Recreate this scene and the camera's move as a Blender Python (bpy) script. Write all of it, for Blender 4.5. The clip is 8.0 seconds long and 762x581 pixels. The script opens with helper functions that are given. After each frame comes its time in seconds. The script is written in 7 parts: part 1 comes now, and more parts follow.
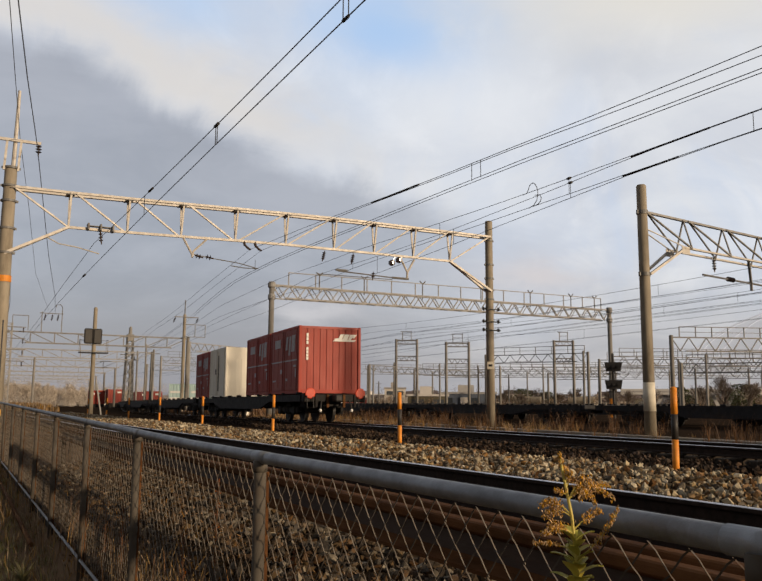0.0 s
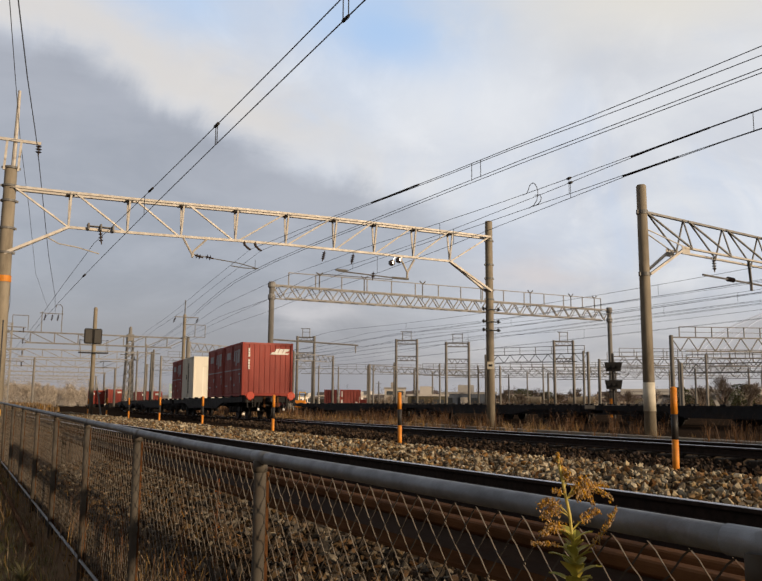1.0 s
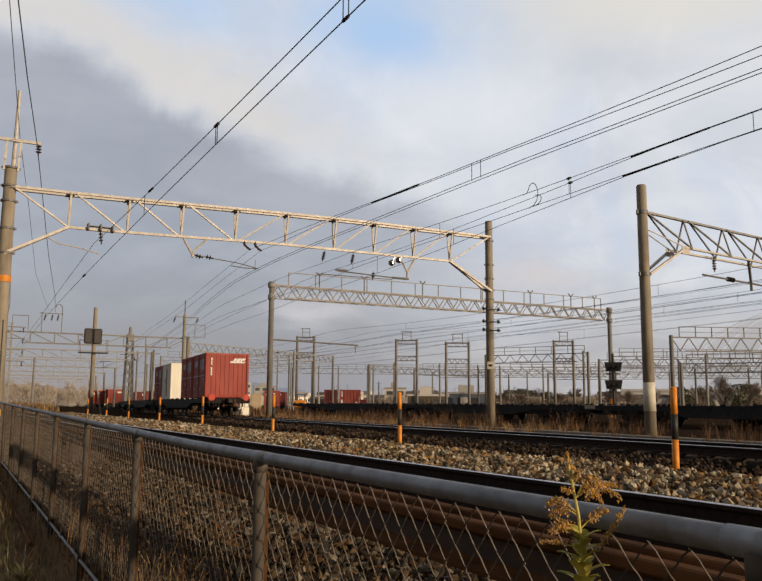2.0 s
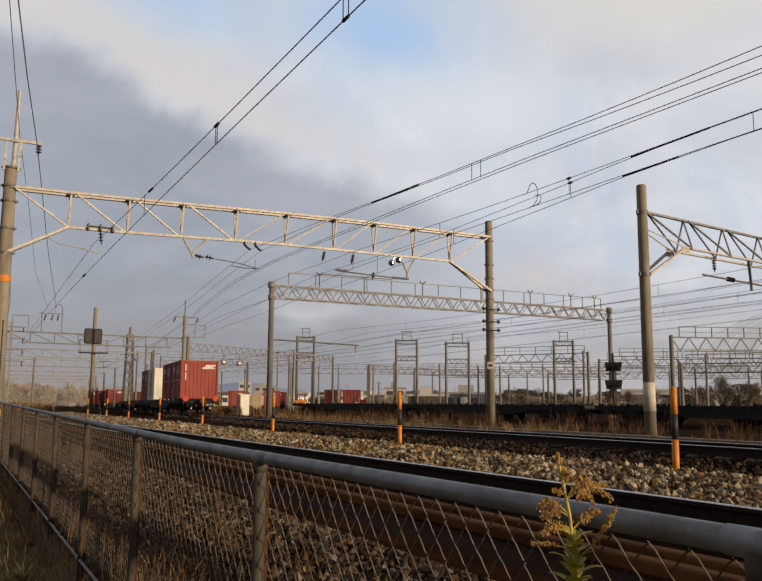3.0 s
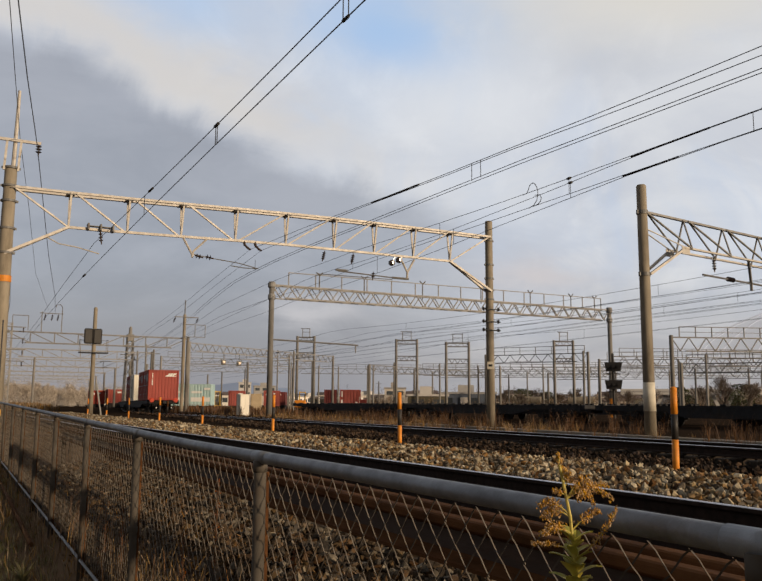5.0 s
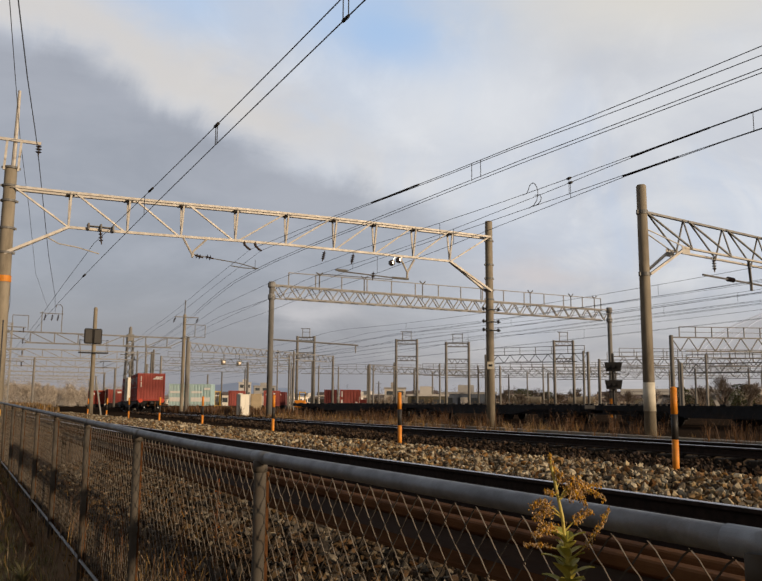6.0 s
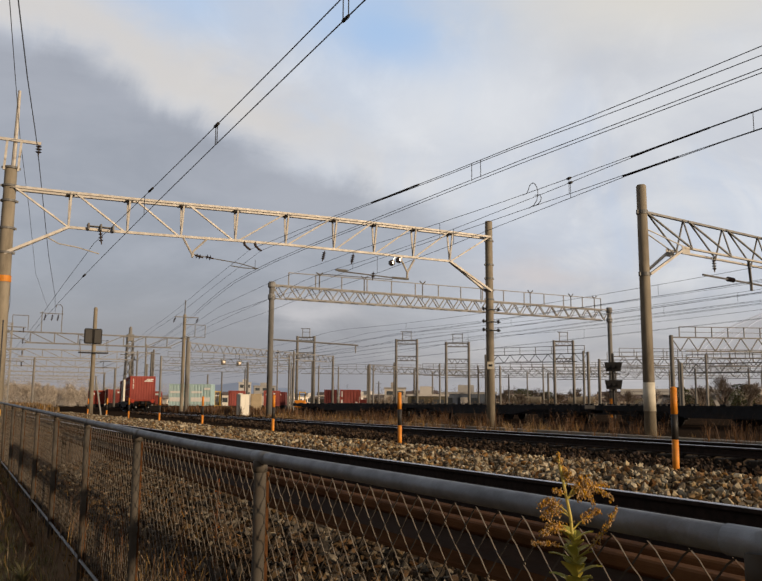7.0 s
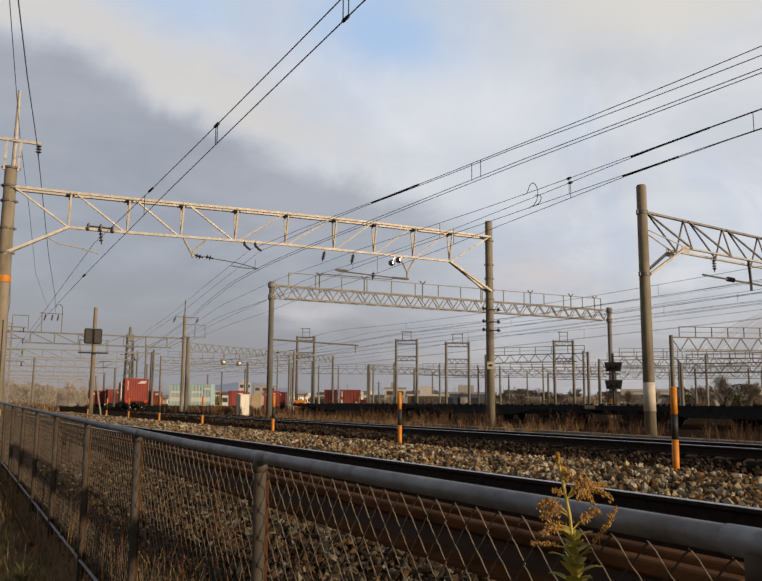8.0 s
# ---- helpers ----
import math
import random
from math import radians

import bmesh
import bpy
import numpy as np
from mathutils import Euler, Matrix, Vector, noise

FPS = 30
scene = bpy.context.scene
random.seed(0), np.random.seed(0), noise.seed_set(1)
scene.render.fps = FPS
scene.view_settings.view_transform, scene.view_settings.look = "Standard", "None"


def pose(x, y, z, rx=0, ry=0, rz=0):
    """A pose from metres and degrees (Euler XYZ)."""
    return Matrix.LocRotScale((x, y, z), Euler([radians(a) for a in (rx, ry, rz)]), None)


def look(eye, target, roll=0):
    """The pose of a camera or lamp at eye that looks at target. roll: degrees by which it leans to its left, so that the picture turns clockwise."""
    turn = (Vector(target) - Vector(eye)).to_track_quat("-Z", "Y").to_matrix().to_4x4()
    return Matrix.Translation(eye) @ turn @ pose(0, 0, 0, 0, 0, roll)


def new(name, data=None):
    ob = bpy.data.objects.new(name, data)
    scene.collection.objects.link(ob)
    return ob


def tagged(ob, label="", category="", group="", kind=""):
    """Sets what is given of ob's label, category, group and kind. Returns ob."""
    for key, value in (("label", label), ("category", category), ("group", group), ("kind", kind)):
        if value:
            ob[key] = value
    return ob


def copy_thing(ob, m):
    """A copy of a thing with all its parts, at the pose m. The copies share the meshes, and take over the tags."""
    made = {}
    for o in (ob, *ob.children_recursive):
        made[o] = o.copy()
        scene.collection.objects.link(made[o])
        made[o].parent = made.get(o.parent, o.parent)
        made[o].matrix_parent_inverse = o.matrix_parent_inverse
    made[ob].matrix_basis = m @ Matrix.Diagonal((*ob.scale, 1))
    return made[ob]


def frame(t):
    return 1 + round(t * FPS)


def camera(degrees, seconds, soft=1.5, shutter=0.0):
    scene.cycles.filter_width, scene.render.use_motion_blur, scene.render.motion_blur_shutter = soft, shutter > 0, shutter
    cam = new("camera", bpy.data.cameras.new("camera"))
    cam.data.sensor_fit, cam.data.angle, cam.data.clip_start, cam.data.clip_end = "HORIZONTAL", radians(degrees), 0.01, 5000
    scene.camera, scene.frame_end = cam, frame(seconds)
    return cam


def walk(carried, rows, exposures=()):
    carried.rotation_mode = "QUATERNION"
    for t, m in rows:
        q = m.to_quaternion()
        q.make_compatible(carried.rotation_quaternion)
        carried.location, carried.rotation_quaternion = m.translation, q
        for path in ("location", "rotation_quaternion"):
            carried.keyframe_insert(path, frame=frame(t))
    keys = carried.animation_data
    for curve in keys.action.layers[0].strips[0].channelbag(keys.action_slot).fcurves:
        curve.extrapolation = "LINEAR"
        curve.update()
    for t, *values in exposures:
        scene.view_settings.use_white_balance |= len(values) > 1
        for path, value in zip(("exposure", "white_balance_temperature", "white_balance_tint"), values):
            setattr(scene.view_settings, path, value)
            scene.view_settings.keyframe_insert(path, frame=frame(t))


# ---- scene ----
cam = camera(50.0, 8.0, 1.55)
EYE = (0.0, 0.0, 0.65)
YAW, PITCH = radians(27.9), math.atan(233 / 1680)
AIM = (math.sin(YAW) * math.cos(PITCH), math.cos(YAW) * math.cos(PITCH), 0.65 + math.sin(PITCH))
walk(cam, [(0, look(EYE, AIM, 0.3)), (8, look(EYE, AIM, 0.3))], [(0, 0.0), (1.6, 0.0), (3.0, -0.11), (8, -0.11)])

# ---- sky and sun ----
SUN_AZ, SUN_EL = radians(152), radians(12)   # clockwise from +Y


def make_world():
    w = bpy.data.worlds.new("sky")
    scene.world = w
    w.use_nodes = True
    nt = w.node_tree
    nt.nodes.clear()
    N, L = nt.nodes.new, nt.links.new

    def val(op, a, b=None, c=None):
        n = N("ShaderNodeMath")
        n.operation = op
        for i, v in enumerate((a, b, c)):
            if v is None:
                continue
            if isinstance(v, (int, float)):
                n.inputs[i].default_value = v
            else:
                L(v, n.inputs[i])
        return n.outputs[0]

    def mix(f, a, b):
        n = N("ShaderNodeMix")
        n.data_type = "RGBA"
        for s, v in ((n.inputs[0], f), (n.inputs[6], a), (n.inputs[7], b)):
            if isinstance(v, (int, float)):
                s.default_value = v
            elif isinstance(v, tuple):
                s.default_value = (*v, 1)
            else:
                L(v, s)
        return n.outputs[2]

    def ramp(v, lo, hi):
        n = N("ShaderNodeMapRange")
        n.interpolation_type = "SMOOTHSTEP"
        L(v, n.inputs[0])
        n.inputs[1].default_value, n.inputs[2].default_value = lo, hi
        return n.outputs[0]

    def noise_of(vec, scale, detail, rough=0.55, dist=0.0):
        n = N("ShaderNodeTexNoise")
        L(vec, n.inputs["Vector"])
        n.inputs["Scale"].default_value, n.inputs["Detail"].default_value = scale, detail
        n.inputs["Roughness"].default_value, n.inputs["Distortion"].default_value = rough, dist
        return n.outputs["Fac"]

    sky = N("ShaderNodeTexSky")
    sky.sky_type, sky.sun_disc = "NISHITA", False
    sky.sun_elevation, sky.sun_rotation = SUN_EL, SUN_AZ
    sky.air_density, sky.dust_density = 1.2, 1.5
    scaled = N("ShaderNodeVectorMath")
    scaled.operation = "SCALE"
    L(sky.outputs[0], scaled.inputs[0])
    scaled.inputs["Scale"].default_value = 0.11

    tc = N("ShaderNodeTexCoord")
    sep = N("ShaderNodeSeparateXYZ")
    L(tc.outputs["Generated"], sep.inputs[0])
    x, y, z = sep.outputs
    up = val("ADD", val("MAXIMUM", z, 0.0), 0.16)
    comb = N("ShaderNodeCombineXYZ")
    L(val("DIVIDE", x, up), comb.inputs[0])
    L(val("DIVIDE", y, up), comb.inputs[1])
    flat = comb.outputs[0]
    # bearing to the right of the line of tracks, and height, both in radians, frayed by noise
    wide = val("SUBTRACT", noise_of(flat, 0.8, 6, 0.55, 0.4), 0.5)
    fine = val("SUBTRACT", noise_of(flat, 2.4, 8, 0.6, 0.4), 0.5)
    aim = tc.outputs["Generated"]
    tuft = val("SUBTRACT", noise_of(aim, 7.0, 9, 0.58, 0.7), 0.5)
    fray = val("ADD", val("ADD", val("MULTIPLY", wide, 0.16), val("MULTIPLY", fine, 0.10)), val("MULTIPLY", tuft, 0.15))
    az0 = val("ARCTAN2", x, y)
    el0 = val("ARCSINE", z)
    az = val("ADD", az0, val("MULTIPLY", fray, 0.8))
    el = val("ADD", el0, val("MULTIPLY", fray, 0.28))

    def puff(a0, e0, sa, se):
        p = val("POWER", val("ABSOLUTE", val("DIVIDE", val("SUBTRACT", az, a0), sa)), 2.0)
        q = val("POWER", val("ABSOLUTE", val("DIVIDE", val("SUBTRACT", el, e0), se)), 2.0)
        return val("EXPONENT", val("MULTIPLY", val("ADD", p, q), -1.0))

    mott = ramp(noise_of(flat, 1.5, 8, 0.6, 0.5), 0.34, 0.68)
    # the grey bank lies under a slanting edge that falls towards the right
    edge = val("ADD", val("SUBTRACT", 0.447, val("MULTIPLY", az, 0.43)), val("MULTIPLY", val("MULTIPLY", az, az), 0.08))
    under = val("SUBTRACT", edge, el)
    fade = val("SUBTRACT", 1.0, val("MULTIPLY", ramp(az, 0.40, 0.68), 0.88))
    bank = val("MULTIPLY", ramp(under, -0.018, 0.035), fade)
    rim = val("EXPONENT", val("MULTIPLY", val("POWER", val("ABSOLUTE", val("DIVIDE", val("ADD", under, 0.028), 0.034)), 2.0), -1.0))
    rim = val("MULTIPLY", rim, val("SUBTRACT", 1.0, ramp(az, 0.30, 0.62)))
    base = mix(mott, (0.60, 0.625, 0.69), (0.725, 0.738, 0.77))
    billow = noise_of(aim, 4.2, 10, 0.56, 0.9)
    fleck = noise_of(aim, 11.0, 8, 0.6, 0.6)
    base = mix(val("MULTIPLY", ramp(billow, 0.47, 0.66), 0.30), base, (0.47, 0.60, 0.83))
    base = mix(val("MULTIPLY", ramp(fleck, 0.48, 0.70), 0.45), base, (0.82, 0.83, 0.86))
    base = mix(val("MULTIPLY", puff(0.51, 0.45, 0.12, 0.06), 0.95), base, (0.36, 0.56, 0.87))
    base = mix(val("MULTIPLY", puff(0.25, 0.47, 0.08, 0.045), 0.6), base, (0.42, 0.60, 0.87))
    base = mix(val("MULTIPLY", puff(0.42, 0.33, 0.06, 0.05), 0.35), base, (0.48, 0.63, 0.86))
    base = mix(val("MULTIPLY", puff(0.62, 0.35, 0.15, 0.06), 0.55), base, (0.80, 0.82, 0.86))
    base = mix(val("MULTIPLY", puff(0.75, 0.395, 0.09, 0.035), 0.5), base, (0.55, 0.57, 0.62))
    base = mix(val("MULTIPLY", puff(0.84, 0.47, 0.24, 0.055), 0.85), base, (0.76, 0.72, 0.65))
    base = mix(val("MULTIPLY", rim, 0.85), base, (0.70, 0.665, 0.635))
    low = val("SUBTRACT", 1.0, ramp(el, 0.03, 0.2))
    base = mix(val("MULTIPLY", low, 0.8), base, mix(mott, (0.395, 0.388, 0.41), (0.51, 0.487, 0.495)))
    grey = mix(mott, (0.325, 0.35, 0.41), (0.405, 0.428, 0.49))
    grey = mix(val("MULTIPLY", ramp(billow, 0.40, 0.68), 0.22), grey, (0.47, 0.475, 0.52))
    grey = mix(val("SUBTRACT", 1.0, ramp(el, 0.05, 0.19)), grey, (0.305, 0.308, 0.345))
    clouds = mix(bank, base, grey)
    clouds = mix(val("MULTIPLY", puff(0.41, 0.115, 0.06, 0.016), 0.7), clouds, (0.64, 0.62, 0.645))
    clouds = mix(val("MULTIPLY", puff(0.68, 0.155, 0.07, 0.02), 0.5), clouds, (0.70, 0.61, 0.58))
    # unseen, ever heavier cloud overhead, to the left and behind, added to cut fill light
    heavy = val("MAXIMUM", ramp(el0, 0.52, 0.8), ramp(val("ABSOLUTE", val("SUBTRACT", az0, 0.55)), 0.72, 1.9))
    clouds = mix(heavy, clouds, mix(mott, (0.145, 0.138, 0.138), (0.225, 0.21, 0.20)))
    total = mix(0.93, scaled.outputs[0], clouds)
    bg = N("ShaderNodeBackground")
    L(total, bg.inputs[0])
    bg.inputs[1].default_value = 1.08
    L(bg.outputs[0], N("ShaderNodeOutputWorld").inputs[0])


make_world()
sun_data = bpy.data.lights.new("sun", "SUN")
sun_data.energy, sun_data.angle, sun_data.color = 3.7, radians(3.0), (1.0, 0.77, 0.52)
sun = new("sun", sun_data)
sun.matrix_world = look((0, 0, 0), (-math.sin(SUN_AZ) * math.cos(SUN_EL), -math.cos(SUN_AZ) * math.cos(SUN_EL), -math.sin(SUN_EL)))


# ---- materials ----
def mat(name, col, col2=None, scale=8.0, rough=0.7, metal=0.0, bump=0.0, bump_scale=40.0, stain=None, stain_scale=1.2, stain_lo=0.5, vary=0.0, island=0.0, ramp_lo=0.35, ramp_hi=0.68, stretch=None, spec=0.5, palette=None):
    m = bpy.data.materials.new(name)
    m.use_nodes = True
    nt = m.node_tree
    N, L = nt.nodes.new, nt.links.new
    bs = nt.nodes["Principled BSDF"]
    bs.inputs["Roughness"].default_value, bs.inputs["Metallic"].default_value = rough, metal
    bs.inputs["Specular IOR Level"].default_value = spec
    tc = N("ShaderNodeTexCoord")
    vec = tc.outputs["Object"]
    if stretch:
        mp = N("ShaderNodeMapping")
        mp.inputs["Scale"].default_value = stretch
        L(vec, mp.inputs[0])
        vec = mp.outputs[0]

    def noisy(s, detail=6, rgh=0.6):
        n = N("ShaderNodeTexNoise")
        L(vec, n.inputs["Vector"])
        n.inputs["Scale"].default_value, n.inputs["Detail"].default_value, n.inputs["Roughness"].default_value = s, detail, rgh
        return n.outputs["Fac"]

    def ranged(v, lo, hi, a=0.0, b=1.0):
        n = N("ShaderNodeMapRange")
        L(v, n.inputs[0])
        n.inputs[1].default_value, n.inputs[2].default_value, n.inputs[3].default_value, n.inputs[4].default_value = lo, hi, a, b
        return n.outputs[0]

    def mixed(f, a, b):
        n = N("ShaderNodeMix")
        n.data_type = "RGBA"
        L(f, n.inputs[0])
        for s, v in ((n.inputs[6], a), (n.inputs[7], b)):
            if isinstance(v, tuple):
                s.default_value = (*v, 1)
            else:
                L(v, s)
        return n.outputs[2]

    c2 = col2 or tuple(v * 0.7 for v in col)
    out = mixed(ranged(noisy(scale), ramp_lo, ramp_hi), col, c2)
    if palette:
        # every loose piece takes one of these colours, dulled by the grain
        g = N("ShaderNodeNewGeometry")
        cr = N("ShaderNodeValToRGB")
        cr.color_ramp.interpolation = "CONSTANT"
        for i, c in enumerate(palette):
            e = cr.color_ramp.elements[i] if i < 2 else cr.color_ramp.elements.new(i / len(palette))
            e.position = i / len(palette)
            e.color = (*c, 1)
        L(g.outputs["Random Per Island"], cr.inputs[0])
        hv = N("ShaderNodeHueSaturation")
        L(ranged(noisy(scale), 0.3, 0.7, 0.55, 1.2), hv.inputs["Value"])
        L(cr.outputs[0], hv.inputs["Color"])
        out = hv.outputs[0]
    if stain:
        out = mixed(ranged(noisy(stain_scale, 8, 0.7), stain_lo, stain_lo + 0.18), out, stain)
    for amount, source in ((vary, "info"), (island, "island")):
        if amount:
            g = N("ShaderNodeObjectInfo") if source == "info" else N("ShaderNodeNewGeometry")
            r = g.outputs["Random"] if source == "info" else g.outputs["Random Per Island"]
            hs = N("ShaderNodeHueSaturation")
            L(ranged(r, 0, 1, 1 - amount, 1 + amount), hs.inputs["Value"])
            mul = N("ShaderNodeMath")
            mul.operation = "MULTIPLY"
            L(r, mul.inputs[0])
            mul.inputs[1].default_value = 7.31
            fr = N("ShaderNodeMath")
            fr.operation = "FRACT"
            L(mul.outputs[0], fr.inputs[0])
            L(ranged(fr.outputs[0], 0, 1, 1 - amount * 0.8, 1 + amount * 0.8), hs.inputs["Saturation"])
            L(out, hs.inputs["Color"])
            out = hs.outputs[0]
    L(out, bs.inputs["Base Color"])
    L(ranged(noisy(scale * 2.3), 0.3, 0.7, max(0.05, rough - 0.1), min(1, rough + 0.1)), bs.inputs["Roughness"])
    if bump:
        b = N("ShaderNodeBump")
        b.inputs["Strength"].default_value, b.inputs["Distance"].default_value = bump, 0.01
        L(noisy(bump_scale, 5), b.inputs["Height"])
        L(b.outputs[0], bs.inputs["Normal"])
    return m


def glowing(name, col, strength):
    m = bpy.data.materials.new(name)
    m.use_nodes = True
    bs = m.node_tree.nodes["Principled BSDF"]
    bs.inputs["Base Color"].default_value = (*col, 1)
    bs.inputs["Emission Color"].default_value = (*col, 1)
    bs.inputs["Emission Strength"].default_value = strength
    return m


M_SOIL = mat("soil", (0.145, 0.1, 0.066), (0.21, 0.145, 0.092), 0.9, 1.0, bump=0.8, bump_scale=14, stain=(0.075, 0.052, 0.034), stain_scale=0.25, spec=0.0)
M_STONE = mat("ballast_stone", (0.40, 0.33, 0.24), (0.17, 0.13, 0.087), 18, 0.95, bump=0.6, bump_scale=70, island=0.2, spec=0.1, palette=((0.47, 0.41, 0.30), (0.27, 0.185, 0.10), (0.13, 0.075, 0.04), (0.57, 0.50, 0.38), (0.085, 0.068, 0.05), (0.33, 0.25, 0.15), (0.16, 0.135, 0.105), (0.27, 0.16, 0.075), (0.115, 0.078, 0.045), (0.42, 0.35, 0.24)))
M_STONE_DARK = mat("oily_ballast_stone", (0.05, 0.036, 0.026), (0.025, 0.018, 0.014), 20, 0.95, bump=0.4, bump_scale=60, island=0.3, spec=0.05, palette=((0.05, 0.036, 0.028), (0.025, 0.019, 0.016), (0.09, 0.062, 0.045), (0.035, 0.026, 0.02), (0.085, 0.06, 0.046)))
# ballast palette scaled darker, so the fence-side shade sits in the colour
M_STONE_SHADE = mat("dirty_shaded_ballast_stone", (0.42, 0.32, 0.22), (0.2, 0.15, 0.10), 22, 0.95, bump=0.5, bump_scale=60, island=0.25, spec=0.1, palette=((0.180, 0.152, 0.115), (0.107, 0.074, 0.043), (0.070, 0.041, 0.022), (0.254, 0.217, 0.164), (0.041, 0.033, 0.026), (0.123, 0.086, 0.052), (0.066, 0.056, 0.046), (0.107, 0.064, 0.033), (0.078, 0.055, 0.034), (0.049, 0.036, 0.025)))
M_RAIL = mat("rail_side", (0.042, 0.027, 0.021), (0.02, 0.014, 0.012), 12, 0.85, 0.1, bump=0.2, spec=0.2)
M_RAILTOP = mat("rail_running_face", (0.62, 0.62, 0.65), (0.45, 0.45, 0.48), 6, 0.42, 1.0, stretch=(8, 0.3, 1))
M_RUST = mat("rusty_steel", (0.125, 0.055, 0.023), (0.055, 0.026, 0.012), 9, 0.9, 0.0, bump=0.35, stain=(0.17, 0.08, 0.033), stain_scale=3, stretch=(1, 0.4, 1), spec=0.05)
M_RUSTWEB = mat("dark_rail_web", (0.06, 0.038, 0.028), (0.032, 0.025, 0.023), 6, 0.7, 0.2, bump=0.25, stretch=(1, 0.3, 1), stain=(0.085, 0.045, 0.025), stain_scale=3)
M_SLEEPER = mat("sleeper", (0.06, 0.047, 0.036), (0.03, 0.024, 0.019), 7, 0.9, bump=0.5, vary=0.25, spec=0.2)
M_GALV = mat("galvanised_pipe", (0.265, 0.283, 0.308), (0.15, 0.158, 0.172), 11, 0.5, 0.4, bump=0.12, bump_scale=80, stain=(0.12, 0.10, 0.088), stain_scale=3.5, stain_lo=0.57)
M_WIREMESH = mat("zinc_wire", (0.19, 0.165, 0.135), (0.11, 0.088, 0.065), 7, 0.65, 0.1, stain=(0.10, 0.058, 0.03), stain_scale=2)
# same wire, darker: shade painted onto one set of strands
M_WIRESHADED = mat("shaded_zinc_wire", (0.11, 0.09, 0.07), (0.06, 0.047, 0.035), 7, 0.8, 0.1, spec=0.2)
M_CONC = mat("weathered_concrete", (0.345, 0.30, 0.235), (0.23, 0.20, 0.155), 3.5, 0.9, bump=0.25, bump_scale=50, stain=(0.15, 0.122, 0.09), stain_scale=1.1, stain_lo=0.52, stretch=(1, 1, 0.25), spec=0.3)
M_CONC_FAR = mat("grey_concrete", (0.25, 0.238, 0.222), (0.16, 0.151, 0.14), 2.0, 0.9, stretch=(1, 1, 0.3), vary=0.2)
M_STEEL = mat("pale_painted_steel", (0.58, 0.545, 0.50), (0.42, 0.385, 0.345), 5, 0.55, 0.1, stain=(0.25, 0.17, 0.12), stain_scale=2.6, stain_lo=0.60)
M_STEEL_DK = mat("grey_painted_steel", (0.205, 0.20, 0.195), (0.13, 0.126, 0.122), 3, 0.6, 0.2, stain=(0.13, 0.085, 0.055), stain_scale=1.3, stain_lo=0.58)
M_IRON = mat("dark_iron", (0.04, 0.038, 0.038), (0.022, 0.02, 0.02), 6, 0.65, 0.3)
M_WIRE = mat("overhead_wire", (0.10, 0.10, 0.105), (0.065, 0.065, 0.068), 3, 0.55, 0.4)
M_PORC = mat("brown_porcelain", (0.07, 0.05, 0.045), (0.05, 0.035, 0.03), 10, 0.25)
M_WHITE_PAINT = mat("white_band_paint", (0.74, 0.69, 0.58), (0.62, 0.57, 0.47), 4, 0.7, stain=(0.42, 0.36, 0.28), stain_scale=2.5, stain_lo=0.6)
M_ORANGE = mat("orange_paint", (0.80, 0.295, 0.022), (0.60, 0.20, 0.02), 9, 0.6, stain=(0.3, 0.13, 0.05), stain_scale=3, stain_lo=0.6)
M_BLACK = mat("black_paint", (0.022, 0.02, 0.02), (0.036, 0.032, 0.029), 9, 0.6)
M_YELLOW = mat("yellow_paint", (0.72, 0.45, 0.05), (0.5, 0.3, 0.04), 6, 0.6)
M_RED = mat("red_container_paint", (0.36, 0.075, 0.058), (0.28, 0.056, 0.045), 1.4, 0.6, bump=0.08, bump_scale=9, stain=(0.25, 0.08, 0.062), stain_scale=0.9, stain_lo=0.56, stretch=(1, 1, 0.35), vary=0.12, spec=0.3)
M_MAROON = mat("maroon_container_paint", (0.17, 0.045, 0.045), (0.12, 0.035, 0.036), 1.4, 0.65, bump=0.08, bump_scale=9, stretch=(1, 1, 0.35), vary=0.12, spec=0.25)
M_CREAM = mat("cream_container_paint", (0.84, 0.80, 0.70), (0.74, 0.70, 0.61), 1.3, 0.55, stain=(0.55, 0.47, 0.37), stain_scale=0.8, stain_lo=0.62, stretch=(1, 1, 0.3))
M_CYAN = mat("turquoise_paint", (0.50, 0.65, 0.65), (0.36, 0.54, 0.57), 0.8, 0.6, stretch=(1, 1, 0.4))
M_MARK = mat("white_marking", (0.86, 0.85, 0.82), (0.74, 0.72, 0.7), 6, 0.6)
M_MARKDIM = mat("dim_pale_marking", (0.50, 0.49, 0.51), (0.34, 0.33, 0.36), 9, 0.7)
M_TAIL = mat("red_reflector_disc", (0.62, 0.06, 0.02), (0.5, 0.045, 0.018), 6, 0.45)
M_WAGON = mat("sooty_wagon_steel", (0.022, 0.02, 0.02), (0.012, 0.011, 0.011), 2, 0.75, 0.2, stain=(0.06, 0.04, 0.03), stain_scale=0.8, stain_lo=0.58, spec=0.3)
M_WAGON_BLUE = mat("blue_grey_wagon_paint", (0.03, 0.031, 0.036), (0.016, 0.016, 0.018), 2, 0.75, 0.1, stain=(0.035, 0.026, 0.02), stain_scale=0.8, spec=0.3)
M_STRAW = mat("dry_straw_grass", (0.36, 0.245, 0.13), (0.19, 0.12, 0.06), 3, 0.95, island=0.45, spec=0.1)
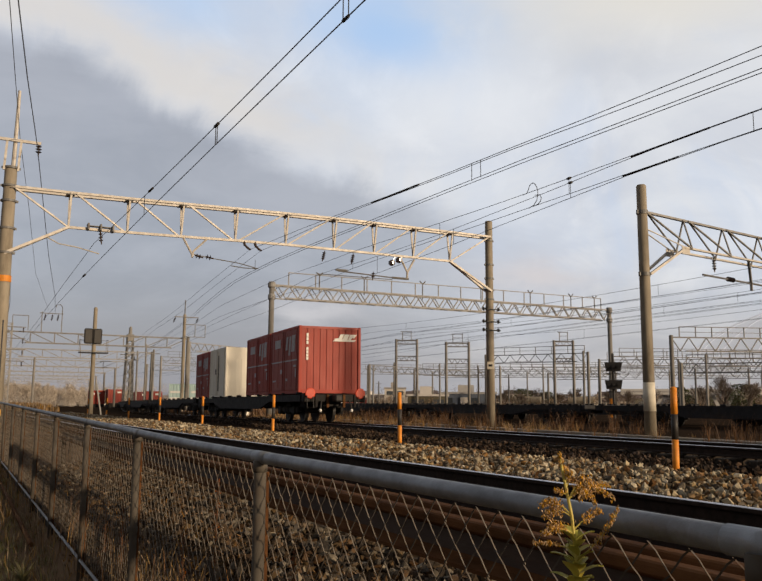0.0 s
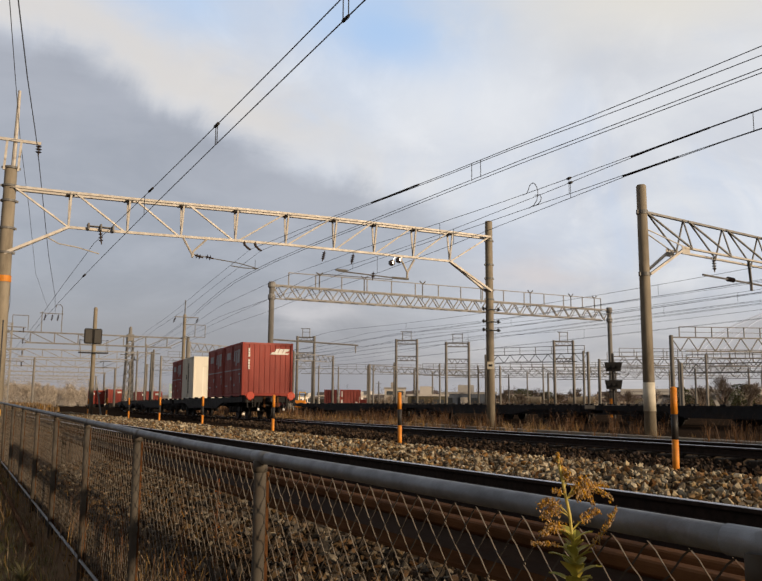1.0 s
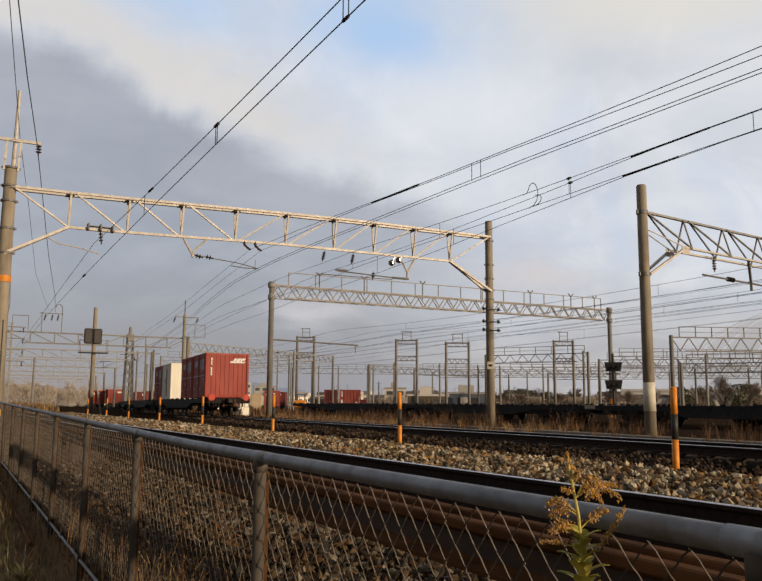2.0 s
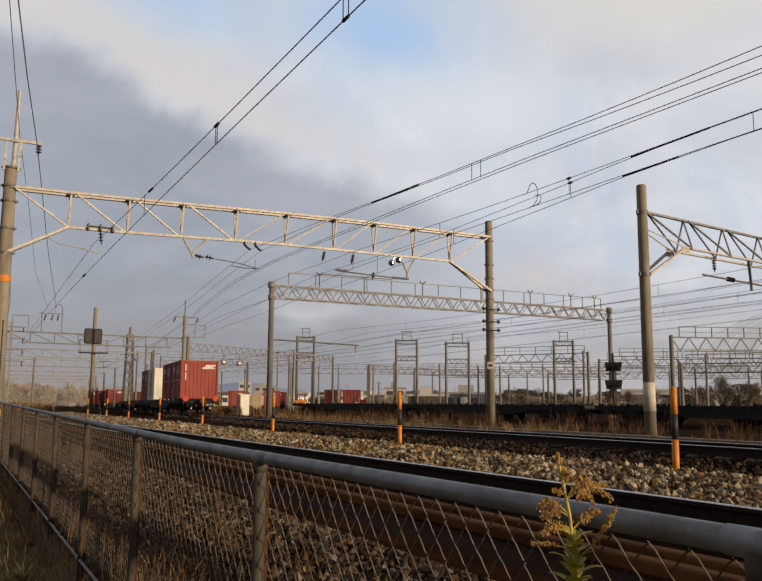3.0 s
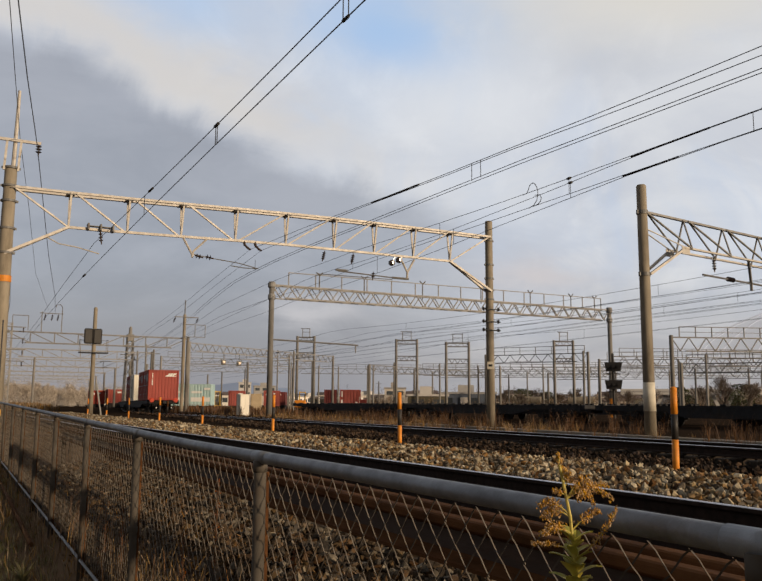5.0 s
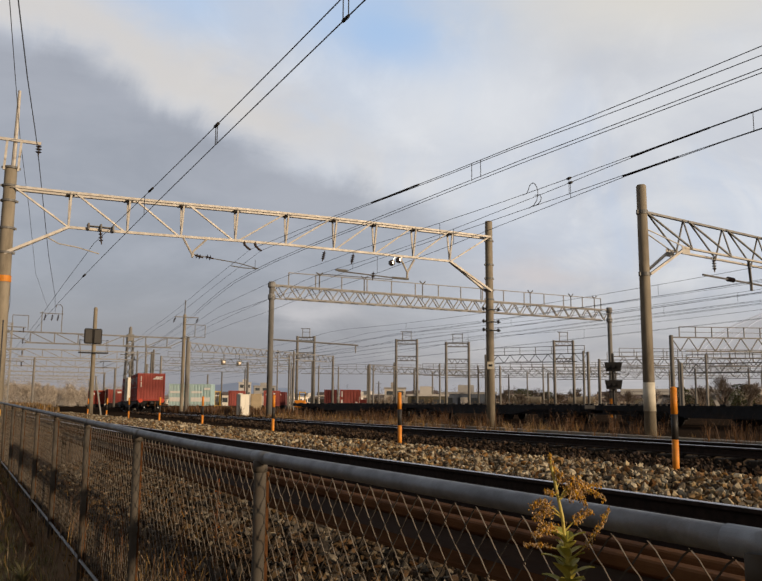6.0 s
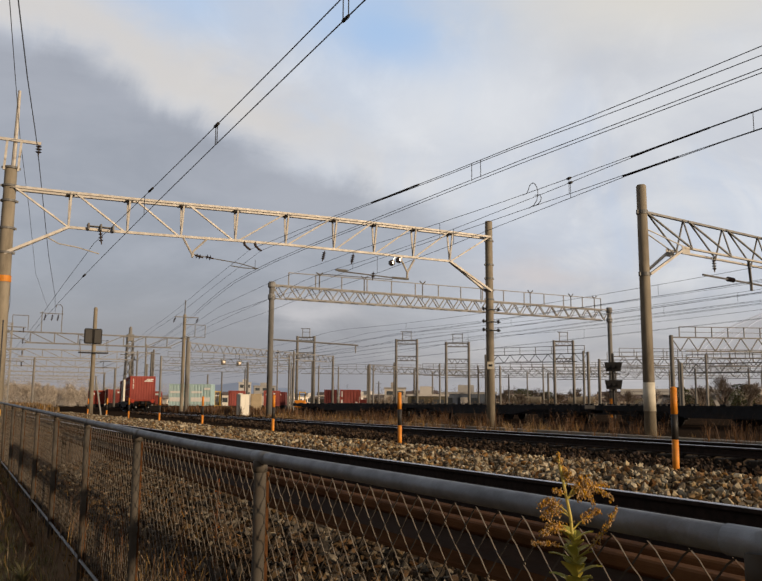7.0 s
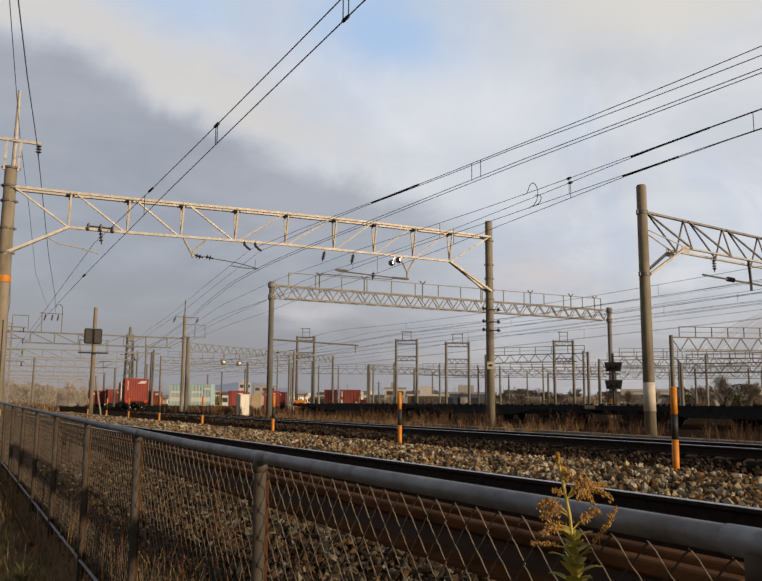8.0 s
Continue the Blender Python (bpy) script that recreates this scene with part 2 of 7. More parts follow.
M_REED = mat("russet_dead_weed", (0.17, 0.10, 0.06), (0.10, 0.058, 0.035), 3, 0.95, island=0.4, spec=0.1)
M_DOCK = mat("dock_seed", (0.26, 0.085, 0.032), (0.15, 0.05, 0.022), 40, 0.9, island=0.4, spec=0.1)
M_STALK = mat("pale_dead_stalk", (0.42, 0.29, 0.15), (0.28, 0.18, 0.09), 6, 0.9, island=0.3, spec=0.1)
M_LITTER = mat("dead_leaf_litter", (0.34, 0.21, 0.11), (0.17, 0.10, 0.05), 12, 0.95, island=0.5, spec=0.1)
M_GRASS = mat("tired_green_grass", (0.22, 0.225, 0.095), (0.31, 0.24, 0.135), 3, 0.9, island=0.45, spec=0.15)
M_STEM = mat("goldenrod_stem", (0.60, 0.47, 0.10), (0.44, 0.38, 0.085), 30, 0.6)
M_LEAF = mat("goldenrod_leaf", (0.36, 0.39, 0.055), (0.52, 0.42, 0.07), 25, 0.6, island=0.3)
M_FLOWER = mat("goldenrod_flower", (0.56, 0.33, 0.085), (0.33, 0.19, 0.075), 60, 0.8, island=0.45)
M_TREE = mat("evergreen_foliage", (0.045, 0.06, 0.025), (0.08, 0.08, 0.035), 2, 0.9, island=0.4)
M_BARE = mat("bare_branches", (0.52, 0.455, 0.39), (0.42, 0.355, 0.29), 3, 0.9)
M_BRUSH = mat("brown_brushwood", (0.26, 0.185, 0.125), (0.17, 0.12, 0.08), 2, 0.95, spec=0.1)
M_BUILD = mat("pale_building_render", (0.80, 0.745, 0.68), (0.64, 0.585, 0.53), 0.2, 0.9, vary=0.25)
M_BUILD_GREY = mat("grey_building_cladding", (0.50, 0.48, 0.465), (0.38, 0.365, 0.35), 0.2, 0.8, vary=0.3)
M_GLASS = mat("dark_window_glass", (0.05, 0.06, 0.075), (0.08, 0.09, 0.1), 0.6, 0.15)
M_POST = mat("stained_post", (0.115, 0.10, 0.083), (0.062, 0.054, 0.045), 6, 0.85, 0.0, stain=(0.11, 0.076, 0.05), stain_scale=3, stain_lo=0.52, spec=0.2)
M_HILL = mat("haze_glow_blue_hill", (0.2, 0.24, 0.33), (0.17, 0.21, 0.3), 0.004, 1.0)
M_GANTRY = mat("weathered_gantry_paint", (0.31, 0.302, 0.295), (0.215, 0.21, 0.205), 3, 0.65, 0.1, stain=(0.13, 0.10, 0.08), stain_scale=1.3, stain_lo=0.56)
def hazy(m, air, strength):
    """Far scenery: haze is painted in as a little glow of the material itself."""
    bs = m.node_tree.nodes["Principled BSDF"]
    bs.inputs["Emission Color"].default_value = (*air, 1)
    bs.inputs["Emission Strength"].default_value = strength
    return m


M_BUILD_WHITE = mat("white_house_wall", (0.82, 0.77, 0.70), (0.66, 0.61, 0.55), 0.25, 0.9, vary=0.12)
M_TAN = mat("tan_box_paint", (0.52, 0.41, 0.27), (0.40, 0.31, 0.20), 1.2, 0.7, stain=(0.28, 0.20, 0.13), stain_scale=1.5, stain_lo=0.6)
M_PALE = mat("pale_bridge_concrete", (0.88, 0.85, 0.82), (0.74, 0.71, 0.68), 0.3, 0.85, stain=(0.55, 0.52, 0.48), stain_scale=0.4, stain_lo=0.6)
M_TWIG = mat("brown_grey_twigs", (0.20, 0.165, 0.14), (0.13, 0.105, 0.09), 3, 0.95, spec=0.1)
M_SLATE = mat("blue_grey_cladding", (0.16, 0.19, 0.25), (0.12, 0.145, 0.19), 0.3, 0.7, stretch=(1, 1, 0.2))
M_OLIVE = mat("dull_olive_sheeting", (0.12, 0.105, 0.07), (0.08, 0.07, 0.05), 0.4, 0.85)
M_ROOF = mat("brown_roof_sheet", (0.15, 0.115, 0.10), (0.10, 0.08, 0.072), 0.5, 0.75, vary=0.35)
M_BANK = mat("bank_litter", (0.16, 0.105, 0.06), (0.07, 0.046, 0.027), 9, 1.0, bump=0.9, bump_scale=30, stain=(0.10, 0.068, 0.041), stain_scale=3.5, spec=0.0)
# dark cinders whose colour also holds shade between ballast stones and under weeds
M_CINDER = mat("dark_cinders_with_shade", (0.045, 0.031, 0.022), (0.025, 0.019, 0.015), 6, 1.0, bump=0.9, bump_scale=25, stain=(0.08, 0.05, 0.031), stain_scale=0.35, stain_lo=0.55, spec=0.0)
# glow on hill and arena roof imitates haze; neither is a lamp
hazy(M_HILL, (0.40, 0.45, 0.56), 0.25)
M_DOME = hazy(mat("pale_membrane_roof_haze_glow", (0.8, 0.77, 0.76), (0.74, 0.72, 0.72), 0.05, 0.9), (0.62, 0.61, 0.63), 0.48)
M_DOMERIB = hazy(mat("roof_cable_haze_glow", (0.7, 0.68, 0.68), (0.66, 0.64, 0.65), 0.05, 0.9), (0.62, 0.61, 0.63), 0.42)
M_LAMP = glowing("lit_floodlamp", (1.0, 0.8, 0.6), 0.22)

# ---- mesh helpers ----
def part(name, bm, material, parent=None, label="", smooth=False):
    me = bpy.data.meshes.new(name)
    bm.to_mesh(me)
    bm.free()
    mats = material if isinstance(material, (list, tuple)) else [material]
    for m in mats:
        me.materials.append(m)
    if smooth:
        for p in me.polygons:
            p.use_smooth = True
    ob = new(name, me)
    if parent is not None:
        ob.parent = parent
    if label:
        tagged(ob, label)
    return ob


def thing(name, label, category, m=None, group="", kind=""):
    ob = new(name)
    ob.empty_display_size = 0.2
    if m is not None:
        ob.matrix_world = m
    return tagged(ob, label, category, group, kind)


def box(bm, x0, x1, y0, y1, z0, z1, bevel=0.0, mi=0):
    vs = [bm.verts.new((x, y, z)) for z in (z0, z1) for y in (y0, y1) for x in (x0, x1)]
    fs = [bm.faces.new([vs[i] for i in q]) for q in ((0, 2, 3, 1), (4, 5, 7, 6), (0, 1, 5, 4), (2, 6, 7, 3), (0, 4, 6, 2), (1, 3, 7, 5))]
    if bevel:
        es = {e for f in fs for e in f.edges}
        out = bmesh.ops.bevel(bm, geom=list(es), offset=bevel, segments=1, affect="EDGES")
        fs = [f for f in bm.faces if any(v in set(out["verts"]) for v in f.verts)]
    for f in fs:
        if f.is_valid:
            f.material_index = mi
    return bm


def ring_frame(d):
    d = Vector(d).normalized()
    a = d.cross(Vector((0, 0, 1)))
    if a.length < 1e-4:
        a = Vector((1, 0, 0))
    a.normalize()
    return a, a.cross(d).normalized()


def tube(bm, pts, r, n=6, r1=None, caps=True, mi=0):
    pts = [Vector(p) for p in pts]
    rings = []
    a = None
    for i, p in enumerate(pts):
        d = pts[min(i + 1, len(pts) - 1)] - pts[max(i - 1, 0)]
        if a is None:
            a, b = ring_frame(d)
        else:
            dn = d.normalized()
            a = (a - dn * a.dot(dn)).normalized()
            b = a.cross(dn).normalized()
        rr = r if r1 is None else r + (r1 - r) * i / (len(pts) - 1)
        rings.append([bm.verts.new(p + (a * math.cos(2 * math.pi * k / n) + b * math.sin(2 * math.pi * k / n)) * rr) for k in range(n)])
    for r0, r2 in zip(rings, rings[1:]):
        for k in range(n):
            f = bm.faces.new((r0[k], r0[(k + 1) % n], r2[(k + 1) % n], r2[k]))
            f.material_index = mi
    if caps:
        bm.faces.new(rings[0][::-1]).material_index = mi
        bm.faces.new(rings[-1]).material_index = mi
    return bm


def beam(bm, p, q, w, h, mi=0):
    """A square bar from p to q."""
    p, q = Vector(p), Vector(q)
    a, b = ring_frame(q - p)
    c = [(-w / 2, -h / 2), (w / 2, -h / 2), (w / 2, h / 2), (-w / 2, h / 2)]
    v0 = [bm.verts.new(p + a * i + b * j) for i, j in c]
    v1 = [bm.verts.new(q + a * i + b * j) for i, j in c]
    for k in range(4):
        bm.faces.new((v0[k], v0[(k + 1) % 4], v1[(k + 1) % 4], v1[k])).material_index = mi
    bm.faces.new(v0[::-1]).material_index = mi
    bm.faces.new(v1).material_index = mi
    return bm


def angle_bar(bm, p, q, w, t=0.012):
    """A rolled angle: two thin legs at a right angle."""
    p, q = Vector(p), Vector(q)
    a, b = ring_frame(q - p)
    prof = [(0, 0), (w, 0), (w, t), (t, t), (t, w), (0, w)]
    v0 = [bm.verts.new(p + a * (i - w / 2) + b * (j - w / 2)) for i, j in prof]
    v1 = [bm.verts.new(q + a * (i - w / 2) + b * (j - w / 2)) for i, j in prof]
    for k in range(6):
        bm.faces.new((v0[k], v0[(k + 1) % 6], v1[(k + 1) % 6], v1[k]))
    bm.faces.new(v0[::-1])
    bm.faces.new(v1)
    return bm


def lathe(bm, prof, n=12, origin=(0, 0, 0), mi=0):
    """A turned body about z; prof: (radius, height)."""
    o = Vector(origin)
    rings = [[bm.verts.new(o + Vector((r * math.cos(2 * math.pi * k / n), r * math.sin(2 * math.pi * k / n), z))) for k in range(n)] for r, z in prof]
    for r0, r1 in zip(rings, rings[1:]):
        for k in range(n):
            bm.faces.new((r0[k], r0[(k + 1) % n], r1[(k + 1) % n], r1[k])).material_index = mi
    bm.faces.new(rings[0][::-1]).material_index = mi
    bm.faces.new(rings[-1]).material_index = mi
    return bm


def smooth_step(a, b, v):
    t = min(1, max(0, (v - a) / (b - a)))
    return t * t * (3 - 2 * t)


# ---- the lie of the land ----
SLOPE = 0.082                        # the second track swings off by this much
TURN2 = -math.degrees(math.atan(SLOPE))


def swing(s):
    """The main track bends to the right after 70 m."""
    return 0.00095 * max(0.0, s - 70) ** 2


def track2_x(y):
    return 10.73 + SLOPE * y + swing(y)


def fence_rise(y):
    return max(0.0, min(0.5, (y - 3.5) * 0.0125))


KNOTS = ((0.9, -0.78), (1.06, -0.66), (1.22, -0.5), (1.36, -0.36), (1.6, -0.25), (2.3, -0.2), (2.7, -0.22), (5.2, -0.22), (5.5, -0.18), (7.4, -0.165), (8.15, -0.16), (8.75, -0.28))


def ground_z(x, y):
    if x <= KNOTS[0][0]:
        z = -0.78 + 0.05 * smooth_step(-1, -6, x)
        return z + fence_rise(y) * smooth_step(12, 0, abs(x - 1))
    c2 = track2_x(y)
    if x < 8.75:
        z = KNOTS[-1][1]
        for (xa, za), (xb, zb) in zip(KNOTS, KNOTS[1:]):
            if xa <= x <= xb:
                z = za + (zb - za) * (x - xa) / (xb - xa)
                break
        if x < 2.3:
            flat = (-0.55 if x < 1.1 else -0.42 + 0.2 * smooth_step(1.1, 2.3, x))
            k = smooth_step(5.8, 7.6, y)
            z += (min(z, flat) + fence_rise(y) * smooth_step(2.3, 1.0, x) - z) * k
    else:
        z = -0.27
    if x > 8.0:
        u = x - c2
        if -1.9 < u < 1.9:
            z = max(z, -0.27) - 0.004 * max(0, min(90, y - 29))
        z = z + (-0.4 - z) * smooth_step(2.0, 3.4, u)
    return z


def ground_sheet():
    xs = [-2500, -600, -150, -40, -12, -6, -3, -1.5, -0.5, 0.3, 0.7] + [k[0] for k in KNOTS] + [9.3, 10, 10.6, 11.2, 11.8, 12.4, 13, 13.6, 14.2, 15, 16, 17, 18, 19, 20, 21, 22, 24, 27, 32, 40, 60, 100, 200, 500, 1200, 3000]
    ys = [-2500, -600, -150, -40, -15] + [-8 + 1.0 * i for i in range(30)] + [22 + 4 * i for i in range(40)] + [200, 260, 350, 500, 900, 1600, 3500]
    verts = []
    for y in ys:
        for x in xs:
            z = ground_z(x, y) if -600 < y < 400 and -200 < x < 400 else -0.4
            verts.append((x, y, z + 0.012 * noise.noise((x * 1.7, y * 1.7, 0))))
    w = len(xs)
    faces = [(j * w + i, j * w + i + 1, (j + 1) * w + i + 1, (j + 1) * w + i) for j in range(len(ys) - 1) for i in range(w - 1)]
    me = bpy.data.meshes.new("ground")
    me.from_pydata(verts, [], faces)
    for m in (M_SOIL, M_BANK, M_CINDER):
        me.materials.append(m)
    for p in me.polygons:
        p.use_smooth = True
        x, y = p.center.x, p.center.y
        # slot 2 paints the shade of ballast gaps and yard into the ground
        p.material_index = 1 if 1.0 < x < 2.6 and y < 9 else 2 if 4.6 < x < 7.6 or 8.6 < x < 500 else 0
    return tagged(new("ground", me), "brown bare earth of a railway yard in winter", "ground", kind="structure")


ground_sheet()


# ---- loose stones ----
ICO_V = [(0, 0, -1), (0.72, -0.53, -0.45), (-0.28, -0.85, -0.45), (-0.89, 0, -0.45), (-0.28, 0.85, -0.45), (0.72, 0.53, -0.45), (0.28, -0.85, 0.45), (-0.72, -0.53, 0.45), (-0.72, 0.53, 0.45), (0.28, 0.85, 0.45), (0.89, 0, 0.45), (0, 0, 1)]
ICO_F = [(0, 1, 2), (1, 0, 5), (0, 2, 3), (0, 3, 4), (0, 4, 5), (1, 5, 10), (2, 1, 6), (3, 2, 7), (4, 3, 8), (5, 4, 9), (1, 10, 6), (2, 6, 7), (3, 7, 8), (4, 8, 9), (5, 9, 10), (6, 10, 11), (7, 6, 11), (8, 7, 11), (9, 8, 11), (10, 9, 11)]


def stones(name, label, places, material, seed):
    """places: x, y, z, radius of each stone."""
    rng = np.random.default_rng(seed)
    n = len(places)
    base = np.array(ICO_V)
    jag = 1 + rng.uniform(-0.55, 0.45, (n, 12, 1))
    sq = rng.uniform(0.5, 1.35, (n, 1, 3))
    v = base[None] * jag * sq
    a, b = rng.uniform(0, 6.283, (n, 1)), rng.uniform(-0.7, 0.7, (n, 1))
    x, y, z = v[..., 0], v[..., 1], v[..., 2]
    y, z = y * np.cos(b) - z * np.sin(b), y * np.sin(b) + z * np.cos(b)
    x, y = x * np.cos(a) - y * np.sin(a), x * np.sin(a) + y * np.cos(a)
    p = np.array(places)
    v = np.stack((x, y, z), -1) * p[:, None, 3:4] + p[:, None, :3]
    f = np.array(ICO_F)[None] + 12 * np.arange(n)[:, None, None]
    me = bpy.data.meshes.new(name)
    me.from_pydata(v.reshape(-1, 3).tolist(), [], f.reshape(-1, 3).tolist())
    me.materials.append(material)
    return tagged(new(name, me), label, "ballast", kind="stuff")


def strewn(seed, count, xr, yr, size, shift=None, keep=None, pile=0.0, near=1.6):
    rng = random.Random(seed)
    out = []
    for _ in range(count):
        u = rng.random()
        y = yr[0] + (yr[1] - yr[0]) * u ** near
        x = rng.uniform(*xr)
        if shift:
            x += shift(y)
        if keep and not keep(x, y):
            continue
        s = rng.uniform(*size) * (1 + 0.018 * max(0, y - 12))
        out.append((x, y, ground_z(x, y) + s * 0.25 + rng.random() * pile, s))
    return out


# ---- fence along the path ----
def fence_top(y):
    return 0.462 + fence_rise(y) * 0.95


def fence():
    f = thing("chain_link_fence", "galvanised chain-link fence with a thick top pipe beside the track", "fence", pose(1.0, 0, 0))
    ys = [-3.2, -1.2, 0.768, 2.775, 4.85, 6.72, 8.72, 10.58] + [12.5 + 1.97 * i for i in range(16)]
    for y in ys:
        bm = bmesh.new()
        lathe(bm, [(0.0215, ground_z(0.9, y) - 0.1), (0.0215, fence_top(y) - 0.01)], 16, (-0.005, y, 0))
        lathe(bm, [(0.025, fence_top(y) - 0.05), (0.025, fence_top(y) - 0.012)], 16, (-0.005, y, 0))
        post = part("post", bm, M_POST, f, "weathered brownish steel post", True)
        bm = bmesh.new()
        lathe(bm, [(0.0255, -0.09 + fence_rise(y)), (0.0255, -0.06 + fence_rise(y))], 12, (-0.005, y, 0))
        box(bm, -0.036, -0.026, y - 0.008, y + 0.008, -0.087 + fence_rise(y), -0.063 + fence_rise(y))
        part("clamp", bm, M_POST, post)
        # added strip: the post's sunlit edge as a rust-coloured bar
        bm = bmesh.new()
        box(bm, 0.016, 0.027, y - 0.006, y + 0.002, ground_z(0.9, y) + 0.05, fence_top(y) - 0.05)
        part("tension_bar", bm, M_RUST, post, "rust-brown strip standing in for the post's sunlit edge")
    bm = bmesh.new()
    pts = [(0, -3.5 + 0.8 * i, fence_top(-3.5 + 0.8 * i)) for i in range(59)]
    tube(bm, pts, 0.0205, 14)
    pipe = part("top_rail", bm, M_GALV, f, "grey galvanised top pipe", True)
    for y in ys[1:14]:
        bm = bmesh.new()
        tube(bm, [(0, y - 0.06, fence_top(y - 0.06)), (0, y + 0.06, fence_top(y + 0.06))], 0.0222, 20)
        part("coupling", bm, M_GALV, pipe, smooth=True)
    bm = bmesh.new()
    tube(bm, [(-0.01, -3.5 + 2 * i, fence_top(-3.5 + 2 * i) - 1.03) for i in range(24)], 0.011, 6)
    part("bottom_rail", bm, M_GALV, f)
    # the netting: flattened spirals hooked into each other, falling strands behind, rising ones in front
    verts, faces = [], []
    pitch, step = 0.041, 0.0455
    # 1 where a strand takes the shaded wire colour, 0 where the lit one
    dull = []
    rng = random.Random(5)
    for i in range(int(24 / pitch)):
        y0 = 0.1 + i * pitch
        cuts = 4 if y0 < 7 else 1
        top = fence_top(y0) - 0.03
        start = len(verts)
        jig = rng.uniform(-0.002, 0.002)
        rows = 22
        for k in range(rows * cuts + 1):
            j, u = divmod(k / cuts, 1)
            odd = (int(j) + i) % 2
            r = 0.0021 if odd else 0.0017
            lead = u ** 0.68
            w = 1 - lead if odd else lead
            yy = y0 + pitch * (-0.04 + 1.08 * w)
            xx = 0.024 + (-0.003 if odd else 0.004) * math.sin(math.pi * u) + jig
            zz = top - (j + u) * step
            verts += [(xx + r, yy, zz), (xx - r * 0.5, yy + r * 0.87, zz + r * 0.6), (xx - r * 0.5, yy - r * 0.87, zz - r * 0.6)]
        for k in range(rows * cuts):
            a, b = start + 3 * k, start + 3 * k + 3
            for q in range(3):
                faces.append((a + q, a + (q + 1) % 3, b + (q + 1) % 3, b + q))
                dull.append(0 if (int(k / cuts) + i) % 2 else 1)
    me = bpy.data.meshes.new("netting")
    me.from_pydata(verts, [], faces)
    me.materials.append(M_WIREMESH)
    me.materials.append(M_WIRESHADED)
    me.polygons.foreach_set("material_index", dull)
    net = new("netting", me)
    net.parent = f
    tagged(net, "diamond wire netting", kind="stuff")
    return f


fence()

HALF_RAIL = [(0.02, 0), (0.03, -0.004), (0.0325, -0.012), (0.034, -0.03), (0.03, -0.036), (0.009, -0.046), (0.008, -0.115), (0.02, -0.128), (0.0635, -0.14), (0.0635, -0.153)]
RAIL = [(-0.02, 0)] + HALF_RAIL + [(-x, z) for x, z in HALF_RAIL[:0:-1]]


def rail_mesh(name, y0, y1, bend=None):
    bm = bmesh.new()
    n = len(RAIL)
    cuts = [y0 + (y1 - y0) * i / 48 for i in range(49)]
    rings = [[bm.verts.new((x + (bend(y) if bend else 0), y, z)) for x, z in RAIL] for y in cuts]
    for a, b in zip(rings, rings[1:]):
        for k in range(n):
            f = bm.faces.new((a[k], b[k], b[(k + 1) % n], a[(k + 1) % n]))
            f.material_index = 1 if k in (0, 1, 19) else 0
    bm.faces.new(rings[0])
    bm.faces.new(rings[-1][::-1])
    return bm


def track(label, m, y0, y1, sleepers_to, step=0.62, top=M_RAILTOP, bend=None):
    t = thing("railway_track", label, "track", m)
    for s in (-1, 1):
        part("rail", rail_mesh("rail", y0, y1, bend), [M_RAIL, top], t, "steel rail with a shiny running face" if top is M_RAILTOP else "dull rusty rail").location.x = s * 0.566
    bm = bmesh.new()
    box(bm, -1.0, 1.0, -0.11, 0.11, -0.3, -0.153, 0.015)
    me = bpy.data.meshes.new("sleeper")
    bm.to_mesh(me)
    bm.free()
    me.materials.append(M_SLEEPER)
    y = max(y0, -4) + 0.3
    while y < sleepers_to:
        sl = new("sleeper", me)
        sl.parent = t
        sl.location = (0, y, 0)
        y += step
    return t


track("narrow gauge track in pale ballast beside the fence", pose(4.08, 0, 0), -40, 260, 40)
track("narrow gauge main track with polished rails", pose(10.73, 0, 0.046, -0.229, 0, TURN2), -40, 320, 70, bend=swing)


def spare_rail(x, top, y0, y1, props):
    s = thing("spare_rail", "rusty spare rail held up on props beside the fence", "rail", pose(x, 0, top), "spare rails beside the fence")
    bm = bmesh.new()
    n = len(RAIL)
    cuts = [y0 + (y1 - y0) * i / 24 for i in range(25)]
    rings = [[bm.verts.new((px + 0.004 * math.sin(y + x * 9), y, z + 0.003 * math.sin(y * 0.8 + x * 5))) for px, z in RAIL] for y in cuts]
    for a, b in zip(rings, rings[1:]):
        for k in range(n):
            f = bm.faces.new((a[k], b[k], b[(k + 1) % n], a[(k + 1) % n]))
            f.material_index = 1 if k in (6, 14) else 0
    bm.faces.new(rings[0])
    bm.faces.new(rings[-1][::-1])
    part("rail", bm, [M_RUST, M_RUSTWEB], s, "rust-brown rail with a darker web")
    for y in props:
        bm = bmesh.new()
        box(bm, -0.03, 0.03, y - 0.03, y + 0.03, ground_z(x, y) - top - 0.1, -0.186, 0.006)
        box(bm, -0.06, 0.06, y - 0.05, y + 0.05, -0.19, -0.154, 0.006)
        part("prop", bm, M_SLEEPER, s)


spare_rail(1.60, 0.268, 1.28, 13.3, (1.45, 4.44, 7.76, 12.9))
spare_rail(1.735, 0.272, 1.34, 13.6, (1.52, 4.82, 8.42, 13.2))


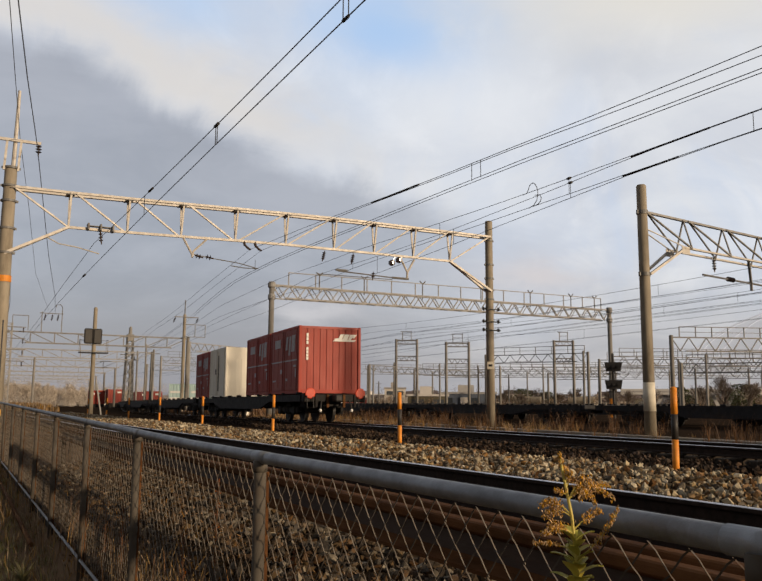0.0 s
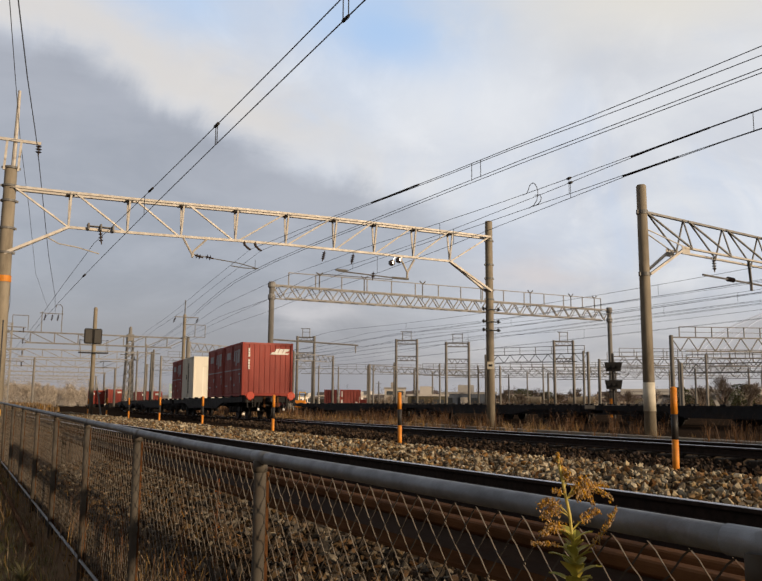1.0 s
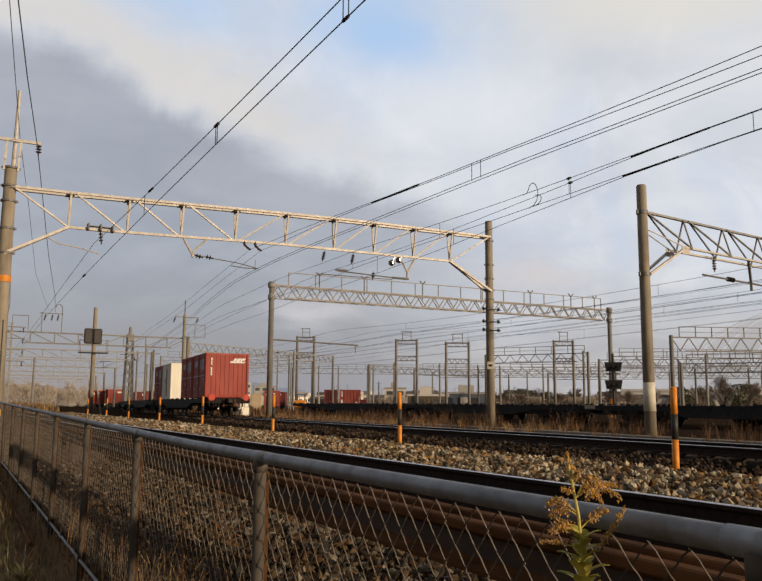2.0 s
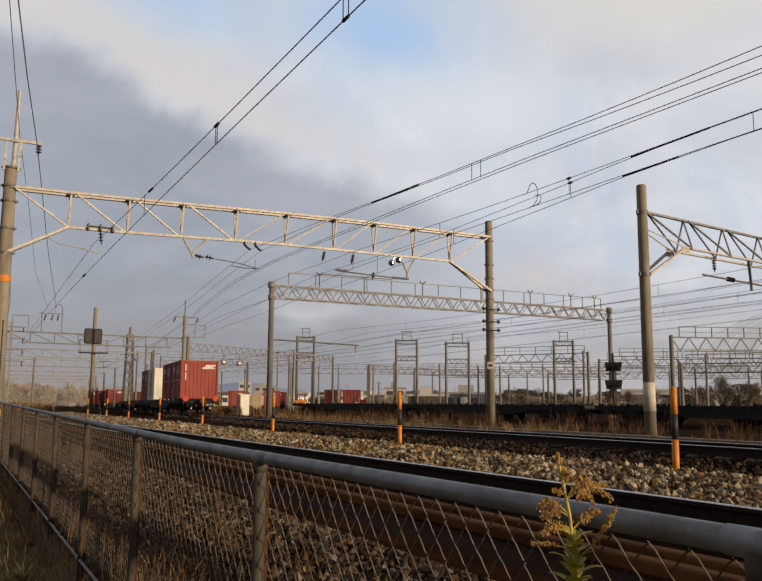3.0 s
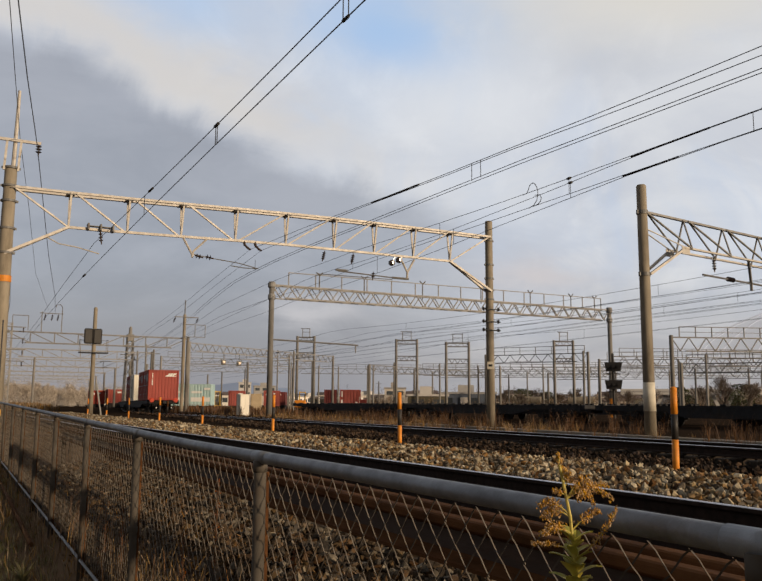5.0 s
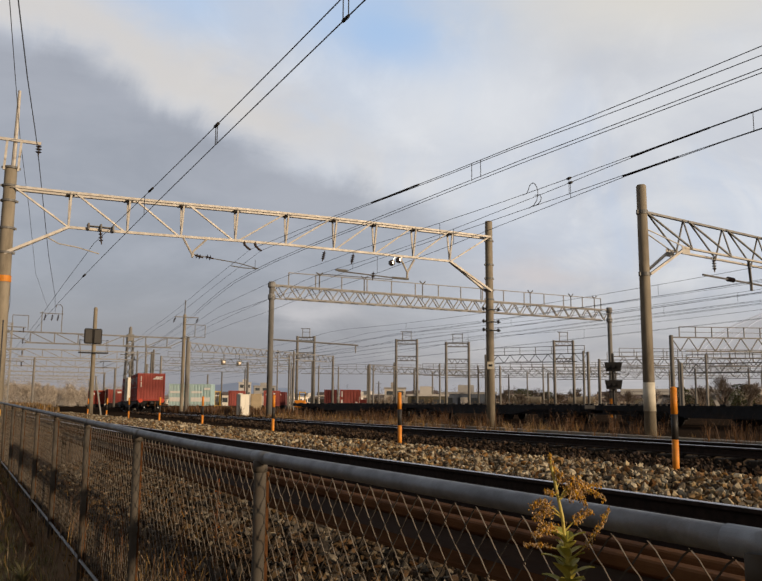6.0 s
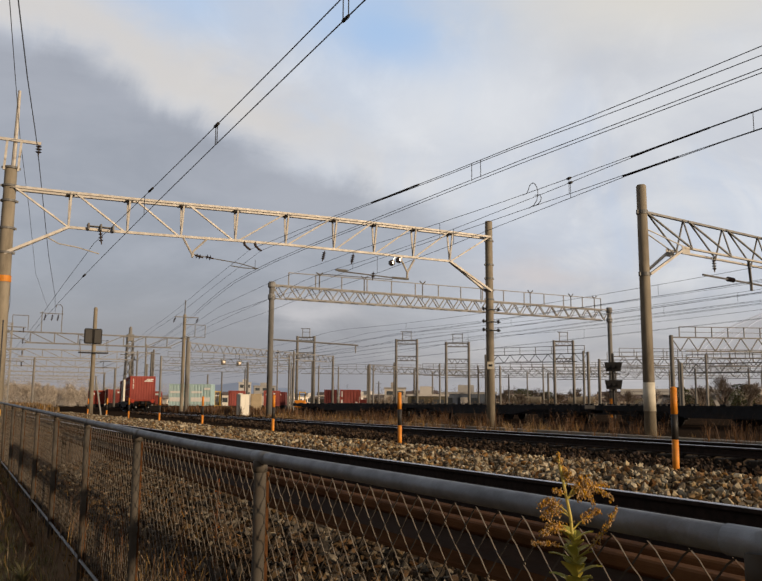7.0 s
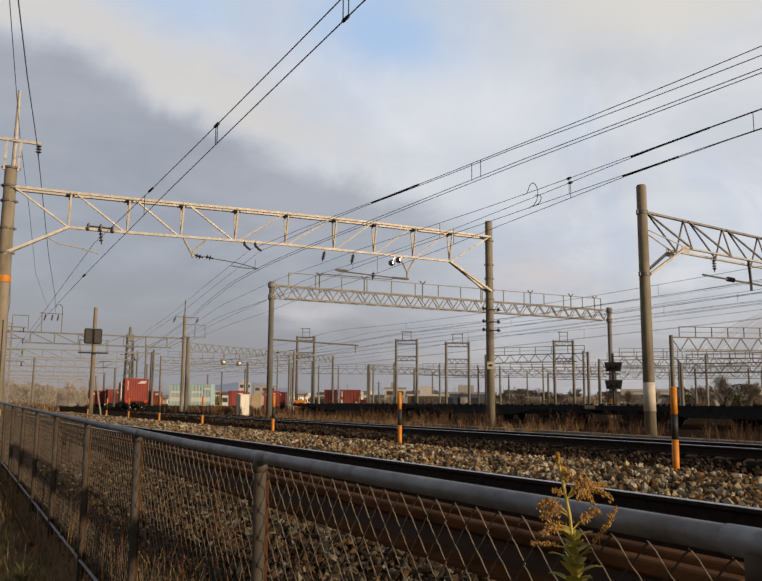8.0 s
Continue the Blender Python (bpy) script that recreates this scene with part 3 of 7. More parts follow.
def ballast():
    a = strewn(1, 36000, (4.72, 7.72), (1.5, 62), (0.018, 0.044), pile=0.075, near=1.7)
    a += strewn(5, 5000, (4.72, 8.25), (-14, 1.6), (0.024, 0.054), pile=0.045, near=1.0)
    a += strewn(12, 1500, (7.72, 8.1), (1.5, 40), (0.016, 0.034), pile=0.02, near=1.7)
    stones("ballast_bank", "pale grey and brown crushed stone between the tracks", a, M_STONE, 11)
    b = strewn(2, 9000, (1.04, 2.3), (0.4, 13), (0.012, 0.034), pile=0.02, near=1.8)
    b += strewn(6, 4500, (1.04, 2.6), (-12, 0.5), (0.014, 0.034), pile=0.02, near=1.0)
    stones("ballast_shoulder", "dirty crushed stone heaped behind the fence, shade put into its colour", b, M_STONE_SHADE, 12)
    c = strewn(3, 21000, (-2.6, 2.4), (3, 75), (0.022, 0.042), shift=track2_x, pile=0.10, near=1.4, keep=lambda x, y: x > 8.1)
    c += strewn(7, 3000, (-2.6, 2.4), (-14, 3), (0.028, 0.05), shift=track2_x, pile=0.04, near=1.0, keep=lambda x, y: x > 8.1)
    stones("oily_ballast", "dark oil-stained crushed stone under the main track", c, M_STONE_DARK, 13)
    d = strewn(4, 2500, (2.6, 4.7), (1, 30), (0.025, 0.045), pile=0.01, near=1.7)
    d += strewn(8, 3500, (2.4, 5.6), (-14, 1.2), (0.025, 0.045), pile=0.01, near=1.0) + strewn(9, 1500, (2.3, 2.75), (0.5, 14), (0.02, 0.04), pile=0.01, near=1.3)
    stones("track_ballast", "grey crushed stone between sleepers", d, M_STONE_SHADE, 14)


ballast()


def marker_stake():
    s = thing("marker_stake", "orange and black banded marker stake standing in ballast", "marker post", group="marker stakes beside the track")
    for z0, z1, m, n in ((-0.15, 0.385, M_ORANGE, "orange_band"), (0.385, 0.70, M_BLACK, "black_band"), (0.70, 1.01, M_ORANGE, "orange_band")):
        bm = bmesh.new()
        lathe(bm, [(0.042, z0), (0.042, z1)], 14)
        part(n, bm, m, s, smooth=True)
    bm = bmesh.new()
    lathe(bm, [(0.044, 1.01), (0.04, 1.03), (0.02, 1.045)], 14)
    part("cap", bm, M_ORANGE, s)
    return s


first = marker_stake()
STAKES = tuple((8.15, y) for y in (7.48, 14.55, 21.8, 28.9, 35.5, 42.1, 48.4, 55.2))
first.matrix_world = pose(STAKES[0][0], STAKES[0][1], ground_z(*STAKES[0]), 0.6, 0, 0)
for i, (x, y) in enumerate(STAKES[1:]):
    copy_thing(first, pose(x, y, ground_z(x, y), (i % 3 - 1) * 1.2, (i % 2) * 1.0, 0))


# ---- poles and trusses of the overhead line ----
def concrete_pole(parent, x, y, z0, z1, r0=0.2, r1=0.16, material=None):
    bm = bmesh.new()
    lathe(bm, [(r0, z0), (r1 + (r0 - r1) * 0.5, (z0 + z1) / 2), (r1, z1 - 0.04), (r1 - 0.03, z1)], 20, (x, y, 0))
    return part("pole", bm, material or M_CONC, parent, smooth=True)


def pole_band(parent, x, y, z, r, h=0.07, material=None):
    bm = bmesh.new()
    lathe(bm, [(r, z - h / 2), (r, z + h / 2)], 20, (x, y, 0))
    box(bm, x - r - 0.05, x - r + 0.01, y - 0.03, y + 0.03, z - h / 2, z + h / 2)
    box(bm, x + r - 0.01, x + r + 0.05, y - 0.03, y + 0.03, z - h / 2, z + h / 2)
    return part("clamp", bm, material or M_STEEL_DK, parent)


def insulator(parent, p, q, r=0.07, sheds=4, name="insulator"):
    """A string of porcelain sheds from p to q with its pins."""
    p, q = Vector(p), Vector(q)
    bm = bmesh.new()
    L = (q - p).length
    prof = [(0.02, 0), (0.02, L * 0.12)]
    for i in range(sheds):
        z = L * (0.14 + 0.72 * i / sheds)
        prof += [(0.03, z), (r, z + L * 0.05), (r * 0.75, z + L * 0.1), (0.03, z + L * 0.13)]
    prof += [(0.02, L * 0.9), (0.02, L)]
    lathe(bm, prof, 10)
    bm.transform(Matrix.Translation(p) @ (q - p).to_track_quat("Z", "Y").to_matrix().to_4x4())
    return part(name, bm, M_PORC, parent, smooth=False)


def near_truss():
    g = thing("overhead_line_gantry", "lattice steel gantry between a tall and a shorter concrete pole", "gantry")
    Y = 28.5
    xl, xr = 1.42, 20.35
    tall = concrete_pole(g, xl, Y, -1.0, 8.25, 0.235, 0.19)
    short = concrete_pole(g, xr, Y, -0.9, 8.52, 0.18, 0.158)
    nodes = [3.27, 5.18, 7.04, 9.03, 11.0, 13.0, 14.76, 16.57, 18.34]

    def top(x):
        return 7.56 + 0.24 * smooth_step(1, 15, x)

    def bot(x):
        return 6.43 + 0.16 * smooth_step(3, 12, x)

    for dy in (-0.21, 0.21):
        for xa, xb in zip([xl, *nodes], [*nodes, xr]):
            bm = bmesh.new()
            angle_bar(bm, (xa, Y + dy, top(xa)), (xb, Y + dy, top(xb)), 0.1)
            part("top_chord", bm, M_STEEL, g)
    for xa, xb in zip(nodes, nodes[1:]):
        bm = bmesh.new()
        beam(bm, (xa, Y, bot(xa)), (xb, Y, bot(xb)), 0.085, 0.085)
        part("bottom_chord", bm, M_STEEL, g)
    for x in nodes:
        for dy in (-0.21, 0.21):
            bm = bmesh.new()
            beam(bm, (x + 0.02, Y + dy, top(x)), (x, Y, bot(x)), 0.065, 0.045)
            part("vertical", bm, M_STEEL, g)
        bm = bmesh.new()
        box(bm, x - 0.13, x + 0.13, Y - 0.24, Y + 0.24, top(x) - 0.075, top(x) - 0.055)
        part("batten_plate", bm, M_STEEL_DK, g)
    diags = [(xl + 0.15, nodes[0], 1)]
    for p, q in zip(nodes[:3], nodes[1:4]):
        diags.append((p + 0.2, q - 0.08, 1))
    diags.append((nodes[3] + 0.12, nodes[4] - 0.12, 0))
    for p, q in zip(nodes[4:], nodes[5:]):
        diags.append((p + 0.06, q - 0.2, 0))
    diags.append((nodes[-1] + 0.05, xr - 0.15, 0))
    for xa, xb, down in diags:
        bm = bmesh.new()
        if down:
            beam(bm, (xa, Y - 0.2, top(xa) - 0.04), (xb, Y, bot(xb)), 0.06, 0.055)
        else:
            beam(bm, (xa, Y, bot(xa)), (xb, Y - 0.2, top(xb) - 0.04), 0.06, 0.055)
        part("diagonal", bm, M_STEEL, g)
    for xa, xb, zb in ((nodes[0], xl - 0.05, 5.36), (nodes[-1], xr, 5.44)):
        for dy in (-0.17, 0.17):
            bm = bmesh.new()
            beam(bm, (xa, Y + dy * 0.2, bot(xa)), (xb, Y + dy, zb), 0.085, 0.085)
            part("knee_brace", bm, M_STEEL, g)
    low = 6.5
    for x, zs, r in ((xl, (7.6, 6.2, 5.4, 7.1, 8.2), 0.235), (xr, (7.65, 6.6, 6.0, 5.5, 5.1), 0.185)):
        for z in zs:
            pole_band(tall if x == xl else short, x, Y, z, r)
    # white number plate and side brackets low on the shorter pole
    turn = Matrix.Translation((xr, Y, 2.27)) @ Matrix.Rotation(-math.atan2(xr, Y), 4, "Z")
    bm = bmesh.new()
    box(bm, -0.13, 0.13, -0.2, -0.184, -0.15, 0.16, 0.004)
    bm.transform(turn)
    plate = part("plate", bm, M_WHITE_PAINT, short, "small white plate")
    bm = bmesh.new()
    box(bm, -0.08, 0.08, -0.206, -0.199, -0.04, 0.05)
    bm.transform(turn)
    part("plate_mark", bm, M_IRON, g, "plain dark bar")
    for z in (-0.11, 0.12):
        bm = bmesh.new()
        lathe(bm, [(0.186, z), (0.186, z + 0.02)], 20)
        bm.transform(turn)
        part("strap", bm, M_STEEL_DK, g)
    for z in (4.65, 4.12, 3.76):
        bm = bmesh.new()
        beam(bm, (xr - 0.5, Y - 0.2, z), (xr + 0.4, Y - 0.2, z), 0.045, 0.045)
        for dx in (-0.46, -0.3, 0.3):
            lathe(bm, [(0.03, z - 0.06), (0.055, z - 0.03), (0.055, z + 0.05), (0.03, z + 0.09)], 8, (xr + dx, Y - 0.2, 0))
        part("bracket", bm, M_IRON, g)
    # orange band on the tall pole
    bm = bmesh.new()
    lathe(bm, [(0.232, 4.45), (0.23, 4.65)], 20, (xl, Y, 0))
    part("orange_band", bm, M_ORANGE, g)
    # cross-arm above the tall pole
    for dx in (-0.22, 0.2):
        bm = bmesh.new()
        beam(bm, (xl + dx, Y - 0.1, 8.1), (xl + dx + 0.05, Y - 0.1, 9.15), 0.07, 0.07)
        part("riser", bm, M_STEEL, g)
    bm = bmesh.new()
    tube(bm, [(xl + 0.06, Y, 8.0), (xl + 0.1, Y, 10.85)], 0.075, 8, 0.05)
    part("mast", bm, M_STEEL, g)
    bm = bmesh.new()
    beam(bm, (xl - 1.2, Y - 0.1, 9.12), (xl + 0.85, Y - 0.1, 9.12), 0.08, 0.09)
    part("crossarm", bm, M_STEEL, g)
    insulator(g, (xl + 0.78, Y - 0.1, 9.1), (xl + 0.78, Y - 0.1, 8.7), 0.1, 3)
    # registration arms and insulators hung from the bottom chord
    bm = bmesh.new()
    box(bm, 3.9, 4.7, Y - 0.1, Y + 0.1, low + 0.03, low + 0.055)
    for x in (3.9, 4.3, 4.7):
        box(bm, x - 0.025, x + 0.025, Y - 0.17, Y + 0.17, low - 0.1, low + 0.12)
    tube(bm, [(3.86, Y, low - 0.1), (4.74, Y, low - 0.1)], 0.022, 6)
    part("saddle", bm, M_STEEL_DK, g)
    insulator(g, (4.3, Y, low - 0.1), (4.36, Y, low - 0.55), 0.08, 3)
    for x, lean in ((12.62, 0.1), (13.86, 0.1)):
        insulator(g, (x, Y, low), (x - lean, Y, low - 0.42), 0.075, 4)
    for x in (9.36, 9.78):
        bm = bmesh.new()
        tube(bm, [(x, Y, low + 0.06), (x + 0.04, Y, low - 0.08), (x + 0.16, Y, low - 0.18), (x + 0.27, Y, low - 0.24)], 0.055, 8, 0.04)
        part("strain_clamp", bm, M_PORC, g)
    # the arm over the fence-side track, drooping to its steady arm
    bm = bmesh.new()
    tube(bm, [(7.1, Y, low), (7.5, Y, 5.82)], 0.04, 6)
    tube(bm, [(7.98, Y, low), (7.5, Y, 6.0), (7.46, Y, 5.78)], 0.04, 6)
    part("hanger", bm, M_STEEL, g)
    for x in (7.72, 8.1):
        insulator(g, (x - 0.15, Y, 5.86), (x + 0.15, Y, 5.80), 0.1, 2)
    bm = bmesh.new()
    tube(bm, [(7.5, Y, 5.9), (8.1, Y, 5.82), (9.2, Y, 5.72), (9.92, Y, 5.58)], 0.018, 6)
    tube(bm, [(8.9, Y, 5.6), (9.4, Y, 5.56), (9.95, Y, 5.58)], 0.018, 6)
    part("pull_off_arm", bm, M_STEEL_DK, g)
    # the arm over the main track
    bm = bmesh.new()
    tube(bm, [(15.98, Y, low), (16.3, Y, 5.95)], 0.04, 6)
    tube(bm, [(16.62, Y, low), (16.3, Y, 5.95), (16.28, Y, 5.66)], 0.045, 6)
    part("hanger", bm, M_STEEL, g)
    bm = bmesh.new()
    tube(bm, [(16.35, Y, 5.68), (15.6, Y, 5.68)], 0.05, 6)
    tube(bm, [(15.6, Y, 5.68), (13.2, Y, 5.76)], 0.028, 6)
    tube(bm, [(15.6, Y, 5.6), (12.3, Y, 5.58)], 0.018, 6)
    tube(bm, [(13.1, Y, 5.8), (13.6, Y, 5.8)], 0.045, 6)
    part("pull_off_arm", bm, M_STEEL_DK, g)
    insulator(g, (14.75, Y, 5.85), (14.7, Y, 5.5), 0.08, 2)
    for x, z in ((15.57, 6.28), (15.9, 6.42)):
        bm = bmesh.new()
        lathe(bm, [(0.05, -0.12), (0.13, -0.06), (0.13, 0.06), (0.05, 0.12)], 10, (x, Y, z))
        beam(bm, (x, Y, z), (x + 0.15, Y, low + 0.05), 0.03, 0.03)
        part("insulator", bm, M_PORC, g)
    bm = bmesh.new()
    tube(bm, [(2.6, Y, 6.05), (3.0, Y, 5.85), (3.6, Y, 5.78), (4.3, Y, 5.62)], 0.022, 6)
    part("steady_arm", bm, M_STEEL, g)
    return g


near_truss()


def right_truss():
    g = thing("overhead_line_gantry", "dark lattice gantry on a concrete pole with a white band", "gantry")
    x0, y0 = 19.3, 18.65
    mast = concrete_pole(g, x0, y0, -0.9, 7.65, 0.187, 0.155)
    bm = bmesh.new()
    lathe(bm, [(0.186, 0.47), (0.183, 1.35)], 24, (x0, y0, 0))
    part("white_band", bm, M_WHITE_PAINT, g, "dirty white painted band", True)
    a = radians(8)
    e = Vector((math.cos(a), math.sin(a), 0))
    s = Vector((-math.sin(a), math.cos(a), 0))
    o = Vector((x0, y0, 0))
    top, bot = 6.8, 5.78

    def at(u, v, z):
        p = o + e * u + s * v
        return (p.x, p.y, z)

    bm = bmesh.new()
    angle_bar(bm, at(0, 0, top), at(14, 0, top), 0.105)
    part("top_chord", bm, M_GANTRY, g)
    for v in (-0.3, 0.3):
        bm = bmesh.new()
        angle_bar(bm, at(1.75, v, bot), at(13, v, bot), 0.085)
        part("bottom_chord", bm, M_STEEL, g)
    nodes = [2.2 + 2.3 * i for i in range(5)]
    for i, u in enumerate(nodes):
        for v in (-0.3, 0.3):
            bm = bmesh.new()
            beam(bm, at(u, 0, top), at(u, v, bot), 0.048, 0.04)
            part("vertical", bm, M_GANTRY, g)
            bm = bmesh.new()
            beam(bm, at(u - 2.0, 0, top), at(u, v, bot), 0.058 if v < 0 else 0.042, 0.045)
            part("diagonal", bm, M_STEEL_DK, g)
    for v in (-0.3, 0.3):
        bm = bmesh.new()
        beam(bm, at(0.1, v * 0.5, 4.75), at(1.85, v, bot), 0.075, 0.075)
        part("knee_brace", bm, M_STEEL, g)
        bm = bmesh.new()
        beam(bm, at(0.1, v * 0.3, 6.2), at(1.85, v, bot), 0.03, 0.03)
        part("stay", bm, M_STEEL, g)
    bm = bmesh.new()
    for v in (-0.3, 0.3):
        p, q = Vector(at(1.62, v, bot - 0.1)), Vector(at(2.05, v, bot - 0.1))
        beam(bm, p, q, 0.02, 0.26)
    part("gusset_plate", bm, M_STEEL, g)
    for z in (6.75, 4.75):
        pole_band(mast, x0, y0, z, 0.182, 0.12)
    insulator(g, at(3.9, 0, 5.7), at(3.92, 0, 5.2), 0.08, 4)
    bm = bmesh.new()
    tube(bm, [at(5.75, -0.2, bot), at(6.2, 0, 5.0), at(6.2, 0, 4.75)], 0.05, 6)
    tube(bm, [at(6.5, 0.2, bot), at(6.2, 0, 5.0)], 0.045, 6)
    tube(bm, [at(3.2, 0, 5.05), at(7.5, 0, 5.0)], 0.035, 6)
    part("pull_off_arm", bm, M_STEEL_DK, g)
    insulator(g, at(4.6, 0, 5.04), at(5.2, 0, 5.03), 0.09, 4)
    return g


right_truss()


def far_gantry(xl, yl, xr, yr, height, depth=1.0, z0=-0.4, railing=0.0, pole_r=0.16, material=None, chord=0.09, label="", pitch=1.3, arms=(), zig=True, rail_step=1.9, double=False):
    """Two poles carrying a lattice beam; railing: height of the gangway rail above it."""
    g = thing("overhead_line_gantry", label or "grey lattice gantry across the yard tracks", "gantry", group="gantries over the yard")
    material = material or M_STEEL_DK
    a, b = Vector((xl, yl, 0)), Vector((xr, yr, 0))
    L = (b - a).length
    e = (b - a) / L
    for p in (a, b):
        concrete_pole(g, p.x, p.y, z0 - 0.4, z0 + height, pole_r * 1.15, pole_r, M_CONC_FAR)
    top, bot = z0 + height - 0.15, z0 + height - 0.15 - depth

    def at(u, z):
        p = a + e * u
        return (p.x, p.y, z)

    bm = bmesh.new()
    beam(bm, at(0, top), at(L, top), chord, chord)
    part("top_chord", bm, material, g)
    bm = bmesh.new()
    beam(bm, at(pitch * 0.8, bot), at(L - pitch * 0.8, bot), chord, chord)
    part("bottom_chord", bm, material, g)
    bm = bmesh.new()
    n = max(3, int(L / pitch))
    for i in range(n):
        u0, u1 = L * i / n, L * (i + 1) / n
        if zig:
            beam(bm, at(u0, top), at((u0 + u1) / 2, bot), chord * 0.7, chord * 0.7)
            beam(bm, at((u0 + u1) / 2, bot), at(u1, top), chord * 0.7, chord * 0.7)
        else:
            beam(bm, at(u1, top), at(u1, bot), chord * 0.7, chord * 0.7)
            ua, ub = (u0, u1) if i < n / 2 else (u1, u0)
            beam(bm, at(ua, top), at(ub, bot), chord * 0.6, chord * 0.6)
    part("lattice", bm, material, g)
    if double:
        # the far side of a box-shaped beam, and caps on the poles
        bm = bmesh.new()
        off = Vector((-e.y, e.x, 0)) * 0.55
        for zz in (top, bot):
            beam(bm, Vector(at(0.3, zz)) + off, Vector(at(L - 0.3, zz)) + off, chord * 0.8, chord * 0.8)
        for i in range(n):
            u0, u1 = L * i / n, L * (i + 1) / n
            beam(bm, Vector(at(u0, bot)) + off, Vector(at((u0 + u1) / 2, top)) + off, chord * 0.5, chord * 0.5)
            beam(bm, Vector(at((u0 + u1) / 2, top)) + off, Vector(at(u1, bot)) + off, chord * 0.5, chord * 0.5)
            beam(bm, at(u0, bot), Vector(at(u0, bot)) + off, chord * 0.5, chord * 0.5)
        part("rear_lattice", bm, material, g)
        for p in (a, b):
            bm = bmesh.new()
            lathe(bm, [(0.2, top - 0.25), (0.28, top - 0.15), (0.28, top + 0.1), (0.2, top + 0.22)], 12, (p.x, p.y, 0))
            part("pole_cap", bm, material, g)
            bm = bmesh.new()
            lathe(bm, [(0.2, bot - 0.2), (0.26, bot - 0.12), (0.26, bot + 0.15), (0.2, bot + 0.25)], 12, (p.x, p.y, 0))
            part("pole_collar", bm, material, g)
    if railing:
        bm = bmesh.new()
        beam(bm, at(L * 0.04, top + railing), at(L * 0.97, top + railing), 0.055, 0.055)
        if not double:
            beam(bm, at(L * 0.04, top + railing * 0.5), at(L * 0.97, top + railing * 0.5), 0.035, 0.035)
        k = max(2, int(L / rail_step))
        for i in range(k + 1):
            u = L * (0.04 + 0.93 * i / k)
            beam(bm, at(u, top), at(u, top + railing), 0.06, 0.06)
        part("gangway_rail", bm, material, g)
    for u in arms:
        bm = bmesh.new()
        tube(bm, [at(u, top + railing + 0.05), at(u, top - 0.25)], 0.045, 5)
        tube(bm, [at(u - 0.25, top + railing + 0.2), at(u, top + railing - 0.05), at(u + 0.25, top + railing + 0.2)], 0.05, 5)
        part("hanger", bm, M_STEEL_DK, g)
    return g


long_one = far_gantry(19.7, 53.5, 50.75, 53.3, 9.4, 0.88, railing=0.95, pole_r=0.18, material=M_GANTRY, pitch=1.25, arms=(3.6, 7.2, 12.2, 17.6, 22.5, 26.8, 29.4), label="long pale lattice gantry over several tracks", chord=0.1, rail_step=2.1, double=True)
bm = bmesh.new()
tube(bm, [(19.8, 53.4, 5.02), (26.4, 53.4, 4.86)], 0.06, 6)
tube(bm, [(26.2, 53.4, 4.86), (26.2, 53.4, 4.3)], 0.05, 6)
part("side_arm", bm, M_STEEL_DK, long_one)
bm = bmesh.new()
lathe(bm, [(0.222, -0.4), (0.22, 1.2)], 12, (50.75, 53.3, 0))
part("orange_band", bm, M_ORANGE, long_one)
home = far_gantry(4.4, 79, 20.65, 79.2, 7.4, 0.95, railing=0, pole_r=0.15, pitch=2.0, zig=False, label="lattice gantry over the two tracks", material=M_STEEL_DK, chord=0.12)
for x in (7.3, 9.0):
    bm = bmesh.new()
    beam(bm, (x, 79, 6.8), (x, 79, 8.75), 0.07, 0.07)
    part("riser", bm, M_STEEL_DK, home)
bm = bmesh.new()
beam(bm, (7.1, 79, 8.6), (9.1, 79, 8.6), 0.07, 0.07)
part("riser_beam", bm, M_STEEL_DK, home)
bm = bmesh.new()
tube(bm, [(9.0, 79, 8.7), (9.0, 79, 9.2), (8.8, 79, 9.45), (8.5, 79, 9.4), (8.45, 79, 9.15)], 0.035, 5)
part("horn", bm, M_STEEL_DK, home)
for x in (7.6, 8.2, 8.7):
    insulator(home, (x, 79, 8.55), (x - 0.1, 79, 7.9), 0.1, 4)
bm = bmesh.new()
for x in (3.9, 4.9):
    for y in (78.6, 79.4):
        beam(bm, (x, y, -0.6), (x, y, 7.6), 0.1, 0.1)
for k in range(9):
    z0, z1 = -0.3 + 0.87 * k, 0.57 + 0.87 * k
    beam(bm, (3.9, 78.6, z0), (4.9, 78.6, z1), 0.06, 0.06)
    beam(bm, (4.9, 78.6, z0), (3.9, 78.6, z1), 0.06, 0.06)
    beam(bm, (3.9, 78.6, z1), (4.9, 78.6, z1), 0.06, 0.06)
part("lattice_leg", bm, M_GANTRY, home)
for z in (4.2, 5.2, 6.2, 7.2):
    bm = bmesh.new()
    beam(bm, (3.5, 78.5, z), (6.0, 78.5, z), 0.08, 0.08)
    part("bracket", bm, M_STEEL_DK, home)
    insulator(home, (5.8, 78.5, z), (5.8, 78.5, z - 0.5), 0.1, 3)
bm = bmesh.new()
beam(bm, (4.9, 79, 8.3), (6.2, 79, 8.3), 0.06, 0.06)
beam(bm, (4.9, 79, 7.0), (4.9, 79, 8.3), 0.06, 0.06)
beam(bm, (6.2, 79, 7.0), (6.2, 79, 8.3), 0.06, 0.06)
part("riser_frame", bm, M_STEEL_DK, home)
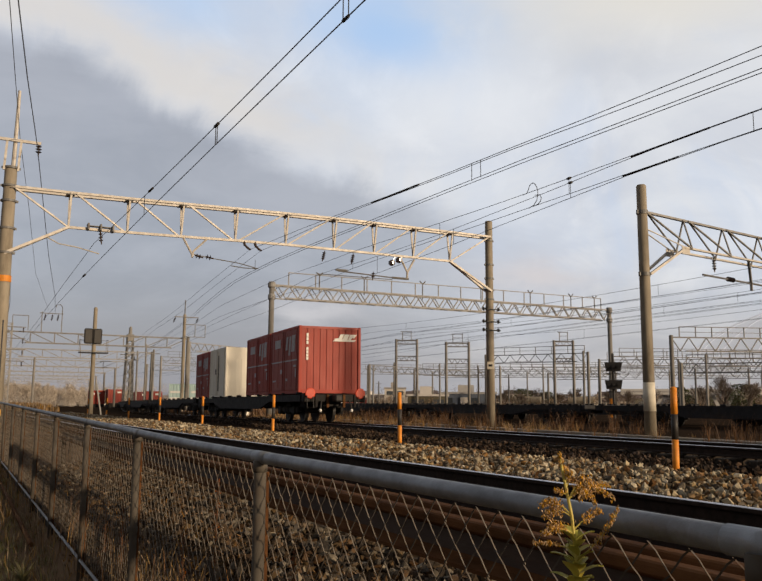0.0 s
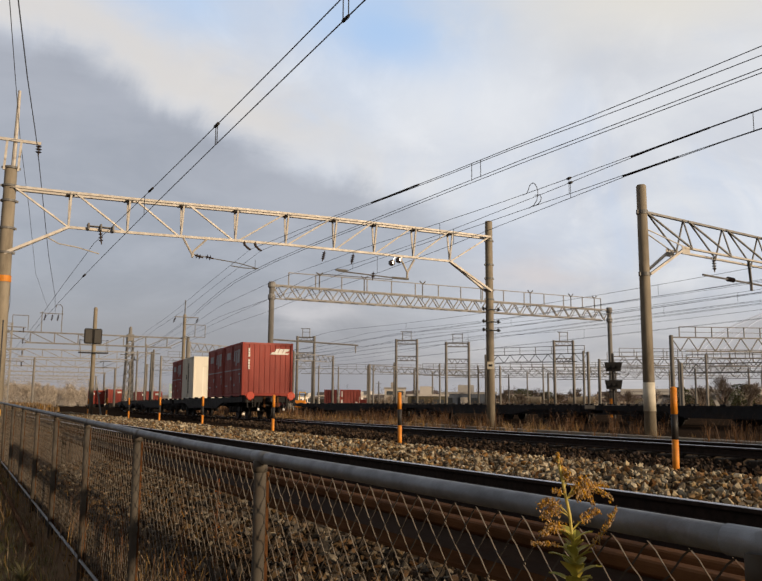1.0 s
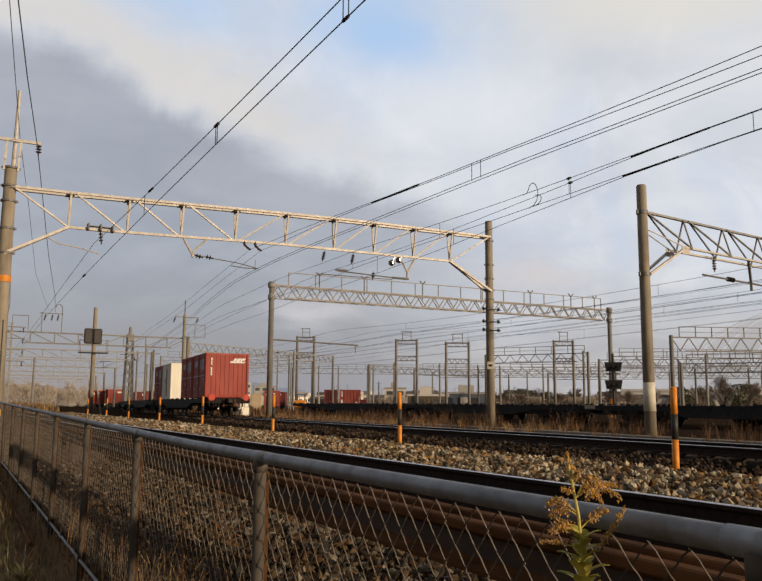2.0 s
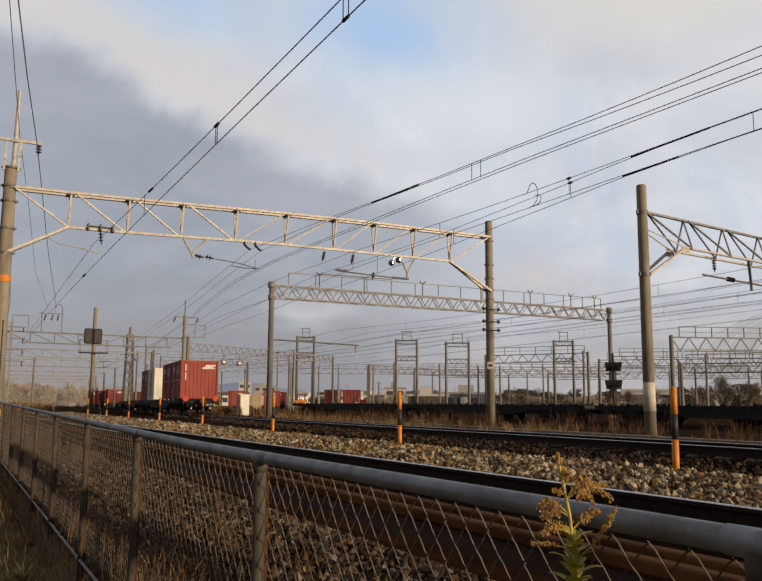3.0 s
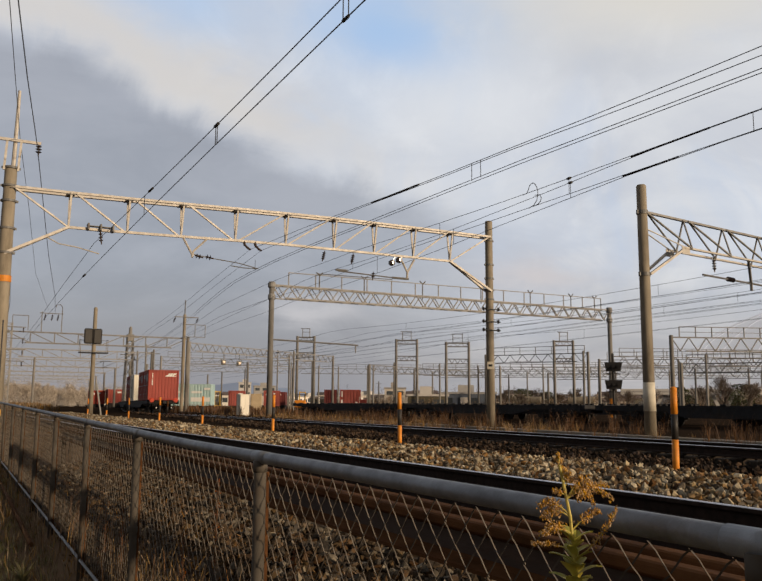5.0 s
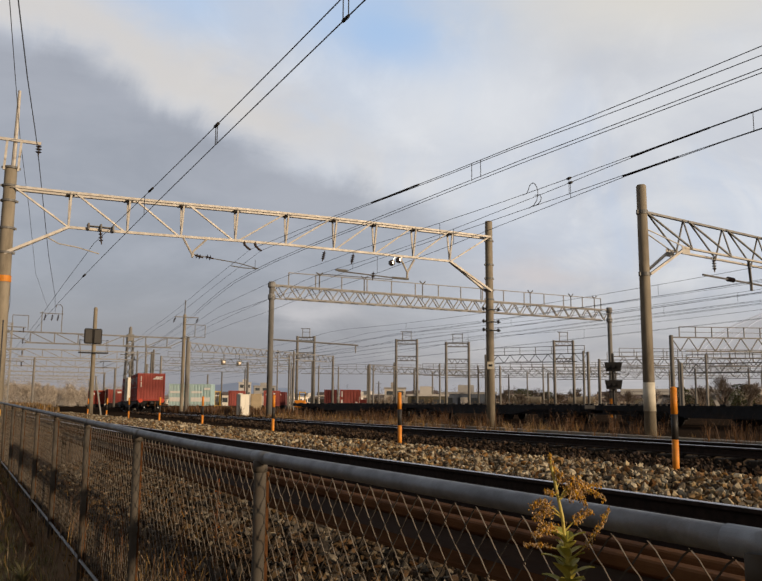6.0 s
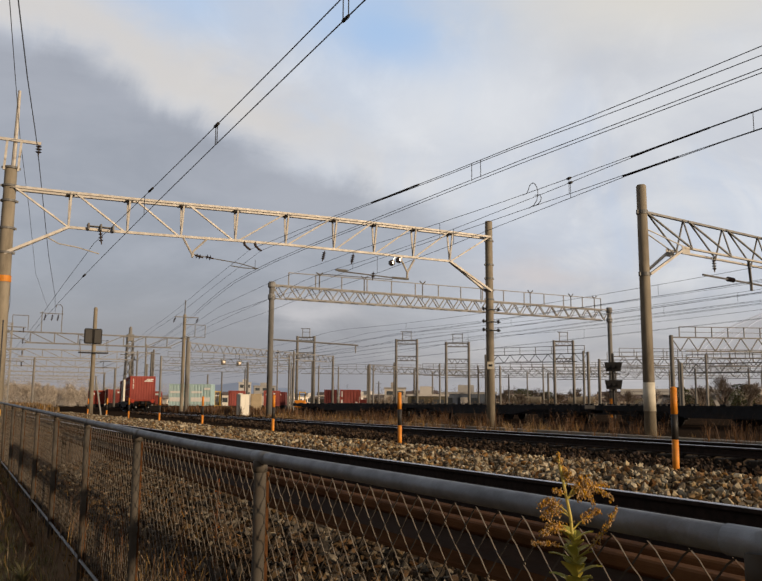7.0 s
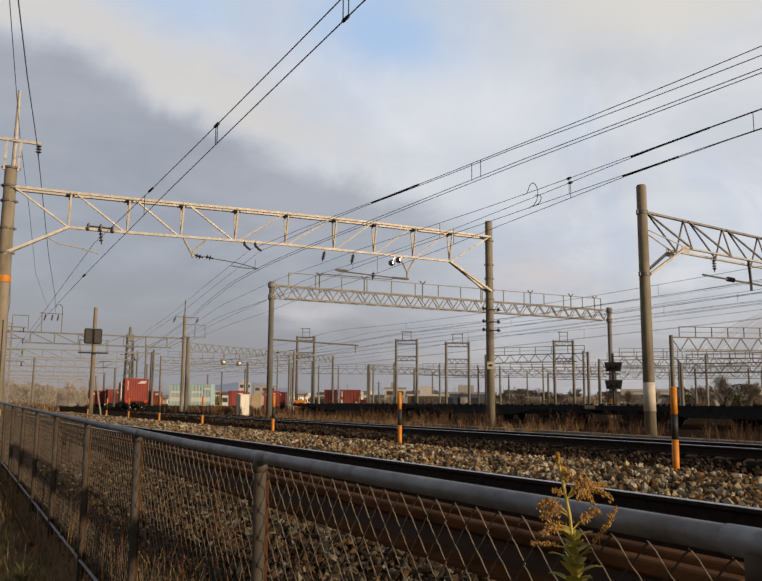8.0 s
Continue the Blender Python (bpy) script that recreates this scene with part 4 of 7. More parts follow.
for Y in (104.5, 130, 155.5, 181, 206.5, 232):
    far_gantry(4.4 + 0.05 * (Y - 79), Y, 20.5 + 0.09 * (Y - 79), Y, 7.4, 0.95, pole_r=0.19, pitch=2.0, zig=False, label="lattice gantry over the tracks in the distance", material=M_GANTRY, chord=0.12)
far_gantry(30, 131, 56, 131, 8.4, 1.0, railing=0.9, pitch=1.6)
far_gantry(34, 160, 64, 160, 8.4, 1.0, railing=0.9, pitch=1.8)
far_gantry(74, 79.8, 92, 62, 6.9, 1.0, railing=1.0, pitch=1.5)
far_gantry(63.5, 57.1, 70, 46, 5.2, 0.9, railing=0.9, pitch=1.4)
far_gantry(88, 107, 112, 79, 6.3, 1.0, railing=1.0, pitch=1.8)
far_gantry(70, 120, 100, 104, 7.0, 1.0, railing=1.0, pitch=1.8)
far_gantry(46.8, 42.9, 62, 37, 6.15, 1.0, railing=0.78, pole_r=0.15, pitch=1.35, rail_step=1.3, label="dark lattice gantry with a gangway rail")
far_gantry(59.3, 84, 66, 73, 7.2, 0.95, railing=0.9, pitch=1.6)
far_gantry(69.5, 73, 95.2, 63.1, 6.9, 1.0, railing=1.0, pitch=1.6)
far_gantry(79, 108, 118, 92, 7.2, 1.1, railing=0.9, pitch=1.8)
far_gantry(92, 150, 141, 107, 8.0, 1.2, railing=1.0, pitch=2.0)
far_gantry(24.0, 91.4, 49.2, 107.6, 7.9, 0.85, pitch=1.3, label="grey lattice gantry behind the main track", material=M_GANTRY, chord=0.1)
far_gantry(52.6, 102.7, 81.7, 115.8, 6.6, 0.9, pitch=1.8)
far_gantry(60, 150, 96, 135, 8.0, 1.0, railing=0.9, pitch=2.0)
for xa, ya, xb, yb, h in ((48.1, 118.6, 50.4, 117.3, 11.47), (60.5, 109.2, 63.3, 107.7, 10.87), (66.2, 104.0, 69.2, 102.4, 10.36), (76.6, 91.7, 79.0, 90.4, 10.2)):
    g = far_gantry(xa, ya, xb, yb, h, 0.6, pole_r=0.19, pitch=1.2, label="tall grey portal frame with two cross beams")
    bm = bmesh.new()
    for p in (0.3, 0.72):
        beam(bm, (xa + (xb - xa) * p, ya + (yb - ya) * p, h - 0.6), (xa + (xb - xa) * p, ya + (yb - ya) * p, h + 0.75), 0.08, 0.08)
    for z in (h - 0.62, h - 1.15):
        beam(bm, (xa, ya, z), (xb, yb, z), 0.15, 0.15)
    beam(bm, (xa + (xb - xa) * 0.2, ya + (yb - ya) * 0.2, h + 0.75), (xa + (xb - xa) * 0.75, ya + (yb - ya) * 0.75, h + 0.75), 0.09, 0.09)
    beam(bm, (xa + (xb - xa) * 0.3, ya + (yb - ya) * 0.3, h + 0.2), (xa + (xb - xa) * 0.72, ya + (yb - ya) * 0.72, h + 0.2), 0.06, 0.06)
    part("top_frame", bm, M_STEEL_DK, g)
    bm = bmesh.new()
    for dz in (3.0, 3.7):
        beam(bm, (xa, ya, h - dz), (xb, yb, h - dz), 0.12, 0.12)
    for k in range(8):
        p, q = k / 8, (k + 1) / 8
        za, zb = (3.0, 3.7) if k % 2 else (3.7, 3.0)
        beam(bm, (xa + (xb - xa) * p, ya + (yb - ya) * p, h - za), (xa + (xb - xa) * q, ya + (yb - ya) * q, h - zb), 0.08, 0.08)
    part("lower_beam", bm, M_STEEL_DK, g)


def tower():
    g = thing("lattice_tower", "tall grey lattice mast behind the main track", "tower", pose(23.95, 125.1, -0.4))
    H = 12.3
    legs = [(-0.68, -0.68), (0.68, -0.68), (0.68, 0.68), (-0.68, 0.68)]
    for x, y in legs:
        bm = bmesh.new()
        beam(bm, (x, y, 0), (x * 0.55, y * 0.55, H - 1.2), 0.14, 0.14)
        part("leg", bm, M_STEEL_DK, g)
    bm = bmesh.new()
    for k in range(9):
        za, zb = (H - 1.2) * k / 9, (H - 1.2) * (k + 1) / 9
        sa, sb = 1 - 0.45 * k / 9, 1 - 0.45 * (k + 1) / 9
        for (xa, ya), (xb, yb) in zip(legs, legs[1:] + legs[:1]):
            beam(bm, (xa * sa, ya * sa, za), (xb * sb, yb * sb, zb), 0.07, 0.07)
            beam(bm, (xb * sa, yb * sa, za), (xa * sb, ya * sb, zb), 0.07, 0.07)
    part("lattice", bm, M_STEEL_DK, g)
    bm = bmesh.new()
    box(bm, -0.5, 0.5, -0.45, 0.45, H - 2.2, H - 1.2, 0.05)
    for z in (H - 4.2, H - 3.0, H - 1.6):
        beam(bm, (-1.3, 0, z), (1.3, 0, z), 0.12, 0.12)
    lathe(bm, [(0.3, H - 1.2), (0.22, H - 0.2), (0.1, H)], 10)
    part("head", bm, M_CONC_FAR, g)


tower()

FAR_POLES = [
    (9.0, 102.9, 6.2),
    (22.3, 101.4, 7.5),
    (25.3, 120.1, 9.4),
    (25.7, 128.0, 8.9),
    (24.0, 91.4, 7.4),
    (58.4, 133.7, 7.7),
    (61.5, 132.1, 7.5),
    (52.4, 102.8, 6.4),
    (55.9, 140.6, 8.6),
    (58.9, 155.6, 11.7),
    (69.3, 110.8, 7.5),
    (85.2, 114.0, 6.2),
    (91.1, 116.5, 6.9),
    (83.8, 103.1, 7.2),
    (65.3, 73.0, 7.3),
    (84.6, 91.4, 6.8),
    (69.7, 59.4, 6.3),
    (85.0, 74.2, 5.8),
    (75.1, 67.9, 6.4),
    (48.5, 144.7, 7.4),
    (41.8, 137.0, 6.4),
    (79.7, 151.3, 5.7),
    (98.4, 117.9, 9.7),
    (34.0, 118.4, 5.2),
    (28.6, 84.5, 5.4),
    (38.5, 96.0, 7.6),
    (44.2, 112.0, 8.2),
    (72.0, 104.0, 6.6),
    (77.5, 112.0, 7.4),
    (88.5, 98.0, 6.2),
    (93.0, 90.0, 6.4),
    (104.0, 96.0, 6.8),
    (57.0, 110.0, 6.9),
    (65.0, 118.0, 7.8),
]


def far_pole(x, y, h, i):
    p = thing("line_pole", "slim grey pole in the yard", "pole", pose(x, y, -0.4), group="slim poles in the yard")
    bm = bmesh.new()
    lathe(bm, [(0.15, -0.3), (0.115, h - 0.1), (0.08, h)], 10)
    part("shaft", bm, M_CONC_FAR, p)
    if i % 2:
        bm = bmesh.new()
        a = 0.4 * (i % 5)
        beam(bm, (-0.9 * math.cos(a), -0.9 * math.sin(a), h - 0.5), (0.9 * math.cos(a), 0.9 * math.sin(a), h - 0.5), 0.09, 0.09)
        part("crossarm", bm, M_STEEL_DK, p)


for i, (x, y, h) in enumerate(FAR_POLES):
    far_pole(x, y, h, i)


# the pole in front of the gantry behind the main track, with its arm
def arm_pole():
    p = thing("line_pole", "tall concrete line pole with a ladder frame and crossarm", "pole", pose(20.2, 79.0, -0.3))
    bm = bmesh.new()
    lathe(bm, [(0.18, -0.3), (0.145, 9.4), (0.11, 9.5)], 14)
    part("shaft", bm, M_CONC, p)
    bm = bmesh.new()
    beam(bm, (-1.0, -0.2, 9.2), (1.3, -0.2, 9.2), 0.08, 0.08)
    tube(bm, [(0, 0, 9.4), (0.02, 0, 10.9)], 0.05, 6)
    beam(bm, (1.0, -0.2, 7.3), (1.0, -0.2, 8.5), 0.06, 0.06)
    beam(bm, (2.0, -0.2, 7.3), (2.0, -0.2, 8.5), 0.06, 0.06)
    beam(bm, (0, -0.2, 8.5), (2.0, -0.2, 8.5), 0.06, 0.06)
    beam(bm, (0, -0.2, 7.3), (2.0, -0.2, 7.3), 0.06, 0.06)
    part("crossarm", bm, M_STEEL_DK, p)
    for x in (-0.95, 1.25):
        insulator(p, (x, -0.2, 9.15), (x - 0.2, -0.2, 8.6), 0.12, 3)


arm_pole()


# ---- signals ----
def signal_1():
    s = thing("railway_signal", "two black signal heads on a weathered pole with a gangway", "signal", pose(9.72, 64.6, -0.2))
    bm = bmesh.new()
    lathe(bm, [(0.175, -0.3), (0.14, 7.9), (0.1, 8.0)], 14)
    part("pole", bm, M_CONC, s, smooth=True)
    for dx in (-0.46, 0.2):
        bm = bmesh.new()
        box(bm, dx - 0.315, dx + 0.315, -0.32, -0.2, 5.2, 6.35, 0.08)
        board = part("backboard", bm, M_BLACK, s)
        for z in (5.5, 5.85, 6.15):
            bm = bmesh.new()
            lathe(bm, [(0.1, 0), (0.12, 0.06), (0.12, 0.2)], 10)
            bm.transform(Matrix.Translation((dx, -0.2, z)) @ Matrix.Rotation(radians(-90), 4, "X"))
            part("lamp_hood", bm, M_IRON, board)
    bm = bmesh.new()
    box(bm, -1.05, 1.0, -0.45, 0.3, 4.5, 4.58)
    part("gangway", bm, M_IRON, s)
    bm = bmesh.new()
    for x in (-1.0, 0.95):
        for y in (-0.42, 0.28):
            beam(bm, (x, y, 4.55), (x, y, 5.5), 0.04, 0.04)
        beam(bm, (x, -0.42, 5.5), (x, 0.28, 5.5), 0.04, 0.04)
    beam(bm, (-1.0, 0.28, 5.5), (0.95, 0.28, 5.5), 0.04, 0.04)
    part("guard_rail", bm, M_STEEL_DK, s)
    bm = bmesh.new()
    beam(bm, (0.75, -0.1, -0.1), (0.3, -0.1, 2.4), 0.12, 0.1)
    part("stay", bm, M_GANTRY, s)


def signal_2():
    s = thing("railway_signal", "black hooded signal heads on a dark pole in the yard", "signal", pose(47.72, 49.9, -0.4, 0, 0, -44))
    bm = bmesh.new()
    lathe(bm, [(0.12, -0.2), (0.1, 5.2)], 10)
    part("pole", bm, M_IRON, s)
    for z in (4.14, 2.7):
        bm = bmesh.new()
        vs = [bm.verts.new((x, y, z + dz)) for y in (-0.42, -0.12) for x, dz in ((-0.55, -0.38), (0.6, -0.38), (0.72, 0.34), (-0.66, 0.34))]
        for q in ((0, 1, 2, 3), (7, 6, 5, 4), (0, 4, 5, 1), (1, 5, 6, 2), (2, 6, 7, 3), (3, 7, 4, 0)):
            bm.faces.new([vs[i] for i in q])
        head = part("signal_head", bm, M_BLACK, s)
        for k in (-0.36, 0.04, 0.44):
            bm = bmesh.new()
            lathe(bm, [(0.14, 0), (0.15, 0.28)], 10)
            bm.transform(Matrix.Translation((k, -0.42, z)) @ Matrix.Rotation(radians(90), 4, "X"))
            part("lamp_hood", bm, M_IRON, head)
        bm = bmesh.new()
        beam(bm, (-0.5, 0, z - 0.6), (0.6, 0, z - 0.6), 0.08, 0.06)
        part("bracket", bm, M_IRON, s)


signal_1()
signal_2()


# ---- overhead wires ----
def wire_run(label, wires, droppers=(), r=0.011, extra=()):
    w = thing("overhead_wire", label, "overhead wire")
    for name, pts, rr in wires:
        bm = bmesh.new()
        tube(bm, pts, rr, 5)
        part(name, bm, M_WIRE, w)
    for p, q in droppers:
        bm = bmesh.new()
        tube(bm, [p, q], 0.008, 4)
        part("dropper", bm, M_WIRE, w)
    for p, q, rr in extra:
        bm = bmesh.new()
        tube(bm, [p, q], rr, 6)
        part("sleeve", bm, M_IRON, w)


def run(fx, z, y0, y1, sag=0.0, spans=(28.5, 79, 129.5), first=-22):
    """Points of a wire over the line fx(y), hung at the spans, sagging between."""
    ends = [first, *spans]
    pts = []
    y = y0
    while y <= y1:
        d = 0.0
        for a, b in zip(ends, ends[1:]):
            if a <= y <= b:
                t = (y - a) / (b - a)
                d = 4 * t * (1 - t)
        pts.append((fx(y), y, z - sag * d))
        y += 2.5
    return pts


def l1(y):
    return 3.8 + 0.0003 * min(y, 60) ** 2 + 0.036 * max(0, y - 60)


def along(knots):
    """A line over the ground through the knots (y, x), straight from one to the next."""
    ys, xs = zip(*knots)
    return lambda y: float(np.interp(y, ys, xs))


# the twin wires over the main track part before the gantry; the third set joins them far off
l2b = along(((-6, 11.28), (10, 11.34), (16.7, 11.5), (18.4, 11.5), (23.5, 11.6), (28.6, 12.1), (32.5, 12.0), (41, 12.3), (60, 14.6), (80, 17.0), (110, 21.3), (150, 28)))
l2c = along(((-6, 11.3), (10, 11.37), (11.5, 11.47), (13.3, 11.67), (17.4, 12.1), (18.9, 12.3), (24.8, 12.85), (28.5, 13.05), (31.8, 13.1), (37.8, 13.7), (45, 14.1), (50.4, 14.6), (80, 17.5), (110, 21.8), (150, 28.6)))
l3 = along(((-6, 9.96), (12, 9.06), (16, 8.97), (19.6, 8.9), (22.7, 8.84), (25.6, 8.93), (29.4, 9.2), (32.4, 9.62), (37.7, 10.4), (42, 11.1), (52, 12.4), (72, 15.2), (100, 19.7), (150, 27.4)))


def l2(y):
    return 0.5 * (l2b(y) + l2c(y))


def sagged(fx, low, mid, k, y0=-6, y1=150, top=6.1):
    out = []
    for i in range(int((y1 - y0) / 2) + 1):
        y = y0 + 2 * i
        out.append((fx(y), y, min(top, low + k * (y - mid) ** 2) if y < 28.5 else low + 0.08 + 0.62 * abs(math.sin(math.pi * (y - 53.75) / 101)) ** 1.5))
    return out


Z = 5.08
wire_run("contact wire and messenger wire over the fence-side track", [("contact_wire", run(l1, Z, -6, 150), 0.009), ("messenger_wire", sagged(l1, 5.38, 7, 0.0011), 0.009)],
         [((l1(y), y, Z), (l1(y), y, 5.38 + 0.0011 * (y - 7) ** 2)) for y in (8.05, 8.2, 13.35, 13.45, 19.5)],
         extra=[((l1(13.4), 13.3, 5.425), (l1(13.4), 13.5, 5.425), 0.03), ((l1(8.1), 8.05, Z), (l1(8.1), 8.2, Z), 0.022), ((l1(18.8), 18.6, 5.53), (l1(18.8), 19.0, 5.54), 0.028), ((l1(30), 29.8, Z), (l1(30), 30.3, Z), 0.035)])
wire_run("twin contact and messenger wires over the main track",
         [("contact_wire", run(fx, Z, -6, 150), 0.007) for fx in (l2b, l2c)] + [("messenger_wire", sagged(fx, 5.40, 9, 0.0011), 0.007) for fx in (l2b, l2c)],
         [((fx(y), y, Z), (fx(y), y, 5.40 + 0.0011 * (y - 9) ** 2)) for fx, y in ((l2b, 8.25), (l2c, 8.5), (l2b, 13.05), (l2c, 13.3), (l2b, 18.35), (l2c, 18.9), (l2b, 24), (l2c, 24.5))],
         extra=[((l2(9.35), 9.35, 5.40), (l2(11.25), 11.25, 5.406), 0.018), ((l2(10.05), 10.05, Z), (l2(11.5), 11.5, Z), 0.013), ((l2b(13.05), 13.0, 5.418), (l2b(13.1), 13.1, 5.418), 0.03), ((l2c(13.3), 13.25, 5.42), (l2c(13.35), 13.35, 5.42), 0.03), ((l2(8.25), 8.2, 5.40), (l2(8.3), 8.3, 5.40), 0.035)])
wire_run("second set of contact and messenger wires above the ballast",
         [("contact_wire", run(lambda y: l3(y) + d, Z, -6, 150), 0.007) for d in (-0.05, 0.08)] + [("messenger_wire", sagged(lambda y: l3(y) + d + e * max(0, 12 - y) + f * smooth_step(17, 28.5, y), 5.37, 9, 0.0023, -6, 28)[:-1] + [(end, 28.5, 6.27)], 0.007) for d, e, f, end in ((-0.05, 0.0, 0.45, 9.62), (0.03, 0.035, 0.8, 10.04))]
         + [("messenger_wire", [(x0 + d, y, z) for x0, y, z in ((9.62, 28.5, 6.27), (9.95, 33, 6.1), (10.36, 37.4, 6.0), (11.3, 45.3, 5.95), (12.15, 53, 5.95), (13.25, 63.3, 6.0), (17, 90, 6.2), (22, 120, 6.2))], 0.007) for d in (0.0, 0.42)],
         [((l3(y), y, Z), (l3(y), y, 5.44)) for y in (12.9, 13.2, 19.6, 26)],
         extra=[((l3(15.2), 15.2, 5.48), (l3(17.4), 17.4, 5.53), 0.02)])
# jumper loops between the wires
jump = thing("jumper_cable", "curled jumper cables joining the overhead wires", "cable")
for loop in (((14.68, 5.43), (14.53, 5.43), (14.46, 5.51), (14.42, 5.58), (14.35, 5.62), (14.28, 5.62), (14.2, 5.56), (14.16, 5.5), (14.12, 5.4), (14.12, 5.33), (14.16, 5.19), (14.28, 5.1), (14.46, 5.07)), ((14.22, 5.32), (14.05, 5.29), (14.0, 5.22), (14.02, 5.15), (14.1, 5.1), (14.2, 5.08), (14.3, 5.08))):
    bm = bmesh.new()
    tube(bm, [(l2b(y), y, z) for y, z in loop], 0.009, 6)
    part("loop", bm, M_WIRE, jump)
wire_run("feeder wires on the tall pole's crossarm",
         [("feeder", [(0.78 - 0.126 * (17.4 - y), y, 8.8) for y in (0, 6, 12, 17.4)] + [(1.31, 21.7, 8.8), (1.83, 25.6, 8.8), (2.2, 28.4, 8.78)], 0.014), ("feeder", [(2.2, 28.4, 8.72), (4.2, 44, 8.0), (6.3, 60, 7.9), (8.4, 79, 8.6)], 0.014),
          ("feeder", [(0.65 - 0.1 * (18.3 - y), y, 9.2) for y in (0, 9, 18.3)] + [(1.06, 22.6, 9.2), (1.62, 28.4, 9.2), (2.7, 38, 9.1), (4.8, 58, 9.1), (8.1, 82, 9.2)], 0.01),
          ("feeder", [(1.5, 28.4, 7.0), (2.9, 50, 6.2), (4.4, 79, 6.9)], 0.016)])
for x0, lean, low, drops in ((24.5, 0.0, 4.9, (23, 43)), (27.0, 0.012, 4.9, (36,)), (29.1, 0.01, 4.9, (23, 52)), (30.0, 0.05, 4.9, (28, 46)), (35, 0.06, 4.9, (40,))):
    def yard_line(y):
        return x0 + lean * (y - 25)
    contact = [(yard_line(y), y, low) for y in range(-6, 150, 6)]
    carrier = [(yard_line(y), y, low + 0.42 + 0.55 * (((y - 3) % 50) / 25 - 1) ** 2) for y in range(-6, 150, 3)]
    wire_run("contact wire and messenger wire above the yard tracks", [("contact_wire", contact, 0.008), ("contact_wire", [(x + 0.3, y, z) for x, y, z in contact], 0.006), ("messenger_wire", carrier, 0.008)],
             [((yard_line(y), y, low), (yard_line(y), y, low + 0.42 + 0.55 * (((y - 3) % 50) / 25 - 1) ** 2)) for y in drops])


# ---- wagons and containers ----
WAGON_LEN = 20.4
LUGS = {}


def lug_mesh(paint):
    if paint.name not in LUGS:
        bm = bmesh.new()
        box(bm, -0.09, 0.09, -0.14, 0.14, 0.97, 1.07, 0.02)
        LUGS[paint.name] = bpy.data.meshes.new("container_lug")
        bm.to_mesh(LUGS[paint.name])
        bm.free()
        LUGS[paint.name].materials.append(paint)
    return LUGS[paint.name]


